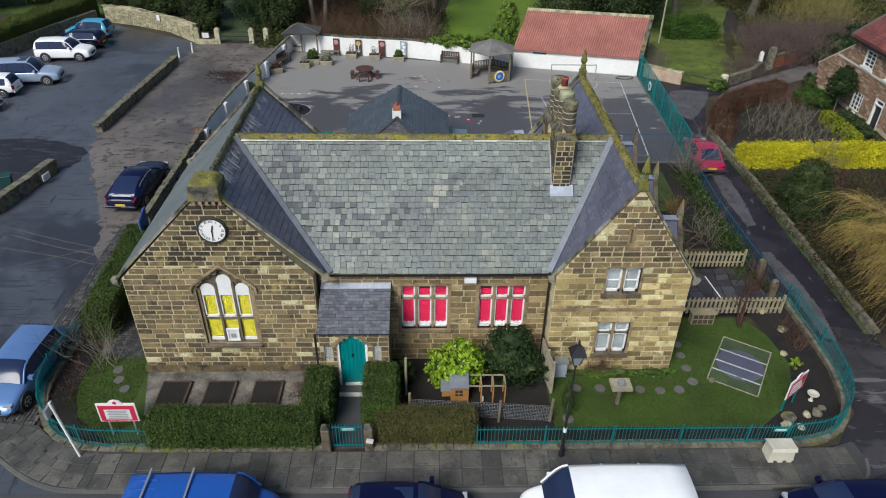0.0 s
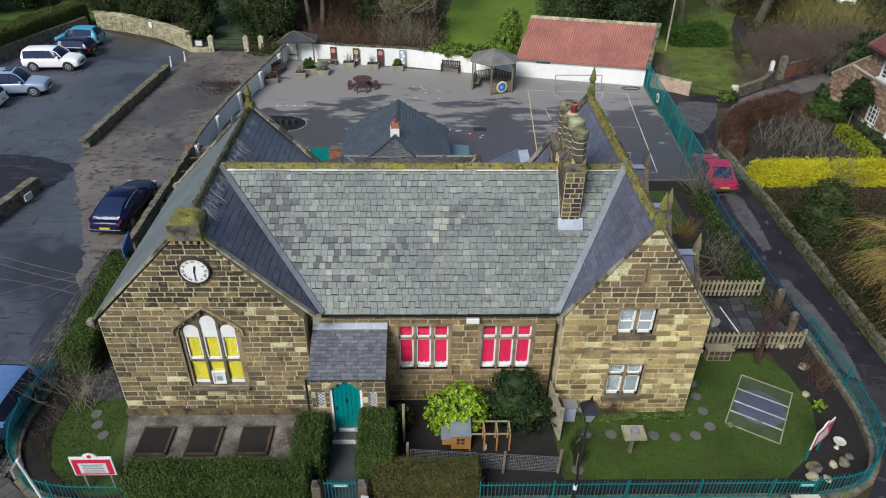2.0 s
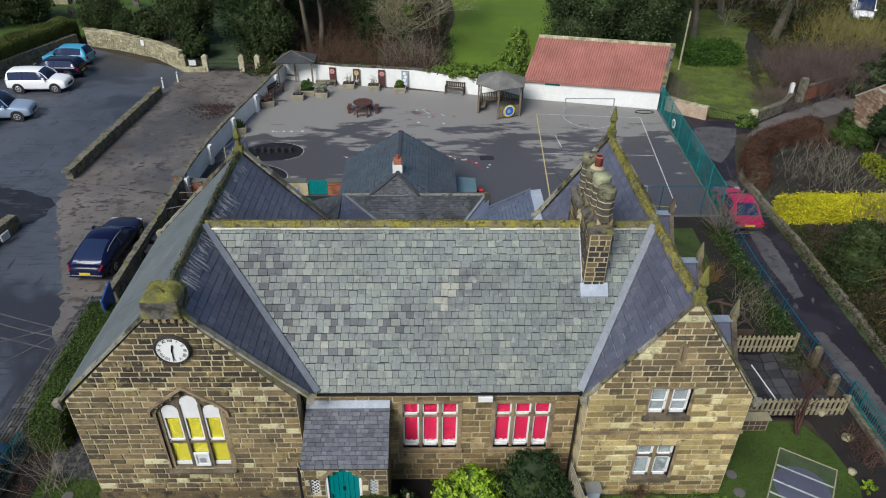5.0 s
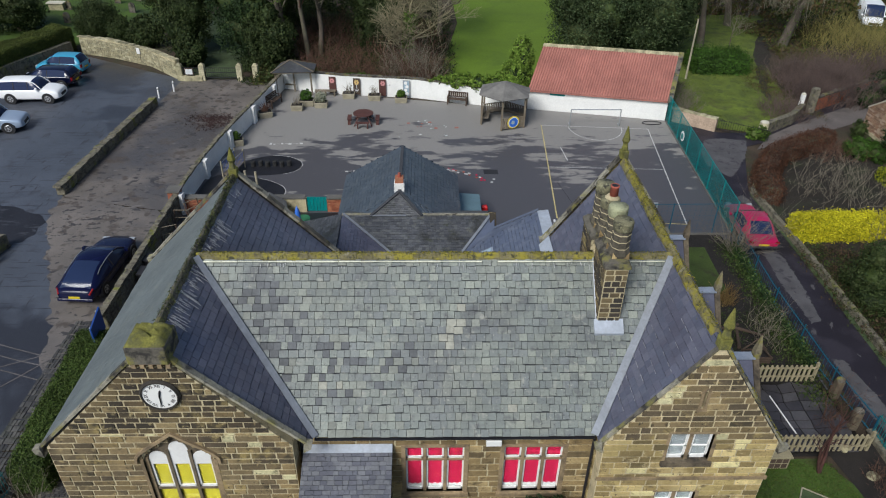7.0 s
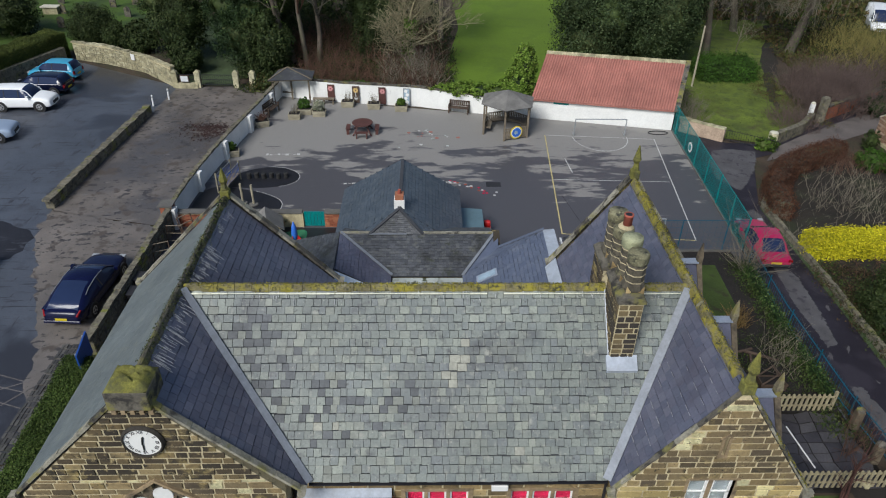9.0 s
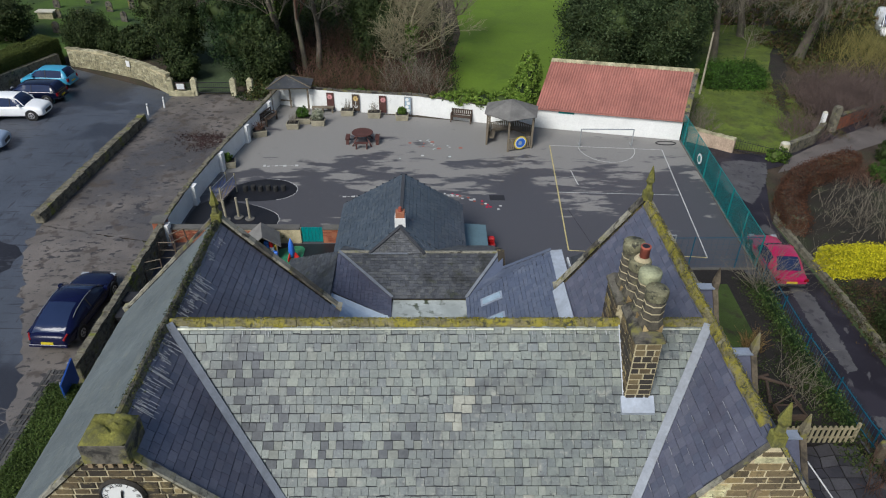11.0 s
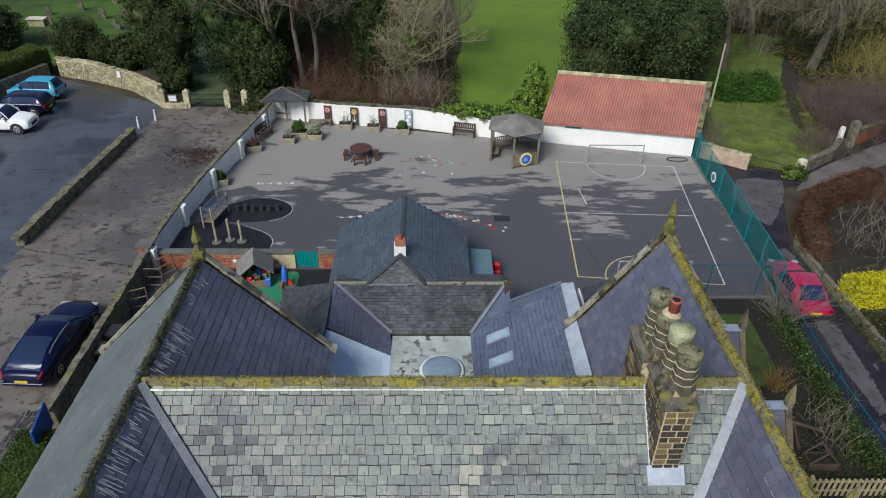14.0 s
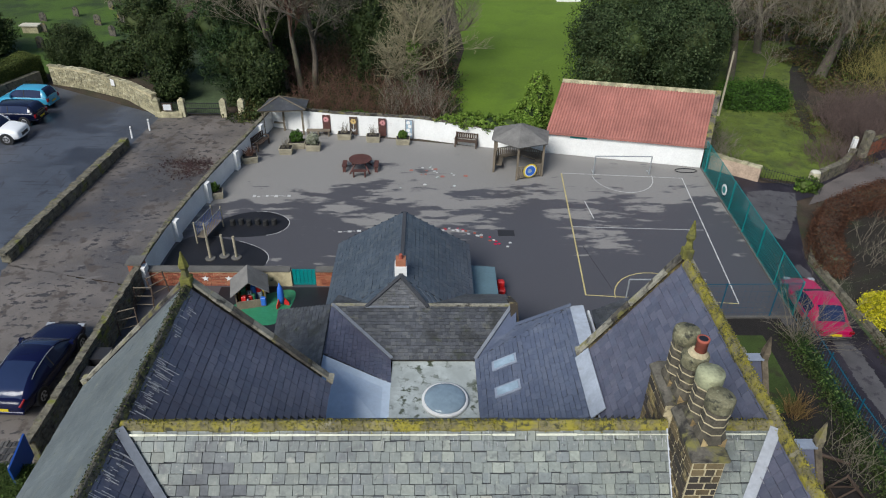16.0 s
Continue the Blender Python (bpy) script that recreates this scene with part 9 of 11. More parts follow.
# soft play surfaces and climbing pieces
SOFT1 = rounded([(-10.8, 27.0), (-10.0, 28.6), (-8.3, 29.6), (-6.8, 29.3), (-5.9, 28.3), (-6.4, 27.1), (-8.3, 26.7), (-9.6, 26.8)], 2)
sheet("soft_surface_upper", SOFT1, 0.012, "soft_black", "black rubber safety surface", category="play surface")
SOFT2 = rounded([(-11.6, 22.9), (-11.7, 26.0), (-10.8, 27.1), (-9.2, 26.6), (-7.9, 26.2), (-6.6, 25.3), (-6.5, 24.2), (-7.2, 22.9)], 2)
sheet("soft_surface_lower", SOFT2, 0.013, "soft_black", "black rubber safety surface", category="play surface")
line_mark(SOFT1[len(SOFT1) // 3:len(SOFT1) * 3 // 4], 0.07, "line_white", "soft_edge")
line_mark(SOFT2[len(SOFT2) // 2:len(SOFT2) * 5 // 6], 0.07, "line_white", "soft_edge")
brg = thing("climbing_bridge", "timber play bridge with blue side bars", "play bridge", (-10.05, 27.0, gz(27)), "", "", -12)
brg.matrix_basis = brg.matrix_basis @ Matrix.Diagonal((0.62, 0.66, 0.85, 1.0))
for x_ in (-0.45, 0.45):
    for y_ in (-1.4, 1.4):
        part("post", rod(bmesh.new(), (x_, y_, 0), (x_, y_, 1.5), 0.07, n=8), "planter_wood", brg)
    part("side_rail", rod(bmesh.new(), (x_, -1.4, 1.35), (x_, 1.4, 1.35), 0.03), "galv", brg)
    for k in range(12):
        part("side_bar", rod(bmesh.new(), (x_, -1.3 + k * 0.236, 0.5), (x_, -1.3 + k * 0.236, 1.35), 0.015), "sign_blue", brg)
for k in range(14):
    part("deck_board", box(bmesh.new(), -0.42, 0.42, -1.4 + k * 0.2, -1.22 + k * 0.2, 0.45, 0.5), "timber", brg)
for x_, y_ in ((-9.45, 24.7), (-8.8, 24.95), (-8.15, 24.8)):
    p = thing("stepping_post", "timber play post on a round plate", "play post", (x_, y_, gz(y_) + 0.013), "play posts")
    part("post", rod(bmesh.new(), (0, 0, 0.06), (-0.03, 0.05, 1.25), 0.07, n=8), "planter_wood", p)
    part("plate", lathe(bmesh.new(), [(0.26, 0), (0.26, 0.05), (0.22, 0.07)], 16), "kerb", p)

for k in range(6):
    p = thing("rubber_stump", "low black rubber play stump", "play stump", (-9.1 + k * 0.45, 28.0 + 0.1 * (k % 2), gz(28) + 0.013), "play stumps")
    part("stump", lathe(bmesh.new(), [(0.15, 0), (0.15, 0.3), (0.13, 0.34), (0.001, 0.34)], 12), "tyre", p)

# brick dwarf wall with teal gate
bw = stone_wall("wall_brick", "low red brick wall with pale coping", [(-12.0, 22.6), (-4.9, 22.5)], 0.25, 0.85, "mortar")
for a, b in ((-12.0, -4.95), (-3.75, -2.9)):
    rng = random.Random(int(a * 7))
    mats = [piece((x, 22.42, z), (1, 0, 0), (0, 0, 1), (0, -1, 0), w_, h_, 0.012) for x, z, w_, h_ in courses(lambda z: [(a, b)], gz(22), gz(22) + 0.84, 0.085, rng, (0.2, 0.26), 0.012, 0.02)]
    lay("brick", mats, "brick", bw, 60)
    part("coping", box(bmesh.new(), a, b, 22.35, 22.78, gz(22) + 0.85, gz(22) + 0.93), "kerb", bw)
part("end_panel", box(bmesh.new(), -3.75, -2.9, 22.43, 22.7, -0.1, gz(22) + 0.85), "brick", bw)
for x_ in (-9.0, -7.9):
    st_ = thing("wall_star", "white painted star on the brick wall", "star", (x_, 22.39, gz(22) + 0.45), "wall stars")
    part("star", prism(bmesh.new(), [((0.17 if k % 2 == 0 else 0.07) * math.sin(k * math.pi / 5), (0.17 if k % 2 == 0 else 0.07) * math.cos(k * math.pi / 5)) for k in range(10)], -0.02, 0.0), "white_paint", st_)
pier = thing("brick_pier", "square red brick pier with flat cap", "pier", (-12.15, 22.5, gz(22)))
part("shaft", box(bmesh.new(), -0.3, 0.3, -0.3, 0.3, 0, 1.35), "brick", pier)
part("cap", box(bmesh.new(), -0.38, 0.38, -0.38, 0.38, 1.35, 1.43), "kerb", pier)
tg = thing("yard_gate", "solid teal timber gate in the brick wall", "gate", (-4.32, 22.5, gz(22)))
for k in range(6):
    part("board", box(bmesh.new(), -0.55 + k * 0.185, -0.38 + k * 0.185, -0.03, 0.03, 0.05, 0.92), "teal_paint", tg)

# playhouse with toys
ph = thing("playhouse", "open timber playhouse full of coloured toys", "playhouse", (-6.6, 21.2, gz(21)), "", "", 14)
ph.matrix_basis = ph.matrix_basis @ Matrix.Scale(0.86, 4)
for x_ in (-0.75, 0.75):
    part("wall", box(bmesh.new(), x_ - 0.03, x_ + 0.03, -0.6, 0.6, 0, 1.15), "timber", ph)
part("back_wall", box(bmesh.new(), -0.75, 0.75, 0.56, 0.6, 0, 1.3), "timber", ph)
part("counter", box(bmesh.new(), -0.72, 0.72, -0.62, -0.56, 0, 0.5), "timber", ph)
part("floor", box(bmesh.new(), -0.75, 0.75, -0.6, 0.6, 0.02, 0.06), "bench_timber", ph)
for s in (-1, 1):
    slab(ph, "roof_panel", [(s * 1.0, -0.85 * s, 1.05), (s * 1.0, 0.85 * s, 1.05), (0, 0.85 * s, 1.85), (0, -0.85 * s, 1.85)], 0.04, "grey_timber")
for i in range(16):
    rng = random.Random(i)
    tx, ty = rng.uniform(-0.6, 0.6), rng.uniform(-0.45, 0.3)
    toy = thing("toy", rng.choice(("bright plastic toy box in the playhouse", "coloured plastic toy in the playhouse")), "toy", (-6.6 + tx * 0.95 - ty * 0.25, 21.2 + ty + tx * 0.2, gz(21) + 0.06), "playhouse toys")
    part("body", box(bmesh.new(), -0.12, 0.12, -0.1, 0.1, 0, 0.35 + rng.uniform(0, 0.5), bevel=0.03), rng.choice(("red_paint", "blue_paint", "yellow_paint", "green_paint", "skylight", "red_paint")), toy)
gm = sheet("green_mat", rounded([(-7.6, 19.9), (-5.5, 19.3), (-4.9, 19.9), (-4.6, 21.4), (-4.7, 22.1), (-5.4, 22.1), (-7.4, 20.9)], 2), 0.016, "green_paint", "green play mat", category="mat")
roc = thing("toy_rocket", "blue and red toy rocket", "toy", (-5.15, 20.9, gz(20)))
part("body", lathe(bmesh.new(), [(0.1, 0.15), (0.17, 0.5), (0.13, 0.95), (0.01, 1.3)], 12), "blue_paint", roc, "", True)
for k in range(3):
    a = k * 2.1
    part("fin", prism(bmesh.new(), [(0.1, 0.1), (0.36, 0.0), (0.34, 0.2), (0.14, 0.5)], -0.02, 0.02), "red_paint", roc).matrix_basis = Matrix.Rotation(a, 4, 'Z')
sheet("rear_soft", [(-8.3, 16), (-2.7, 16), (-2.7, 22.3), (-8.3, 22.3)], 0.010, "soft_black", "black rubber surface behind the school", category="play surface")
shd = thing("blue_shed", "low grey-blue storage shed", "shed", (4.2, 19.9, gz(20)))
part("body", box(bmesh.new(), -0.55, 0.55, 0.0, 2.5, 0, 1.1), "shed_teal", shd)
part("lid", prism(bmesh.new(), [(-0.62, 1.1), (0.62, 1.1), (0.62, 1.16), (-0.62, 1.26)], -0.05, 2.55), "shed_teal", shd)
toyc = thing("toy_car", "red plastic ride-on toy", "toy", (5.1, 21.9, gz(22)))
part("body", box(bmesh.new(), -0.22, 0.22, -0.35, 0.35, 0.12, 0.4, bevel=0.06), "red_paint", toyc)
part("cab", box(bmesh.new(), -0.18, 0.18, -0.1, 0.2, 0.4, 0.7, bevel=0.06), "red_paint", toyc)
for x_ in (-0.2, 0.2):
    for y_ in (-0.22, 0.22):
        part("wheel", rod(bmesh.new(), (x_ - 0.04, y_, 0.12), (x_ + 0.04, y_, 0.12), 0.12, n=12), "plastic_dark", toyc)
# clutter in the narrow yard beside the wing
for i, (x, y, kind) in enumerate(((-11.3, 20.5, "chair"), (-11.4, 18.9, "chair"), (-10.9, 21.6, "bench"), (-11.5, 16.5, "bin"), (-11.4, 15.4, "bin"))):
    if kind == "bin":
        t = thing("wheelie_bin", "dark plastic wheeled bin by the wall", "bin", (x, y, gz(y)), "bins")
        part("body", cone(bmesh.new(), 0, 0, 0.05, 0.95, 0.36, 0.45, 4, math.pi / 4), "plastic_dark", t)
        part("lid", box(bmesh.new(), -0.34, 0.34, -0.36, 0.34, 0.95, 1.02), "plastic_dark", t)
    else:
        t = thing("stacked_frame", "old timber play frame leaning by the wall", "frame", (x, y, gz(y)), "stored frames", "", 25 * i)
        for x_ in (-0.4, 0.4):
            part("upright", rod(bmesh.new(), (x_, 0, 0), (x_, 0.3, 1.1), 0.035), "bench_timber", t)
        for z in (0.3, 0.7, 1.1):
            part("rung", rod(bmesh.new(), (-0.4, z * 0.23, z), (0.4, z * 0.23, z), 0.025), "timber", t)

# mesh fence along the lane
def mesh_fence(line, h, label, step=0.22, wire=0.02, gap=0.16, paint="mesh_teal", post=0.03):
    t = thing("mesh_fence", label, "fence", (line[0][0], line[0][1], gz(line[0][1])), "mesh fences")
    ox, oy, oz = t.matrix_basis.translation
    segs = []
    fine = [tuple(p) for p, _ in along(line, step)] + [line[-1]]
    for x, y in fine:
        segs.append(((x - ox, y - oy, gz(y) - oz), (x - ox, y - oy, gz(y) - oz + h), wire, wire))
    for k in range(int(h / gap) + 1):
        for a, b in zip(fine, fine[1:]):
            segs.append(((a[0] - ox, a[1] - oy, gz(a[1]) - oz + k * gap), (b[0] - ox, b[1] - oy, gz(b[1]) - oz + k * gap), wire, wire))
    ob = link_mesh("mesh", tubes("mesh", segs, 3), paint, t)
    ob["kind"] = "stuff"
    for p, d in along(line, 2.4):
        bm = box(bmesh.new(), -post, post, -post, post, 0, h + 0.06)
        part("post", bm, paint, t).matrix_basis = Matrix.Translation((p.x - ox, p.y - oy, gz(p.y) - oz))
    part("top_rail", sweep(bmesh.new(), [(x - ox, y - oy, gz(y) - oz + h) for x, y in line], post * 1.2, post * 1.2), paint, t)
    bm = sweep(bmesh.new(), [(x - ox, y - oy, gz(y) - oz) for x, y in line], 0.12, 0.1)
    part("kerb", bm, "kerb", t)


mesh_fence([(18.55, 20.2), (19.0, 28.5), (19.35, 35.3)], 1.9, "tall teal mesh fence beside the playground", 0.13, 0.0095, 0.1)
mesh_fence([(12.6, 20.0), (18.5, 20.1)], 1.9, "tall blue-green mesh fence behind the court", 0.3, 0.004, 0.3, "rail_blue", 0.02)
bnr = thing("fence_sign", "small white emblem board on the mesh fence", "sign", (18.98, 30.6, gz(30) + 0.9), "", "", -90)
part("disc", lathe(bmesh.new(), [(0.001, 0), (0.33, 0), (0.33, 0.02), (0.001, 0.02)], 18), "sign_white", bnr).matrix_basis = Matrix.Translation((0, -0.05, 0.1)) @ Matrix.Rotation(radians(90), 4, 'X')
part("mark", lathe(bmesh.new(), [(0.001, 0), (0.2, 0), (0.2, 0.02), (0.001, 0.02)], 18), "teal_paint", bnr).matrix_basis = Matrix.Translation((0, -0.075, 0.1)) @ Matrix.Rotation(radians(90), 4, 'X')

# ---- red-roofed barn ----
barn = thing("barn", "long white barn with red pantile roof", "barn", (9.45, 37.6, gz(37)), "", "", -12.2)
BL = 10.1
part("front_wall", box(bmesh.new(), 0, BL, 0, 0.4, -0.1, 1.6), "white_render", barn)
part("back_wall", box(bmesh.new(), 0, BL, 6.8, 7.2, -0.1, 1.6), "white_render", barn)
for x_ in (0.0, BL - 0.35):
    part("gable_wall", prism(bmesh.new(), [(0.4, -0.1), (6.8, -0.1), (6.8, 1.6), (3.6, 3.6), (0.4, 1.6)], x_, x_ + 0.35, "x"), "drystone" if x_ else "white_render", barn)
part("vent", box(bmesh.new(), 1.6, 2.7, -0.03, 0.0, 1.2, 1.5), "teal_paint", barn, "teal boarded vent")
for sgn, (ya, za), (yb, zb) in ((1, (-0.2, 1.5), (3.6, 3.82)), (-1, (7.4, 1.5), (3.6, 3.82))):
    roof = part("roof", prism(bmesh.new(), [(ya, za), (yb, zb), (yb, zb - 0.1), (ya, za - 0.1)], 0, BL, "x"), "pantile", barn, "red clay pantile roof")
    n = 54
    rows = 13
    vs, fs = [], []
    L_ = math.hypot(yb - ya, zb - za)
    uy, uz = (yb - ya) / L_, (zb - za) / L_
    ny, nz = (-uz, uy) if sgn > 0 else (uz, -uy)
    if nz < 0:
        ny, nz = -ny, -nz
    for r_ in range(rows):
        for i in range(n):
            x0_ = i * BL / n
            wv = BL / n
            s0, s1 = r_ * L_ / rows, (r_ + 1.12) * L_ / rows
            base_i = len(vs)
            for s_, lift_ in ((s0, 0.018), (s1, 0.012)):
                for q, hgt in ((0.0, 0.0), (0.3, -0.02), (0.6, 0.02), (0.8, 0.05), (1.0, 0.0)):
                    vs.append((x0_ + q * wv, ya + uy * s_ + ny * (lift_ + hgt), za + uz * s_ + nz * (lift_ + hgt)))
            for q in range(4):
                fs.append((base_i + q, base_i + q + 1, base_i + 6 + q, base_i + 5 + q))
            fs.append(tuple(base_i + q for q in (4, 3, 2, 1, 0)))
    me = bpy.data.meshes.new("pantile_field")
    me.from_pydata(vs, [], fs)
    link_mesh("pantile_field", me, "pantile", roof)["kind"] = "stuff"
for i in range(20):
    x_ = i * BL / 20
    part("ridge_tile", prism(bmesh.new(), [(3.4, 3.74), (3.6, 3.95), (3.8, 3.74), (3.6, 3.8)], x_, x_ + BL / 20 - 0.01, "x"), "farstone", barn)
part("verge", prism(bmesh.new(), [(-0.25, 1.45), (3.6, 3.84), (3.6, 3.98), (-0.25, 1.6)], BL - 0.05, BL + 0.3, "x"), "coping", barn, "mossy stone verge")
# the gables stand askew to the long walls
for ob in [o for o in bpy.data.objects if o.parent == barn or (o.parent and o.parent.parent == barn)]:
    for v in ob.data.vertices:
        v.co.x += 0.18 * v.co.y

# ---- right-hand gardens ----
stub = stone_wall("wall_stub", "short brick wall beside the lane gate", [(19.9, 35.5), (22.4, 33.6)], 0.35, 0.9, "brick_house", "farstone")
PATHW = [(25.7, 33.2), (28.4, 35.0), (29.9, 36.7)]
stone_wall("wall_path", "low mossy wall along the garden path", PATHW, 0.35, 0.7, "drystone", "drystone")
iron = thing("iron_fence", "black iron railings across the verge", "railing", (22.6, 33.7, gz(34)))
for z in (0.15, 0.8):
    part("rail", rod(bmesh.new(), (0, 0, z), (2.8, -1.9, z), 0.02), "black_iron", iron)
for i in range(22):
    f = i / 21
    part("bar", rod(bmesh.new(), (2.8 * f, -1.9 * f, 0), (2.8 * f, -1.9 * f, 0.95), 0.013, n=4), "black_iron", iron)
for x, y, h, lab, mt in ((25.5, 33.0, 0.95, "rounded stone gate pier with white top", "farstone"), (29.9, 36.9, 1.5, "white painted gate post", "white_paint"), (30.9, 37.2, 1.8, "tall weathered stone gate pier", "drystone")):
    p = thing("gate_pier", lab, "pier", (x, y, gz(y)), "garden piers")
    hw_ = 0.14 if mt == "white_paint" else 0.24
    part("shaft", box(bmesh.new(), -hw_, hw_, -hw_, hw_, 0, h, bevel=0.03), mt, p)
    part("cap", lathe(bmesh.new(), [(hw_ * 1.2, h), (hw_ * 1.1, h + 0.06), (0.06, h + 0.12)], 10), mt if mt == "drystone" else "concrete", p)
stone_wall("wall_garden_brick", "old red brick garden wall", [(31.0, 37.3), (35.5, 40.1), (41, 43.3)], 0.35, 1.0, "brick", "coping")
LWALL = [(21.6, 4.0), (21.65, 11.0), (21.7, 17.0), (21.5, 24.6), (23.0, 27.4)]
w = stone_wall("wall_lane_right", "low mossy stone wall along the lane", LWALL, 0.2, 0.24, "drystone", "drystone")
w["half"] = 0.1
faced(w, LWALL, 0.22, "drystone", -1, 9, 0.17, (0.2, 0.45))
sheet("verge_strip", [(21.25, 4), (21.6, 4), (21.7, 17), (21.5, 24.6), (21.3, 24.6), (21.35, 17)], 0.012, "mossy_ground", "mossy strip beside the lane", category="verge")
sheet("garden_soil", [(21.8, 4.0), (45, 4.0), (45, 22.5), (32, 22.5), (31.5, 30.5), (25, 30.5), (21.8, 25)], 0.006, "garden_soil", "brown winter garden soil", category="flower bed")
hedge("golden_hedge", "bright golden yellow clipped hedge", [(21.8, 19.9), (26.2, 20.0)], 1.1, 1.15, "golden", 0.065, 1300, 71, core="gold_green", wobble=0.13, group="golden hedges")
hedge("golden_hedge", "bright golden yellow clipped hedge", [(26.7, 20.0), (34.5, 20.1)], 1.1, 1.15, "golden", 0.065, 1300, 72, core="gold_green", wobble=0.13, group="golden hedges")
hedge("golden_hedge", "bright golden yellow hedge with trimmed side", [(30.45, 26.6), (30.55, 22.6)], 0.75, 0.75, "gold_green", 0.08, 300, 75, core="holly", group="golden hedges")
hedge("beech_hedge", "russet brown beech hedge holding dead leaves", [(22.0, 23.4), (22.7, 26.0), (24.5, 28.7), (26.9, 30.2), (29.2, 31.4)], 1.1, 1.05, "beech", 0.06, 800, 73, core="bark", wobble=0.16)
scrub("bare_shrub", "brown twiggy border along the garden path", (26.6, 31.0, 28.6, 31.2), 300, 1.0, "brown_twig", 74, 0.5, 0.012)
scrub("bare_shrub", "tangle of pale bare garden shrubs", (24.2, 29.5, 22.5, 27.5), 150, 1.7, "twig", 81, 0.5, 0.014)
scrub("bare_shrub", "brown bare shrubs below the golden hedge", (22.2, 30.0, 15.5, 18.6), 200, 1.0, "brown_twig", 82, 0.7, 0.012)
scrub("bare_shrub", "brown winter border along the lane wall", (22.0, 24.0, 5.0, 12.0), 200, 1.0, "brown_twig", 83, 0.7, 0.012)
scrub("bare_shrub", "tall bare shrub in front of the hedge", (25.6, 27.2, 18.6, 19.6), 40, 2.2, "twig", 84, 0.3, 0.016)
evergreen("conifer_bush", "broad dark green conifer bush", "shrub", 23.3, 14.6, [(0, 0, 1.0, 1.5, 1.6, 1.1), (0.2, 0.3, 1.9, 1.1, 1.1, 0.9), (-0.5, -0.9, 0.6, 1.2, 1.2, 0.7)], 18000, 0.07, "yew", 85, 0.6, 0.1)
evergreen("green_shrub", "sprawling grey-green garden shrub", "shrub", 24.6, 11.2, [(0, 0, 0.6, 1.5, 1.3, 0.7), (1.2, 0.8, 0.5, 1.1, 1.0, 0.6)], 5000, 0.09, "hedge", 86, 0.4, 0.06)
evergreen("green_shrub", "dense green shrub near the house", "shrub", 30.6, 29.6, [(0, 0, 0.6, 1.0, 1.0, 0.7), (0.9, -0.6, 0.6, 0.9, 0.8, 0.7)], 6000, 0.08, "mid_green", 87, 0.4, 0.06)
evergreen("bay_tree", "round clipped bay tree on a bare stem", "tree", 31.85, 28.05, [(0, 0, 2.1, 1.0, 0.95, 0.75), (0.1, 0.1, 2.7, 0.7, 0.7, 0.6), (0.0, 0, 3.1, 0.35, 0.35, 0.4)], 7000, 0.09, "holly", 88, 1.8, 0.06)
evergreen("house_shrubs", "dark green shrubs along the cottage wall", "shrub", 32.2, 25.6, [(0, 0, 0.3, 0.6, 0.9, 0.35), (0.1, 1.4, 0.3, 0.55, 0.8, 0.35), (0, -1.6, 0.3, 0.5, 0.9, 0.3)], 5000, 0.07, "holly_leaf", 90, 0.2, 0.04)
evergreen("clipped_bush", "small dark clipped bush by the path", "shrub", 32.0, 32.4, [(0, 0, 0.7, 0.55, 0.55, 0.75)], 2200, 0.07, "yew", 89, 0.3, 0.05)

# weeping willow crown that reaches over the lane
wil = thing("weeping_willow", "weeping willow with golden brown hanging twigs", "tree", (23.6, 4.8, gz(5)))
rng = random.Random(21)
segs, limbs_, tr_ = [], [], [((0, 0, -0.1), (0.1, 0, 1.6), 0.35, 0.28), ((0.1, 0, 1.6), (0, 0.2, 3.0), 0.28, 0.2)]
for i in range(36):
    a = i * 2.4
    p = Vector((0, 0.2, 2.2 + 0.9 * rng.random()))
    rad = rng.uniform(1.5, 5.3)
    q = Vector((rad * math.cos(a), rad * math.sin(a), 3.2 + rng.uniform(-0.4, 1.2)))
    mid_ = p.lerp(q, 0.5) + Vector((0, 0, 0.7))
    segs += [(mid_.lerp(q, 0.6), q, 0.028, 0.018)]
    limbs_ += [(p, mid_, 0.085, 0.05), (mid_, mid_.lerp(q, 0.6), 0.05, 0.028)]
    for k in range(64):
        b = mid_.lerp(q, rng.uniform(-0.1, 1.1))
        d = Vector((math.cos(a) * 0.5 + rng.gauss(0, 0.5), math.sin(a) * 0.5 + rng.gauss(0, 0.5), 0.2))
        r_ = 0.012
        for s_ in range(5):
            e = b + d.normalized() * rng.uniform(0.3, 0.55)
            if e.z < 0.15:
                break
            segs.append((b, e, r_, r_ * 0.8))
            d += Vector((rng.gauss(0, 0.18), rng.gauss(0, 0.18), -0.42))
            b, r_ = e, r_ * 0.8
link_mesh("trunk", tubes("trunk", tr_, 8), "bark", wil)
link_mesh("limbs", tubes("limbs", limbs_, 6), "twig", wil, "pale arching limbs")
link_mesh("hanging_crown", tubes("hanging_crown", segs, 3), "willow_twig", wil)

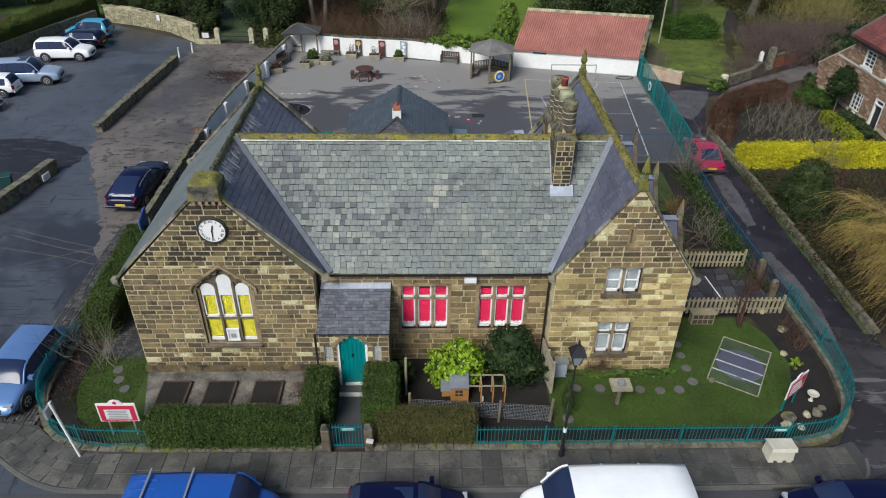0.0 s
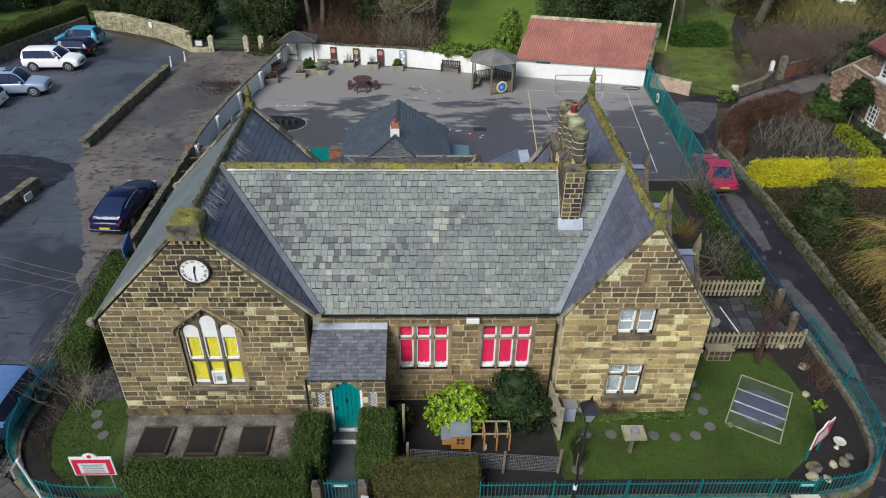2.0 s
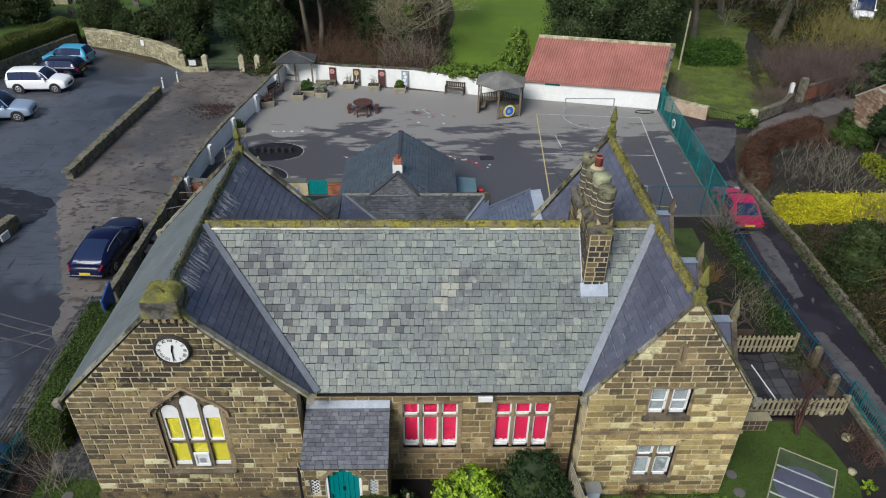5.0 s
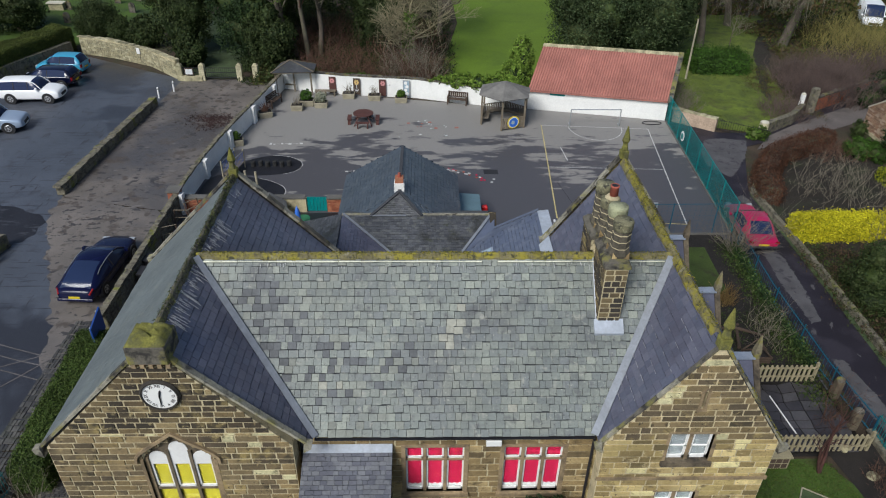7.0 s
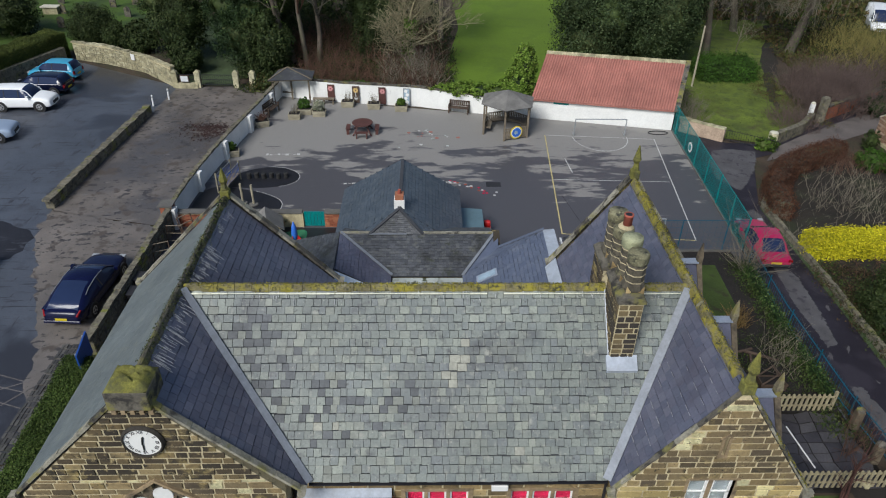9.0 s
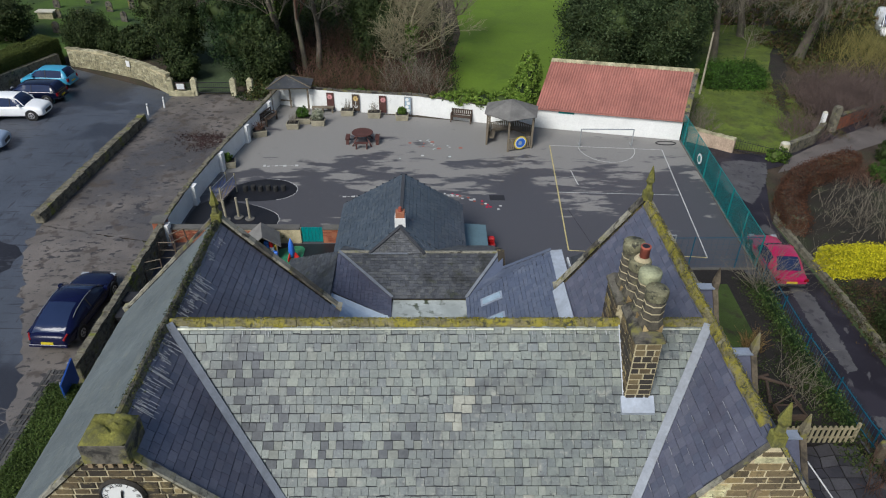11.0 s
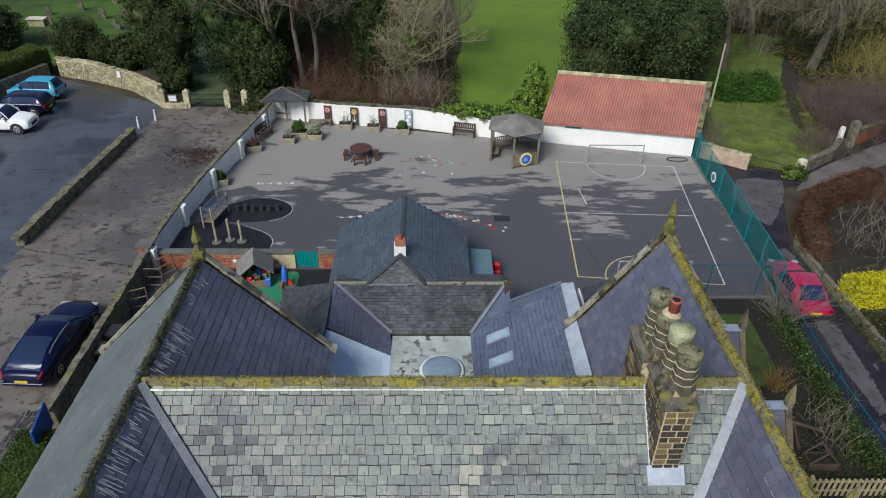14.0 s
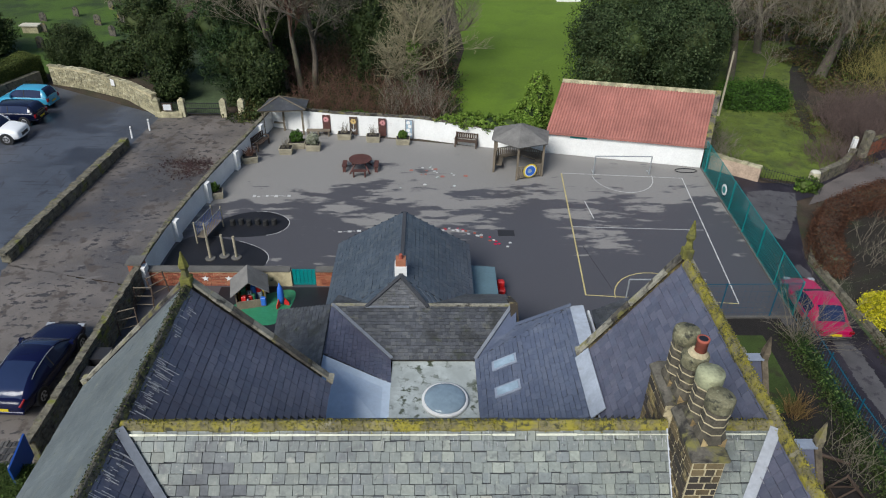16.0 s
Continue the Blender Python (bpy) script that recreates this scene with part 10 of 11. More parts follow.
# brick cottage: two-storey block with a lower end under a sloping roof
house = thing("brick_house", "pinkish brick cottage with white sash windows", "house", (33.3, 0, 0))
WINS = [(27.6, 28.85, 3.45, 4.6), (24.7, 25.95, 3.45, 4.6), (27.45, 28.7, 0.35, 1.72)]
HDOOR = (25.05, 26.1, 0.0, 2.1)
left_ = lambda z: 19.0
right_ = lambda z: 34.2 if z < 1.85 else 34.2 - (z - 1.85) * 1.5 if z < 4.42 else 30.35
HH = [rect(*w_) for w_ in WINS] + [rect(*HDOOR)]
bm = holed(bmesh.new(), left_, right_, [-0.2, 1.85, 4.415, 4.42, 5.1], HH, 0, 0.35)
for v in bm.verts:
    v.co = Vector((v.co.y, v.co.x, v.co.z))
bmesh.ops.recalc_face_normals(bm, faces=bm.faces[:])
gw = part("facade_wall", bm, "mortar", house)
rng = random.Random(4)
mats = [piece((0, y, z), (0, -1, 0), (0, 0, 1), (-1, 0, 0), w_, h_, 0.012) for y, z, w_, h_ in courses(free(left_, right_, HH), 0.4, 5.05, 0.12, rng, (0.22, 0.42), 0.016, 0.02)]
lay("brick", mats, "brick_house", gw, 200)
part("plinth", box(bmesh.new(), -0.06, 0, 26.1, 34.2, -0.2, 0.4), "farstone", house, "pale painted plinth")
part("string_course", box(bmesh.new(), -0.06, 0, 19.0, 32.0, 3.16, 3.3), "concrete", house, "pale band between the storeys")
for y0, y1, z0, z1 in WINS:
    wd = part("window", box(bmesh.new(), 0.12, 0.16, y0, y1, z0, z1), "house_pane", house, "white sash window")
    for i in range(4 if z0 < 2 else 3):
        k = 3 if z0 < 2 else 2
        w_ = 0.1 if i in (0, k) else 0.045
        y = y0 + (y1 - y0 - w_) * i / k
        part("glazing_bar", box(bmesh.new(), 0.0 if i in (0, k) else 0.05, 0.1, y, y + w_, z0, z1), "white_paint", wd)
    for i in range(5):
        w_ = 0.09 if i in (0, 4) else 0.04
        z = z0 + (z1 - z0 - w_) * i / 4
        part("glazing_bar", box(bmesh.new(), 0.04, 0.095, y0, y1, z, z + w_), "white_paint", wd)
    part("sill", box(bmesh.new(), -0.12, 0.1, y0 - 0.1, y1 + 0.1, z0 - 0.14, z0), "white_paint", wd)
y0, y1, z0, z1 = HDOOR
dd = part("door", box(bmesh.new(), 0.15, 0.2, y0, y1, z0, z1), "plastic_dark", house, "dark front door")
for a, b, c, d in ((y0, y0 + 0.1, z0, z1), (y1 - 0.1, y1, z0, z1), (y0 + 0.1, y1 - 0.1, z1 - 0.1, z1), (y0 + 0.1, y1 - 0.1, z1 - 0.45, z1 - 0.38)):
    part("door_frame", box(bmesh.new(), -0.02, 0.15, a, b, c, d), "white_paint", dd)
for e0, e1 in ((-0.35, 4.6), (9.55, 4.6)):
    rf = part("roof", prism(bmesh.new(), [(e0, 5.0), (e1, 8.5), (e1, 8.66), (e0, 5.16)], 18.7, 30.5), "house_tile", house, "dark red tiled roof")
    if e0 < 0:
        u_ = Vector((4.95, 0, 3.5)).normalized()
        n_ = Vector((-u_.z, 0, u_.x))
        mats, rng = [], random.Random(44)
        for r_ in range(24):
            y = 24.5 - 0.12 * (r_ % 2)
            while y < 30.4:
                c = Vector((-0.35, y + 0.12, 5.16)) + u_ * (0.14 + 0.245 * r_) + n_ * 0.01
                mats.append(piece(tuple(c), (0, -1, 0), tuple(u_), tuple(n_), 0.235, 0.28, 0.02, lift=0.06))
                y += 0.245
        lay("tile", mats, "house_tile", rf, 0)
part("verge", prism(bmesh.new(), [(-0.38, 4.98), (4.6, 8.5), (4.6, 8.74), (-0.38, 5.22)], 30.5, 30.66), "kerb", house, "grey stone verge")
part("gutter", box(bmesh.new(), -0.45, -0.3, 18.7, 30.5, 4.9, 5.02), "black_pipe", house)
part("gable_end", prism(bmesh.new(), [(0.35, -0.2), (9.2, -0.2), (9.2, 5.0), (4.6, 8.3), (0.35, 5.2)], 30.05, 30.35), "brick_house", house)
part("low_roof", prism(bmesh.new(), [(30.35, 4.2), (34.1, 1.68), (34.1, 1.78), (30.35, 4.3)], 0.36, 6, "x"), "house_tile", house, "sloping tiled roof of the low end")
part("parapet", prism(bmesh.new(), [(30.36, 4.42), (34.28, 1.8), (34.28, 1.89), (30.36, 4.51)], -0.05, 0.36, "x"), "concrete", house, "pale sloping parapet coping")
part("end_wall", box(bmesh.new(), 0.35, 6, 33.85, 34.2, -0.2, 1.75), "brick_house", house)
part("front_end_wall", box(bmesh.new(), 0.35, 9.2, 19.0, 19.3, -0.2, 5.0), "brick_house", house)

# ---- far planting ----
scrub("bramble_bank", "brown bramble and bare scrub behind the wall", (-9.0, -2.5, 42.0, 46.5), 420, 2.0, "brown_twig", 91, 0.6, 0.02)
scrub("bramble_bank", "brown bare scrub behind the white wall", (-3.0, 3.2, 41.0, 45.5), 380, 2.2, "brown_twig", 92, 0.5, 0.02)
scrub("pale_scrub", "pale bare saplings behind the wall", (-1.5, 2.8, 41.5, 44.5), 120, 3.4, "twig", 93, 0.3, 0.022)
bare_tree(-9.3, 47.4, 13, 5, "tall bare tree with pale lichened bark", 0.8, depth=4, ivy=300, trunk_r=0.3, first=0.6)
bare_tree(-8.2, 47.0, 13, 17, "tall pinkish-brown bare trunk", 0.8, depth=4, trunk_r=0.26, first=0.6, lean=(0.12, 0), twig="brown_twig")
bare_tree(-10.2, 47.6, 12, 18, "slim bare trunk among the yews", 0.8, depth=4, trunk_r=0.2, first=0.55, lean=(-0.1, 0))
bare_tree(-7.4, 48.2, 12, 6, "tall bare tree with forked trunk", 0.8, depth=4, lean=(0.05, 0), first=0.6)
bare_tree(0.2, 46.3, 9, 7, "spreading bare tree with pale lichened branches", 1.25, depth=4, trunk_r=0.26, ivy=2200, first=0.2, twig="lichen_twig", hang=60)
bare_tree(-4.2, 52, 12, 8, "bare tree in the far scrub", 0.9, depth=4)
bare_tree(3.2, 55, 10, 9, "bare tree beside the meadow", 1.0, depth=4)
bare_tree(27.4, 52.0, 14, 10, "tall bare tree with drooping twigs", 0.9, 0.9, trunk_r=0.4, first=0.55, hang=300)
bare_tree(35.4, 52.6, 13, 11, "leaning bare tree with drooping twigs", 0.9, 0.9, trunk_r=0.5, lean=(0.35, 0), first=0.5, hang=420, ivy=500)
bare_tree(33, 60, 13, 12, "far bare tree with drooping twigs", 1.0, 0.7, trunk_r=0.4, hang=260)
bare_tree(25, 66, 13, 13, "far bare tree at the wood edge", 1.0, 0.5, trunk_r=0.4)
bare_tree(29.5, 50.5, 4.5, 14, "thin crooked bare sapling", 1.0, trunk_r=0.06, depth=2, first=0.5)
bare_tree(-21, 56, 12, 15, "bare tree among the yews", 0.9)
bare_tree(-13, 54, 12, 16, "bare ivy-clad tree behind the gate", 0.9, ivy=500)
for i, (x, y, s_, h_) in enumerate(((-19.6, 50.0, 2.5, 7.5), (-13.6, 48.6, 2.6, 7.5), (-11.2, 46.2, 1.8, 5.0), (-18.2, 46.6, 1.2, 2.6), (-12.5, 52, 3.0, 9), (-2.6, 49.5, 1.9, 7.0), (-23.6, 52.0, 1.3, 2.6))):
    evergreen("yew_tree", "dark spreading yew tree by the churchyard gate" if i < 5 else "dark evergreen tree in the wood", "tree", x, y, [(0, 0, h_ * 0.35, s_, s_, h_ * 0.32), (s_ * 0.4, -0.3, h_ * 0.55, s_ * 0.8, s_ * 0.8, h_ * 0.3), (-s_ * 0.4, 0.3, h_ * 0.65, s_ * 0.75, s_ * 0.75, h_ * 0.3), (0, 0, h_ * 0.85, s_ * 0.5, s_ * 0.5, h_ * 0.25)], 22000, 0.12, "yew" if i != 1 else "holly", 100 + i, h_ * 0.4, 0.25, "evergreens")
for i, (x, y, s_, h_) in enumerate(((15.5, 47.0, 3.2, 8.0), (20.5, 47.5, 3.2, 8.5), (18, 50.5, 3.4, 10), (23.2, 51, 2.4, 8))):
    evergreen("holly_tree", "large dense dark evergreen behind the barn", "tree", x, y, [(0, 0, h_ * 0.35, s_, s_ * 0.9, h_ * 0.36), (s_ * 0.35, -0.4, h_ * 0.6, s_ * 0.8, s_ * 0.8, h_ * 0.3), (-s_ * 0.35, 0.2, h_ * 0.7, s_ * 0.7, s_ * 0.7, h_ * 0.28)], 32000, 0.12, "holly_leaf", 120 + i, h_ * 0.3, 0.25, "evergreens")
evergreen("clipped_yew", "large rounded clipped yew in the churchyard", "shrub", -28.2, 54.2, [(-0.6, 0, 1.4, 2.0, 1.7, 2.0), (1.6, -0.8, 0.9, 1.2, 1.1, 1.3), (3.5, -1.6, 0.7, 1.1, 1.0, 1.1)], 42000, 0.1, "yew", 130, 0.6, 0.2)
for i, (x, y, s_, h_) in enumerate(((-37.5, 56.5, 2.6, 4.5), (-42, 55, 3.2, 7.0), (-46.5, 50.5, 3.4, 8.0), (-47.5, 44.0, 3.2, 7.5), (-48, 37.0, 3.2, 7.0))):
    evergreen("dark_conifer", "dark evergreen tree behind the clipped hedge", "tree", x, y, [(0, 0, h_ * 0.35, s_, s_, h_ * 0.35), (s_ * 0.3, -0.3, h_ * 0.6, s_ * 0.8, s_ * 0.8, h_ * 0.3), (-s_ * 0.3, 0.2, h_ * 0.75, s_ * 0.6, s_ * 0.6, h_ * 0.26)], 14000, 0.13, "yew", 160 + i, h_ * 0.3, 0.25, "evergreens")
evergreen("ivy_bush", "ivy spilling over the white wall", "shrub", 5.0, 38.8, [(-1.9, 0.6, 1.4, 0.9, 0.5, 0.5), (-0.6, 0.2, 1.5, 1.1, 0.7, 0.65), (0.8, -0.1, 1.5, 1.1, 0.7, 0.65), (2.1, -0.4, 1.5, 1.1, 0.7, 0.7), (3.2, -0.5, 1.3, 0.9, 0.6, 0.8)], 9000, 0.11, "bright_ivy", 131, 0.6, 0.06)
evergreen("tall_green_shrub", "tall bright green shrub beside the barn", "shrub", 8.75, 39.5, [(0, 0, 1.9, 1.15, 1.0, 1.4), (0.35, 0, 3.3, 0.9, 0.85, 1.25), (0.2, 0, 4.2, 0.5, 0.5, 0.7), (-0.6, 0, 1.3, 1.25, 0.9, 0.95)], 15000, 0.11, "bright_ivy", 132, 1.0, 0.1)
evergreen("low_ivy", "low green plants on top of the wall", "shrub", -3.6, 40.9, [(0, 0, 1.2, 0.9, 0.4, 0.3), (0.9, -0.1, 1.2, 0.5, 0.3, 0.25)], 1500, 0.12, "ivy", 133, 0.9, 0.05)
hedge("garden_hedge", "thick mid-green rounded garden hedge", [(24.9, 46.6), (29.2, 46.6)], 2.8, 1.35, "mid_green", 0.1, 330, 134, wobble=0.25)
scrub("brown_thicket", "dense purple-brown rounded bare thicket", (30.8, 36.6, 37.8, 44.5), 1300, 2.5, "dusk_twig", 135, 0.45, 0.02)
scrub("brown_thicket", "purple-brown bare thicket beyond the path", (36.5, 44, 40.0, 47.0), 500, 2.4, "dusk_twig", 136, 0.45, 0.02)
scrub("pale_thicket", "grey-brown bare stems by the path", (27.2, 30.0, 34.8, 38.5), 260, 1.4, "dusk_twig", 137, 0.5, 0.015)
scrub("yellow_thicket", "yellow-green twiggy shrubs at the wood edge", (37.5, 45, 47.5, 55), 380, 3.4, "olive_twig", 138, 0.55, 0.022)
scrub("bramble_bank", "bare briars beside the barn", (20.2, 22.4, 36.2, 42.0), 180, 1.6, "twig", 139, 0.5, 0.015)
evergreen("green_shrub", "dark green shrub beyond the brick wall", "shrub", 36.0, 38.6, [(0, 0, 0.7, 1.3, 1.0, 0.8), (2.2, 1.2, 1.0, 1.6, 1.4, 1.1), (4.6, 3.2, 1.2, 1.8, 1.6, 1.4)], 9000, 0.12, "holly", 140, 0.5, 0.08)
evergreen("green_shrub", "low ivy shrub by the gate pier", "shrub", 24.9, 32.4, [(0, 0, 0.4, 0.8, 0.6, 0.5)], 1600, 0.1, "ivy", 141, 0.2, 0.04)
lp = thing("telegraph_pole", "leaning pale timber pole beside the barn", "pole", (23.65, 44.2, gz(44)))
part("pole", rod(bmesh.new(), (0, 0, -0.1), (0.05, 0.1, 4.9), 0.09, 0.07, 8), "planter_wood", lp)

def undergrowth(label, area, n, h, leaf, seed, size=0.12):
    """Low leafy cover over a rectangle, thick in some spots and thin in others."""
    r = np.random.default_rng(seed)
    x0, x1, y0, y1 = area
    k = n // 30
    c = np.c_[r.uniform(x0, x1, k), r.uniform(y0, y1, k)]
    hh = h * (0.25 + 0.75 * np.abs(np.sin(c[:, 0] * 0.9 + 1.3 * np.sin(c[:, 1] * 0.7)))) * r.uniform(0.4, 1.1, k)
    p = np.repeat(c, 30, 0) + r.normal(size=(k * 30, 2)) * 0.28
    z = np.repeat(hh, 30) * r.uniform(0.1, 1.0, k * 30) + np.array([gz(y) for y in p[:, 1]])
    ob = link_mesh("undergrowth", leaf_mesh("undergrowth", np.c_[p, z], size, seed), leaf)
    tagged(ob, label, "undergrowth", "", "stuff")


undergrowth("dark ivy and bramble under the bare trees", (-13, 4, 42, 62), 42000, 1.2, "yew", 501)
undergrowth("brown bracken and leaf cover under the trees", (-12, 3, 42, 60), 26000, 0.9, "hedge_brown", 502)
undergrowth("dark evergreen cover behind the car park hedge", (-58, -40.5, 30, 52), 36000, 2.2, "yew", 503, 0.2)
undergrowth("brown cover in the garden beyond the lane", (34, 52, 40, 60), 30000, 0.9, "hedge_brown", 504, 0.14)
undergrowth("dark ivy under the garden trees", (39, 54, 52, 72), 20000, 0.8, "yew", 505, 0.14)
undergrowth("brown dead plants in the winter garden", (22.2, 36, 4.5, 18.5), 30000, 0.45, "dead_leaf", 506, 0.07)
undergrowth("low green plants in the winter garden", (22.2, 32, 5, 18.5), 14000, 0.55, "hedge_dark", 507, 0.07)
undergrowth("low plants in the side bed", (12.4, 18, 9.4, 13.4), 4000, 0.25, "hedge_dark", 508, 0.06)
undergrowth("dark ivy along the side railing", (17.3, 18.2, 7.5, 19.2), 4500, 0.55, "hedge_dark", 516, 0.07)
undergrowth("brown plants hanging over the lane wall", (21.45, 22.4, 5.0, 18.5), 4200, 0.8, "dead_leaf", 517, 0.07)
undergrowth("dark green plants hanging over the lane wall", (21.5, 22.4, 5.0, 18.5), 3000, 0.8, "hedge_dark", 518, 0.07)
undergrowth("tufts of grass on the verge", (20.5, 30, 35.5, 45), 3500, 0.1, "hedge_top", 514, 0.05)
undergrowth("brown leaves along the verge edge", (28.6, 31.5, 36, 47), 4000, 0.3, "hedge_brown", 515, 0.07)
undergrowth("dark cover between the yew trees", (-13.6, -9.5, 45, 60), 20000, 1.0, "yew", 509, 0.14)
undergrowth("dark far undergrowth at the edge of the wood", (-22, 3, 62, 110), 24000, 2.0, "yew", 510, 0.3)
undergrowth("dark undergrowth beyond the churchyard", (-90, -22, 86, 112), 26000, 2.0, "yew", 520, 0.3)
undergrowth("brown far undergrowth at the edge of the wood", (22, 90, 62, 110), 50000, 2.0, "hedge_brown", 511, 0.3)
scrub("bramble_bank", "purple-brown scrub under the trees", (-12, 3.5, 46, 56), 900, 2.6, "brown_twig", 512, 0.5, 0.02)
# heap of damp red leaves on the lane
r_ = np.random.default_rng(7)
p_ = np.concatenate([r_.normal(size=(500, 2)) * [0.9, 0.35] + [-13.6, 35.6], r_.normal(size=(420, 2)) * [0.6, 0.5] + [-13.1, 34.6], r_.normal(size=(260, 2)) * [1.3, 0.9] + [-13.8, 35.0]])
tagged(link_mesh("fallen_leaves", leaf_mesh("fallen_leaves", np.c_[p_, [gz(y) + 0.012 for y in p_[:, 1]]], 0.1, 8, np.tile([0, 0, 3.0], (len(p_), 1))), "wet_leaf"), "scatter of damp red-brown fallen leaves on the lane", "leaves", "", "stuff")

# churchyard stones
rng = random.Random(12)
for i, (x, y) in enumerate(((-34, 59), (-31.8, 58.3), (-31.9, 66.7), (-30, 67.9), (-36.0, 64), (-33.5, 63), (-35.5, 70), (-38, 68), (-29, 63), (-40, 62), (-33, 73), (-28, 72))):
    gs = thing("gravestone", "weathered upright gravestone in grass", "gravestone", (x, y, gz(y)), "gravestones", "", rng.uniform(-20, 20))
    w_, h_ = rng.uniform(0.35, 0.5), rng.uniform(0.9, 1.3)
    gs.matrix_basis = gs.matrix_basis @ Matrix.Scale(0.75, 4)
    part("slab", prism(bmesh.new(), [(-w_, 0), (w_, 0), (w_, h_), (w_ * 0.6, h_ + 0.2), (0, h_ + 0.3), (-w_ * 0.6, h_ + 0.2), (-w_, h_)], -0.08, 0.08), "coping", gs)
tomb = thing("table_tomb", "pale stone table tomb in the churchyard", "tomb", (-37.2, 64.0, gz(64)))
tomb.matrix_basis = tomb.matrix_basis @ Matrix.Scale(0.75, 4)
part("chest", box(bmesh.new(), -1.0, 1.0, -0.5, 0.5, 0, 0.9), "farstone", tomb)
part("top_slab", box(bmesh.new(), -1.2, 1.2, -0.65, 0.65, 0.9, 1.05), "concrete", tomb)
kiosk = thing("garden_shed", "small pale shed at the end of the meadow", "shed", (18.2, 80, gz(80)))
part("body", box(bmesh.new(), -1.4, 1.4, -1.0, 1.0, 0, 1.4), "white_render", kiosk)
part("roof", prism(bmesh.new(), [(-1.2, 1.4), (1.2, 1.4), (0, 2.2)], -1.6, 1.6, "x"), "concrete", kiosk)

# wooded distance that closes the view
for i in range(26):
    rng = random.Random(200 + i)
    x, y = -75 + i * 6.2 + rng.uniform(-2, 2), rng.uniform(76, 112)
    if 3 < x < 24 and y < 100:
        y += 26
    if i % 3 == 0:
        evergreen("distant_evergreen", "dark evergreen tree in the far wood", "tree", x, y, [(0, 0, 4, 3.2, 3, 3.5), (1.2, 0, 7, 2.4, 2.4, 3), (-1, 0, 8.5, 1.8, 1.8, 2.5)], 3600, 0.34, "yew", 300 + i, 3, 0.3, "far wood")
    else:
        bare_tree(x, y, rng.uniform(10, 14), 400 + i, "bare tree in the far wood", 1.0, trunk_r=0.35, depth=4)

sheet("garden_lane", [(24.2, 30.6), (28.5, 32.6), (32, 34.4), (38, 37.6), (42, 40), (42, 42.6), (38, 40.4), (32, 36.8), (28.4, 34.6), (25.9, 32.8)], 0.012, "path_tar", "smooth grey-brown path to the cottage", category="path")

for k, pts_ in enumerate((((-19.1, 10.7), (-16.3, 10.05), (-13.7, 9.2)), ((-19.2, 11.9), (-16.0, 10.6), (-13.4, 9.9)), ((-18.2, 8.85), (-16.2, 9.8), (-14.0, 10.85)), ((-16.3, 7.65), (-14.9, 9.2), (-13.5, 11.05)), ((-20.1, 12.75), (-16.6, 11.4), (-13.8, 10.5)))):
    ob = line_mark(rounded([p for p in pts_], 2), 0.05, "track", "tyre_track")
    tagged(ob, "pale dry tyre mark on the wet lane", "tyre mark", "tyre marks", "structure")
chalk = thing("chalk_drawing", "faint chalk drawings on the dry asphalt", "chalk marks", (1.6, 34.6, gz(34.6) + 0.012))
rng = random.Random(31)
for i in range(26):
    x_, y_ = rng.gauss(0, 0.9), rng.gauss(0, 0.9)
    part("chalk_mark", lathe(bmesh.new(), [(rng.uniform(0.05, 0.16), 0), (0.04, 0.004)], 7, x_, y_), rng.choice(("felt", "line_white", "pantile", "felt")), chalk)

# ---- vehicles ----
M["paint_blue"] = surface("mid_blue_car_paint", (0.015, 0.09, 0.38), 0.04, 1, 3, 0.28, 0.0, coat=0.3)
M["paint_light_blue"] = surface("light_metallic_blue_paint", (0.15, 0.28, 0.56), 0.04, 1, 3, 0.35, 0.0, metal=0.4, coat=0.3)
M["paint_navy"] = surface("deep_navy_car_paint", (0.004, 0.006, 0.034), 0.04, 1, 3, 0.22, 0.0)
M["paint_navy"].node_tree.nodes["Principled BSDF"].inputs["Specular IOR Level"].default_value = 0.3
M["paint_black"] = surface("glossy_black_car_paint", (0.004, 0.006, 0.022), 0.04, 1, 3, 0.18, 0.0, coat=0.3)
M["paint_white"] = surface("white_van_paint", (0.92, 0.93, 0.93), 0.04, 1, 3, 0.3, 0.0, coat=0.3)
M["paint_silver"] = surface("pale_silver_car_paint", (0.38, 0.47, 0.6), 0.04, 1, 3, 0.3, 0.0, metal=0.3, coat=0.3)
M["paint_red"] = surface("crimson_car_paint", (0.45, 0.004, 0.075), 0.05, 1, 3, 0.3, 0.0, coat=0.3)
M["paint_teal"] = surface("turquoise_car_paint", (0.05, 0.32, 0.5), 0.04, 1, 3, 0.3, 0.0, coat=0.3)


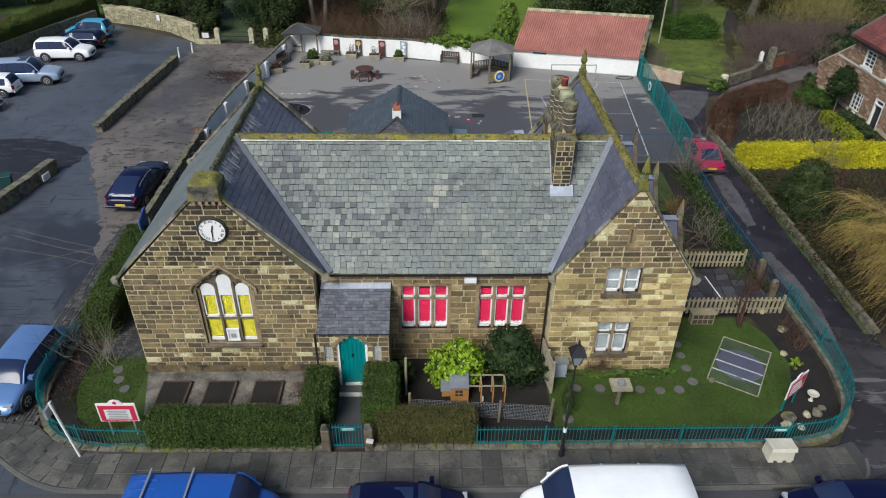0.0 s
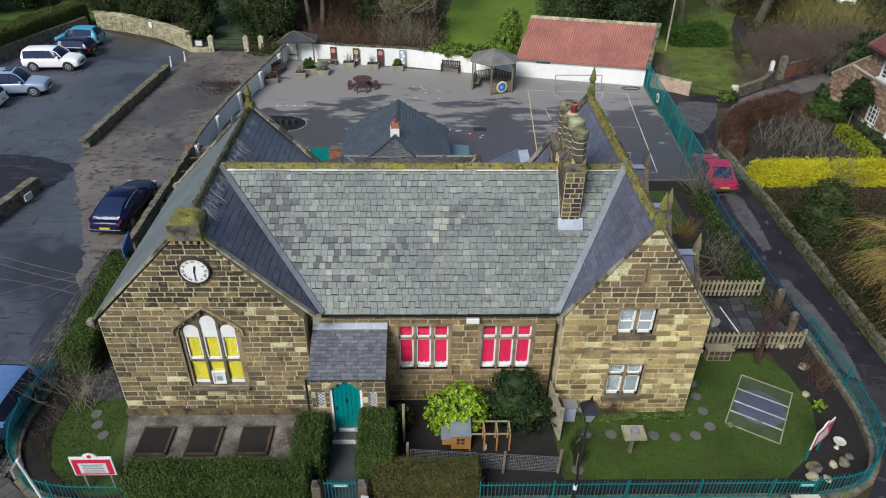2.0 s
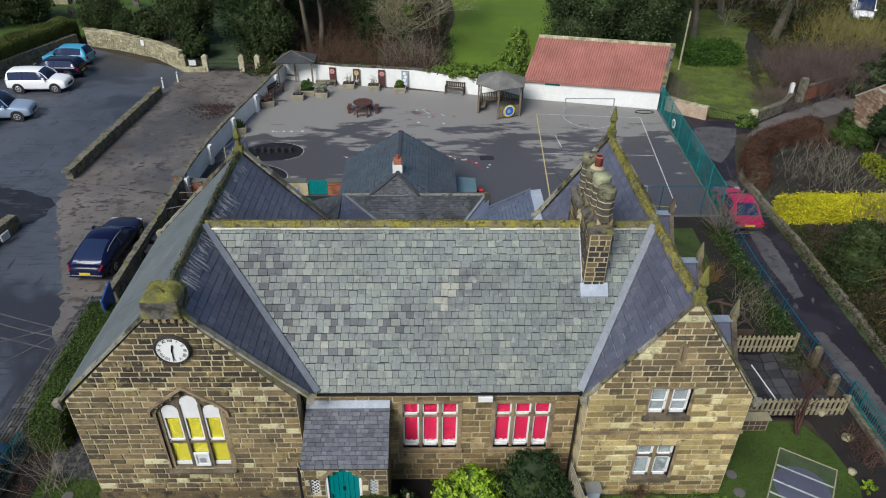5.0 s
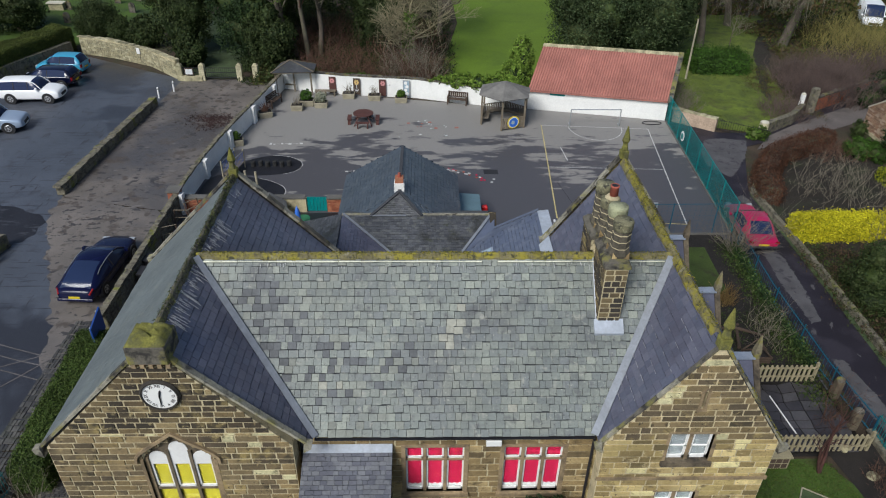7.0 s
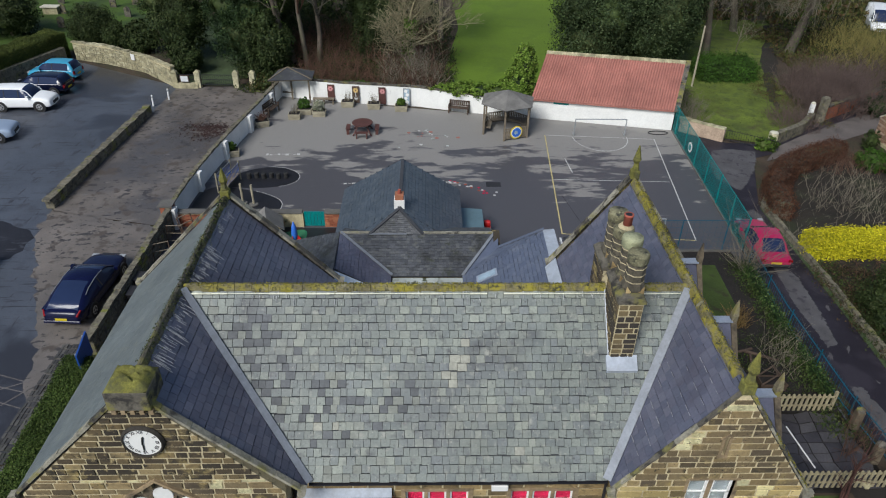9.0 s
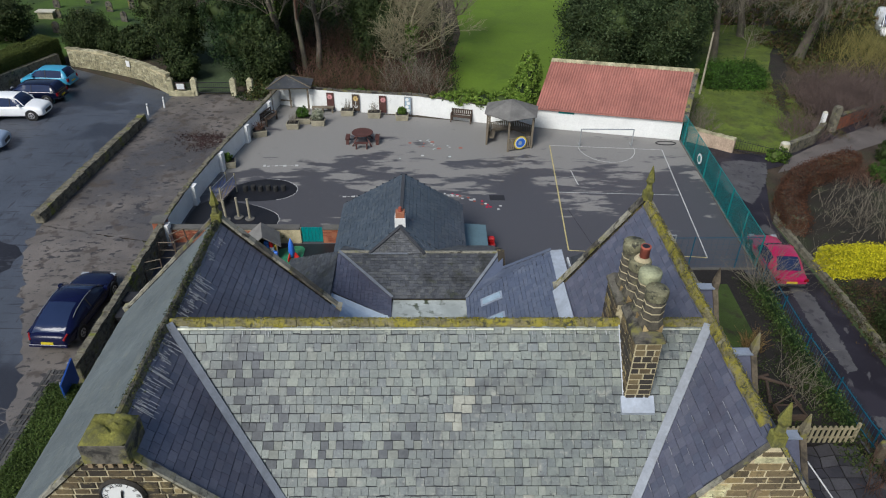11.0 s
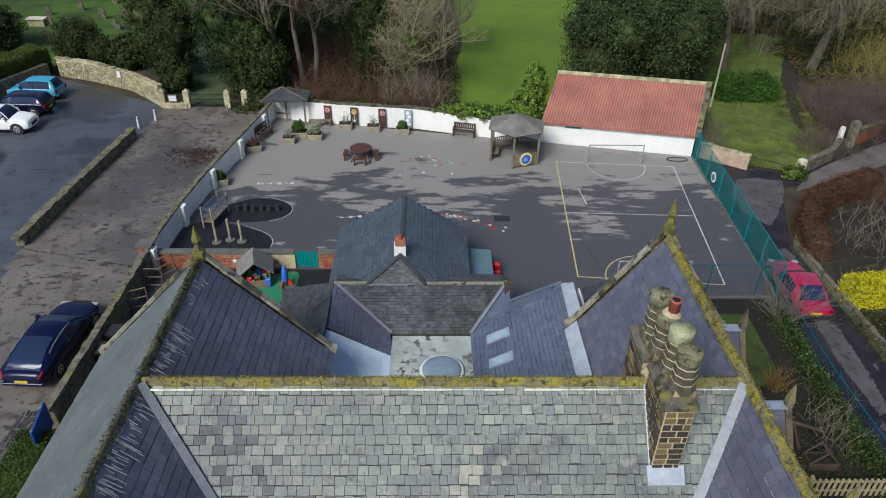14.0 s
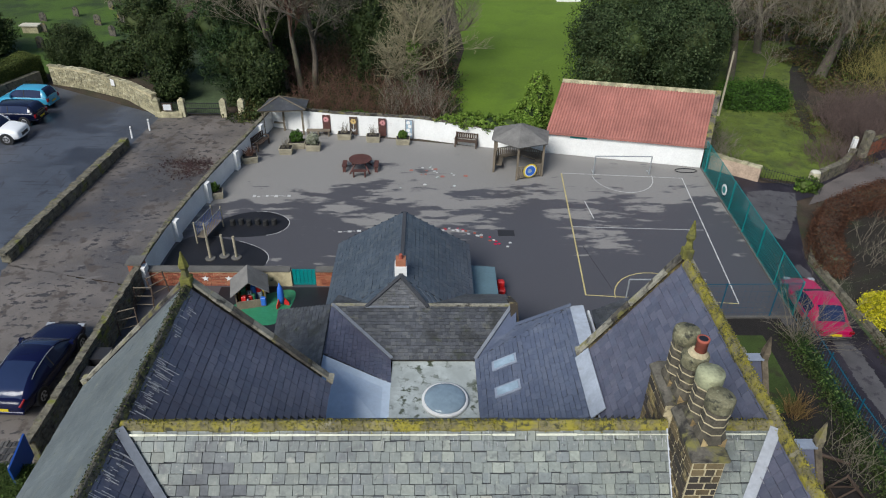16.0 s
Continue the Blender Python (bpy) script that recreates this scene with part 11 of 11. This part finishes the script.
def vehicle(name, label, x, y, rz, paint, L, W, H, kind, category="car", white_front=True, bars_=False, sunroof=False, stripe=None):
    """A road vehicle facing its own +y. Lower hull lofted along its length, glazed cabin, roof, wheels and lamps."""
    t = thing(name, label, category, (x, y, gz(y)), "parked vehicles", "", rz)
    h = L / 2
    belt = {"saloon": 0.92, "hatch": 0.99, "suv": 1.1, "van": 1.15, "coupe": 0.82}[kind]
    # stations along the length: place, half width factor, height of the upper edge
    prof = {"saloon": [(-1, 0.66, 0.62), (-0.98, 0.84, 0.84), (-0.86, 0.94, 0.93), (-0.62, 0.99, belt + 0.02), (-0.2, 1, belt), (0.3, 1, belt - 0.01), (0.55, 0.99, belt - 0.06), (0.84, 0.93, 0.78), (0.95, 0.8, 0.68), (1, 0.56, 0.5)],
            "coupe": [(-1, 0.88, 0.66), (-0.97, 0.94, 0.82), (-0.6, 1, belt + 0.02), (-0.2, 1, belt), (0.25, 1, belt - 0.02), (0.5, 0.99, belt - 0.06), (0.85, 0.96, 0.7), (0.97, 0.9, 0.62), (1, 0.82, 0.46)],
            "hatch": [(-1, 0.86, 0.8), (-0.97, 0.94, belt), (-0.6, 1, belt + 0.02), (0, 1, belt), (0.42, 1, belt - 0.03), (0.6, 0.98, belt - 0.08), (0.86, 0.93, 0.76), (0.97, 0.82, 0.62), (1, 0.68, 0.48)],
            "suv": [(-1, 0.9, 0.85), (-0.97, 0.96, belt), (-0.6, 1, belt + 0.02), (0, 1, belt), (0.38, 1, belt - 0.02), (0.58, 0.99, belt - 0.05), (0.9, 0.96, 0.92), (0.98, 0.88, 0.8), (1, 0.76, 0.55)],
            "van": [(-1, 0.95, 1.0), (-0.985, 0.98, belt), (-0.5, 1, belt), (0, 1, belt), (0.5, 1, belt), (0.66, 0.99, belt - 0.05), (0.88, 0.95, 0.9), (0.98, 0.86, 0.72), (1, 0.72, 0.55)]}[kind]
    bm = bmesh.new()
    rings = []
    for f, wf, top in prof:
        w = W / 2 * wf
        lo = 0.24 if abs(f) < 0.95 else 0.34
        half_ = [(0.0, top + 0.035), (w * 0.6, top + 0.025), (w * 0.9, top - 0.02), (w * 0.985, top - 0.12), (w, (top + lo) / 2 + 0.08), (w * 0.97, lo + 0.12), (w * 0.9, lo)]
        pts = [(-a, b) for a, b in half_[::-1]] + half_[1:]
        rings.append([bm.verts.new((a, f * h, b)) for a, b in pts])
    for a, b in zip(rings, rings[1:]):
        for i in range(len(a) - 1):
            bm.faces.new((a[i], a[i + 1], b[i + 1], b[i]))
        bm.faces.new((a[-1], a[0], b[0], b[-1]))
    bm.faces.new(rings[0])
    bm.faces.new(rings[-1][::-1])
    bmesh.ops.recalc_face_normals(bm, faces=bm.faces[:])
    body = part("body", bm, paint, t, "", True)
    sm = body.modifiers.new("rounding", 'SUBSURF')
    sm.levels = sm.render_levels = 2
    # cabin lofted along its length: painted roof and rear quarters, dark glass elsewhere
    cab = {"saloon": (-0.9, 0.46, -0.3, 0.08), "coupe": (-0.74, 0.36, -0.45, 0.04), "hatch": (-0.97, 0.5, -0.78, 0.14), "suv": (-0.97, 0.46, -0.86, 0.18), "van": (-0.99, 0.74, -0.96, 0.45)}[kind]
    y0, y1, r0, r1 = (c * h for c in cab)
    wb, wt = W / 2 * 0.95, W / 2 * (0.74 if kind != "van" else 0.88)
    zb, zt = belt - 0.02, H - 0.05
    ys_ = [y0 + (r0 - y0) * k / 4 for k in range(4)] + [r0 + (r1 - r0) * k / 6 for k in range(6)] + [r1 + (y1 - r1) * k / 4 for k in range(5)]

    def ring(yy):
        s = (yy - y0) / (r0 - y0) if yy < r0 else (y1 - yy) / (y1 - r1) if yy > r1 else 1.0
        lift = math.sin(min(1, max(0, s)) * math.pi / 2) ** 0.95
        u = (yy - r0) / (r1 - r0)
        z = zb + (zt - zb) * lift + (0.045 * 4 * u * (1 - u) if 0 < u < 1 else 0)
        w = wb * 0.93 + (wt - wb * 0.93) * lift
        return [Vector(p) for p in ((-wb, yy, zb - 0.03), (-w - 0.01, yy, max(zb - 0.02, z - 0.07)), (-w * 0.82, yy, z - 0.012), (-w * 0.4, yy, z + 0.012), (0, yy, z + 0.02), (w * 0.4, yy, z + 0.012), (w * 0.82, yy, z - 0.012), (w + 0.01, yy, max(zb - 0.02, z - 0.07)), (wb, yy, zb - 0.03))]
    rings_ = [ring(v) for v in ys_]
    painted, glazed = bmesh.new(), bmesh.new()
    for k, (a, b) in enumerate(zip(rings_, rings_[1:])):
        mid_y = (a[0].y + b[0].y) / 2
        for i in range(8):
            side = i in (0, 7)
            if side:
                paint_it = mid_y < r0 + 0.04 * h or (kind == "van" and mid_y < 0.36 * h)
            else:
                paint_it = r0 <= mid_y <= r1 or (i in (1, 6) and mid_y < r0) or (kind == "van" and mid_y < r0)
            tgt = painted if paint_it else glazed
            tgt.faces.new([tgt.verts.new(p) for p in (a[i], a[i + 1], b[i + 1], b[i])])
    tail = glazed if kind in ("saloon", "coupe") else painted
    tail.faces.new([tail.verts.new(p) for p in rings_[0]])
    for b_ in (painted, glazed):
        bmesh.ops.remove_doubles(b_, verts=b_.verts[:], dist=0.001)
        bmesh.ops.recalc_face_normals(b_, faces=b_.faces[:])
    roof = part("roof", painted, paint, t, "", True)
    part("glazing", glazed, "car_glass", t, "dark windows with mirrored sky blue in the colour", True)
    if sunroof:
        part("sunroof", box(bmesh.new(), -wt * 0.6, wt * 0.6, r1 - 0.75, r1 - 0.15, zt + 0.02, zt + 0.05), "car_glass", roof)
    if bars_:
        for yy in (r0 + 0.6, (r0 + r1) / 2 + 0.3):
            part("roof_bar", box(bmesh.new(), -wt - 0.05, wt + 0.05, yy - 0.03, yy + 0.03, zt + 0.1, zt + 0.14), "galv", roof)
        for i in range(4):
            part("roof_rib", box(bmesh.new(), -wt * 0.6 + i * wt * 0.4 - 0.01, -wt * 0.6 + i * wt * 0.4 + 0.01, r0 + 0.15, r0 + 0.9, zt + 0.02, zt + 0.06), paint, roof)
    for s in (-1, 1):
        k1 = 1 if s < 0 else 7
        for a, b in zip(rings_[10:], rings_[11:]):
            part("pillar", rod(bmesh.new(), a[k1], b[k1], 0.035, 0.035, 6), paint, t)
        for fy in ((-0.15,) if kind in ("saloon", "hatch", "coupe") else (-0.4, 0.05)):
            rg = ring(fy * h)
            part("door_pillar", rod(bmesh.new(), rg[0 if s < 0 else 8], rg[k1], 0.03, 0.03, 6), "plastic_dark" if kind != "van" else paint, t)
        if kind == "saloon":
            for a, b in zip(rings_[2:], rings_[3:]):
                part("window_trim", rod(bmesh.new(), a[k1], b[k1], 0.015, 0.015, 5), "galv", t, "bright window trim")
        part("mirror", box(bmesh.new(), s * W / 2 - 0.02, s * W / 2 + s * 0.16 if s > 0 else s * W / 2 + 0.02, y1 - 0.35, y1 - 0.2, belt - 0.02, belt + 0.12) if s > 0 else box(bmesh.new(), -W / 2 - 0.16, -W / 2 + 0.02, y1 - 0.35, y1 - 0.2, belt - 0.02, belt + 0.12), paint, t)
        part("headlamp", box(bmesh.new(), min(s * W * 0.26, s * W * 0.42), max(s * W * 0.26, s * W * 0.42), h * 0.86, h * 0.935, 0.6, 0.72), "lamp_clear", t)
        if kind == "saloon":
            lens = rod(bmesh.new(), (s * W * 0.425, -h * 0.9, 0.9), (s * W * 0.36, -h * 0.985, 0.68), 0.035, 0.055, 8)
        else:
            lens = box(bmesh.new(), min(s * W * 0.33, s * W * 0.455), max(s * W * 0.33, s * W * 0.455), -h * 1.0, -h * 0.955, 0.62, 0.86 if kind != "coupe" else 0.74)
        part("tail_lamp", lens, "lamp_red", t)
        for fy in (-0.6, 0.62):
            r = 0.33 if kind != "suv" else 0.37
            xo = s * W / 2
            # No arch is cut; a dark disc stands for the shaded gap.
            arch_ = part("wheel_arch", rod(bmesh.new(), (xo - s * 0.25, fy * h, r), (xo + s * 0.004, fy * h, r), r + 0.06, n=18), "plastic_dark", t)
            wh = part("wheel", rod(bmesh.new(), (xo - s * 0.2, fy * h, r), (xo + s * 0.012, fy * h, r), r, n=18), "tyre", t)
            part("rim", rod(bmesh.new(), (xo, fy * h, r), (xo + s * 0.02, fy * h, r), r * 0.68, r * 0.6, 12), "alloy", wh)
            # Dark pads stand for the shaded openings between the spokes.
            for k in range(5):
                a = k * 2 * math.pi / 5
                part("rim_gap", box(bmesh.new(), xo + (s * 0.018 if s > 0 else -0.026), xo + (0.026 if s > 0 else s * 0.018), fy * h + r * 0.36 * math.cos(a) - 0.05, fy * h + r * 0.36 * math.cos(a) + 0.05, r + r * 0.36 * math.sin(a) - 0.05, r + r * 0.36 * math.sin(a) + 0.05), "plastic_dark", wh)
    part("grille", box(bmesh.new(), -W * 0.22, W * 0.22, h * 0.97, h * 1.003, 0.45, 0.66), "plastic_dark", t)
    part("front_plate", box(bmesh.new(), -0.26, 0.26, h * 1.0, h * 1.0 + 0.02, 0.36, 0.47), "plate_white", t)
    part("rear_plate", box(bmesh.new(), -0.26, 0.26, -h * 1.0 - 0.02, -h * 1.0, 0.5, 0.61), "plate_yellow", t)
    part("rear_bumper", box(bmesh.new(), -W * 0.42, W * 0.42, -h * 1.012, -h * 0.97, 0.34, 0.48, bevel=0.02), "plastic_dark" if kind in ("van", "coupe", "suv") else paint, t)
    if stripe:
        part("stripe", box(bmesh.new(), -W * 0.3, W * 0.05, h * 0.86, h * 0.93, 0.885, 0.9), stripe, t)
    return t


vehicle("parked_van", "mid blue van with roof bars at the kerb", -4.7, -5.15, -90, "paint_blue", 4.5, 1.82, 1.85, "van", "van", bars_=True)
vehicle("parked_car", "dark navy car parked at the kerb", 1.65, -5.1, -90, "paint_navy", 3.9, 1.75, 1.45, "hatch", sunroof=True)
vehicle("parked_van", "white panel van parked at the kerb", 7.75, -5.2, 90, "paint_white", 5.2, 1.95, 2.05, "van", "van", stripe="teal_paint")
vehicle("parked_car", "dark blue car parked at the kerb", 15.6, -5.25, 90, "paint_navy", 4.2, 1.8, 1.5, "hatch")
vehicle("parked_car", "light metallic blue hatchback in the side street", -13.45, 1.45, 177, "paint_light_blue", 4.3, 1.8, 1.5, "hatch")
vehicle("parked_car", "glossy dark blue saloon in the lane", -14.05, 16.4, -3, "paint_navy", 5.1, 1.95, 1.42, "saloon")
vehicle("red_car", "crimson older coupe in the side lane", 19.5, 20.3, -3, "paint_red", 4.3, 1.7, 1.35, "coupe")
vehicle("parked_suv", "white off-road car in the car park", -27.8, 38.9, -88, "paint_white", 4.45, 1.85, 1.7, "suv")
vehicle("parked_suv", "silver blue off-road car in the car park", -28.3, 33.4, -80, "paint_silver", 4.9, 1.95, 1.85, "suv", sunroof=True)
vehicle("parked_car", "white hatchback seen from behind", -29.9, 30.9, 94, "paint_white", 4.0, 1.75, 1.5, "hatch")
vehicle("parked_car", "silver car at the car park edge", -29.8, 27.9, -86, "paint_silver", 4.2, 1.75, 1.5, "hatch")
vehicle("parked_car", "black estate car backed against the wall", -28.0, 42.0, 88, "paint_black", 4.4, 1.78, 1.5, "hatch")
vehicle("parked_car", "turquoise hatchback in the car park corner", -28.3, 45.0, 86, "paint_teal", 4.0, 1.7, 1.55, "hatch")
vehicle("far_van", "white camper van beyond the trees", 48.4, 61.2, 160, "paint_white", 5.0, 2.0, 2.2, "van", "van")

# ---- paving flags ----
rng = random.Random(14)
mats = []
x = -9.0
while x < 16.9:
    w_ = rng.uniform(0.62, 0.95)
    f0 = rng.choice((0.42, 0.5, 0.58))
    for ya, yb in ((-2.2, -2.2 - 1.5 * f0), (-2.2 - 1.5 * f0, -3.72)):
        mats.append(piece((x + w_ / 2, (ya + yb) / 2, -0.104 + rng.uniform(0, 0.004)), (1, 0, 0), (0, 1, 0), (0, 0, 1), w_ - 0.015, abs(yb - ya) - 0.015, 0.02))
    x += w_
inn = rounded([(-9.0, -2.2), (-10.2, -2.0), (-11.3, -1.38), (-11.95, -0.92), (-13.2, -0.8), (-15.9, -0.42)], 1)
out = rounded([(-9.0, -3.66), (-10.3, -3.5), (-11.45, -2.98), (-12.65, -2.16), (-13.95, -1.44), (-15.9, -0.9)], 1)
for i in range(len(inn) - 1):
    a, b, c, d = Vector(inn[i]), Vector(inn[i + 1]), Vector(out[i + 1]), Vector(out[i])
    f = [0, rng.uniform(0.28, 0.4), rng.uniform(0.6, 0.72), 1]
    for k in range(3):
        p0, p1, p2, p3 = a.lerp(d, f[k]), b.lerp(c, f[k]), b.lerp(c, f[k + 1]), a.lerp(d, f[k + 1])
        cx = (p0 + p1 + p2 + p3) / 4
        u_ = ((p0 - p1) + (p3 - p2)).normalized()
        mats.append(piece((cx.x, cx.y, -0.106), (u_.x, u_.y, 0), (-u_.y, u_.x, 0), (0, 0, 1), ((p0 - p1).length + (p3 - p2).length) / 2 - 0.02, ((p3 - p0).length + (p2 - p1).length) / 2 - 0.02, 0.02))
lay("flagstone", mats, "flag", pav, 300)
# cobbles at the corner and along the side hedge
cob = thing("cobbled_strip", "worn grey cobbles beside the lane", "cobbles", (0, 0, 0), "", "stuff")
mats = []
for i in range(46):
    y_ = -0.75 + i * 0.3
    xo = -13.95 + (y_ + 1.0) * 0.012
    for j in range(9 if y_ > 2.2 else 16):
        x_ = xo + j * 0.14
        if y_ > 2.2 or x_ < -11.95 - (y_ + 0.85) * 0.42:
            mats.append(piece((x_ + rng.uniform(-0.012, 0.012), y_ + rng.uniform(-0.03, 0.03), gz(y_) + 0.006), (1, 0, 0), (0, 1, 0), (0, 0, 1), 0.12 + rng.uniform(-0.015, 0.01), 0.27 + rng.uniform(-0.03, 0.01), 0.03 + rng.uniform(-0.012, 0.012), spin=rng.gauss(0, 0.05)))
lay("cobble", mats, "cobble", cob, 0)

# setts beside the school's side wall
set_ = thing("sett_paving", "grey stone setts beside the school", "setts", (0, 0, 0), "", "stuff")
mats = []
for i in range(62):
    for j in range(15):
        y_, x_ = 2.75 + i * 0.15, -11.25 + j * 0.16 + (i % 2) * 0.08
        if x_ < -9.0 and (y_ > 3.4 or x_ > -10.9):
            mats.append(piece((x_, y_ + rng.uniform(-0.015, 0.015), gz(y_) + 0.006), (1, 0, 0), (0, 1, 0), (0, 0, 1), 0.14, 0.125, 0.03 + rng.uniform(-0.01, 0.01)))
lay("sett", mats, "cobble", set_, 0)

# short grass on the lawns
rng_ = np.random.default_rng(3)
def blades(name, poly_x, poly_y, n, seed, inside):
    r = np.random.default_rng(seed)
    p = np.c_[r.uniform(*poly_x, n), r.uniform(*poly_y, n)]
    p = p[[inside(x, y) for x, y in p]]
    pts = np.c_[p, [gz(y) + 0.035 for y in p[:, 1]]]
    ob = link_mesh(name, leaf_mesh(name, pts, 0.028, seed, None, 2.6), "grass_blade", None)
    tagged(ob, "short green grass blades on the lawn", "grass", "", "stuff")


LAWN_EDGE = [(-1.2, 14.4), (-0.3, 15.55), (0.8, 16.45), (2.2, 16.95), (3.75, 16.8), (5.0, 16.5)]


def in_lawn(x, y):
    on_panel = abs((x - 15.0) * 0.843 - (y - 2.1) * 0.537) < 1.0 and abs((x - 15.0) * 0.537 + (y - 2.1) * 0.843) < 1.5
    return not on_panel and y > -1.12 and x < np.interp(y, [a for a, _ in LAWN_EDGE], [b for _, b in LAWN_EDGE]) and not (y > 1.85 and x < 12.1)


blades("front_lawn_grass", (6.9, 17.4), (-1.8, 5.0), 40000, 1, in_lawn)
blades("corner_lawn_grass", (-11.4, -8.9), (-1.4, 2.9), 6000, 2, lambda x, y: x + y > -11.2 or y > 0.3)

# dark moss on the left ridge of the school
r_ = np.random.default_rng(61)
n_ = 1700
y_ = r_.uniform(YF + 0.9, 11.2, n_)
c_ = LX + 0.03 + r_.normal(size=n_) * 0.09
p_ = np.c_[c_, y_, LZ + 0.1 - np.abs(c_ - LX) * 0.9 + r_.uniform(0, 0.07, n_)]
tuft = link_mesh("moss_tuft", leaf_mesh("moss_tuft", p_, 0.034, 62), "moss_leaf", school)
tuft["kind"] = "stuff"
# yellow-green cushions of moss on the other ridges
for a, b, wd, n_, sd in (((LX + 0.3, RY, RIZ + 0.02), (RX - 0.3, RY, RIZ + 0.02), 0.09, 3200, 63), ((RX, 2.6, RZ + 0.02), (RX, YB2, RZ + 0.02), 0.1, 2600, 64), ((RX, 12.9, RZ + 0.1), (6.9, 12.9, 4.5), 0.06, 900, 65), ((RX, 1.95, RZ + 0.05), (12.1, 1.95, 4.4), 0.05, 400, 66)):
    r_ = np.random.default_rng(sd)
    f_ = np.clip(r_.uniform(0, 1, n_ // 8).repeat(8) + r_.normal(size=n_ // 8 * 8) * 0.006, 0, 1)[:, None]
    d_ = np.array(b, float) - np.array(a, float)
    s_ = np.array((-d_[1], d_[0], 0)) if abs(d_[2]) < 0.1 else np.array((0, 1.0, 0))
    s_ = s_ / np.linalg.norm(s_)
    o_ = r_.normal(size=(len(f_), 1)) * wd
    p_ = np.array(a, float) + d_ * f_ + s_ * o_ + np.array((0, 0, 1.0)) * (0.11 - np.abs(o_) * 0.8 + r_.uniform(0, 0.03, (len(f_), 1)))
    tuft = link_mesh("moss_tuft", leaf_mesh("moss_tuft", p_, 0.03, sd), "moss_yellow", school)
    tuft["kind"] = "stuff"

# standing wet where the car park meets the lane
WET = [(-27.9, 23.8), (-25.4, 23.2), (-23.4, 23.4), (-21.5, 22.9), (-19.9, 22.1), (-19.2, 21.6), (-19.0, 20.4), (-19.2, 19.3), (-19.7, 19.1), (-20.6, 18.0), (-21.4, 14.5), (-25.0, 10.0), (-30.0, 14.0)]
rng = random.Random(71)
edge = []
for a, b in zip(WET, WET[1:] + WET[:1]):
    n_ = max(1, int(math.hypot(b[0] - a[0], b[1] - a[1]) / 0.35))
    for i in range(n_):
        f = i / n_
        edge.append((a[0] + (b[0] - a[0]) * f + rng.gauss(0, 0.1), a[1] + (b[1] - a[1]) * f + rng.gauss(0, 0.07)))
sheet("wet_patch", edge, 0.007, "wet_asphalt", "dark standing wet on the car park", category="puddle")
for k, ol in enumerate(([(19.55, 18.9), (20.2, 19.0), (20.45, 17.6), (20.3, 15.2), (20.0, 12.8), (19.45, 12.6), (19.4, 14.2), (19.3, 15.6), (19.5, 17.2)], [(19.25, 10.3), (19.7, 10.2), (20.05, 8.0), (20.1, 5.6), (19.8, 3.5), (19.3, 3.8), (19.3, 6.6), (19.15, 8.2)], [(20.3, 24.2), (20.9, 24.4), (21.0, 23.0), (20.6, 22.6)], [(20.0, 28.2), (21.0, 26.6), (21.6, 27.4), (22.8, 29.2), (23.6, 30.8), (24.0, 32.0), (22.6, 32.4), (21.2, 32.2), (20.2, 30.4)])):
    sheet("dry_patch", ragged(ol, 0.07, 0.035, 0.03, 80 + k), 0.0075, "dry_lane", "pale drying asphalt on the wet lane", category="dry patch")
M["bin_teal"] = surface("dark_teal_bin_plastic", (0.01, 0.055, 0.05), 0.15, 2, 10, 0.5, 0.0)
wb_ = thing("wheelie_bin", "dark teal wheeled bin behind the low wall", "bin", (-21.46, 16.44, gz(16.44)), "", "", 20)
part("body", prism(bmesh.new(), [(-0.24, 0.06), (0.22, 0.06), (0.3, 0.95), (-0.28, 0.95)], -0.28, 0.28), "bin_teal", wb_)
part("lid", box(bmesh.new(), -0.32, 0.34, -0.31, 0.31, 0.95, 1.02, bevel=0.02), "bin_teal", wb_)
for y in (-0.24, 0.24):
    part("wheel", rod(bmesh.new(), (-0.24, y - 0.03, 0.1), (-0.24, y + 0.03, 0.1), 0.1, n=12), "tyre", wb_)
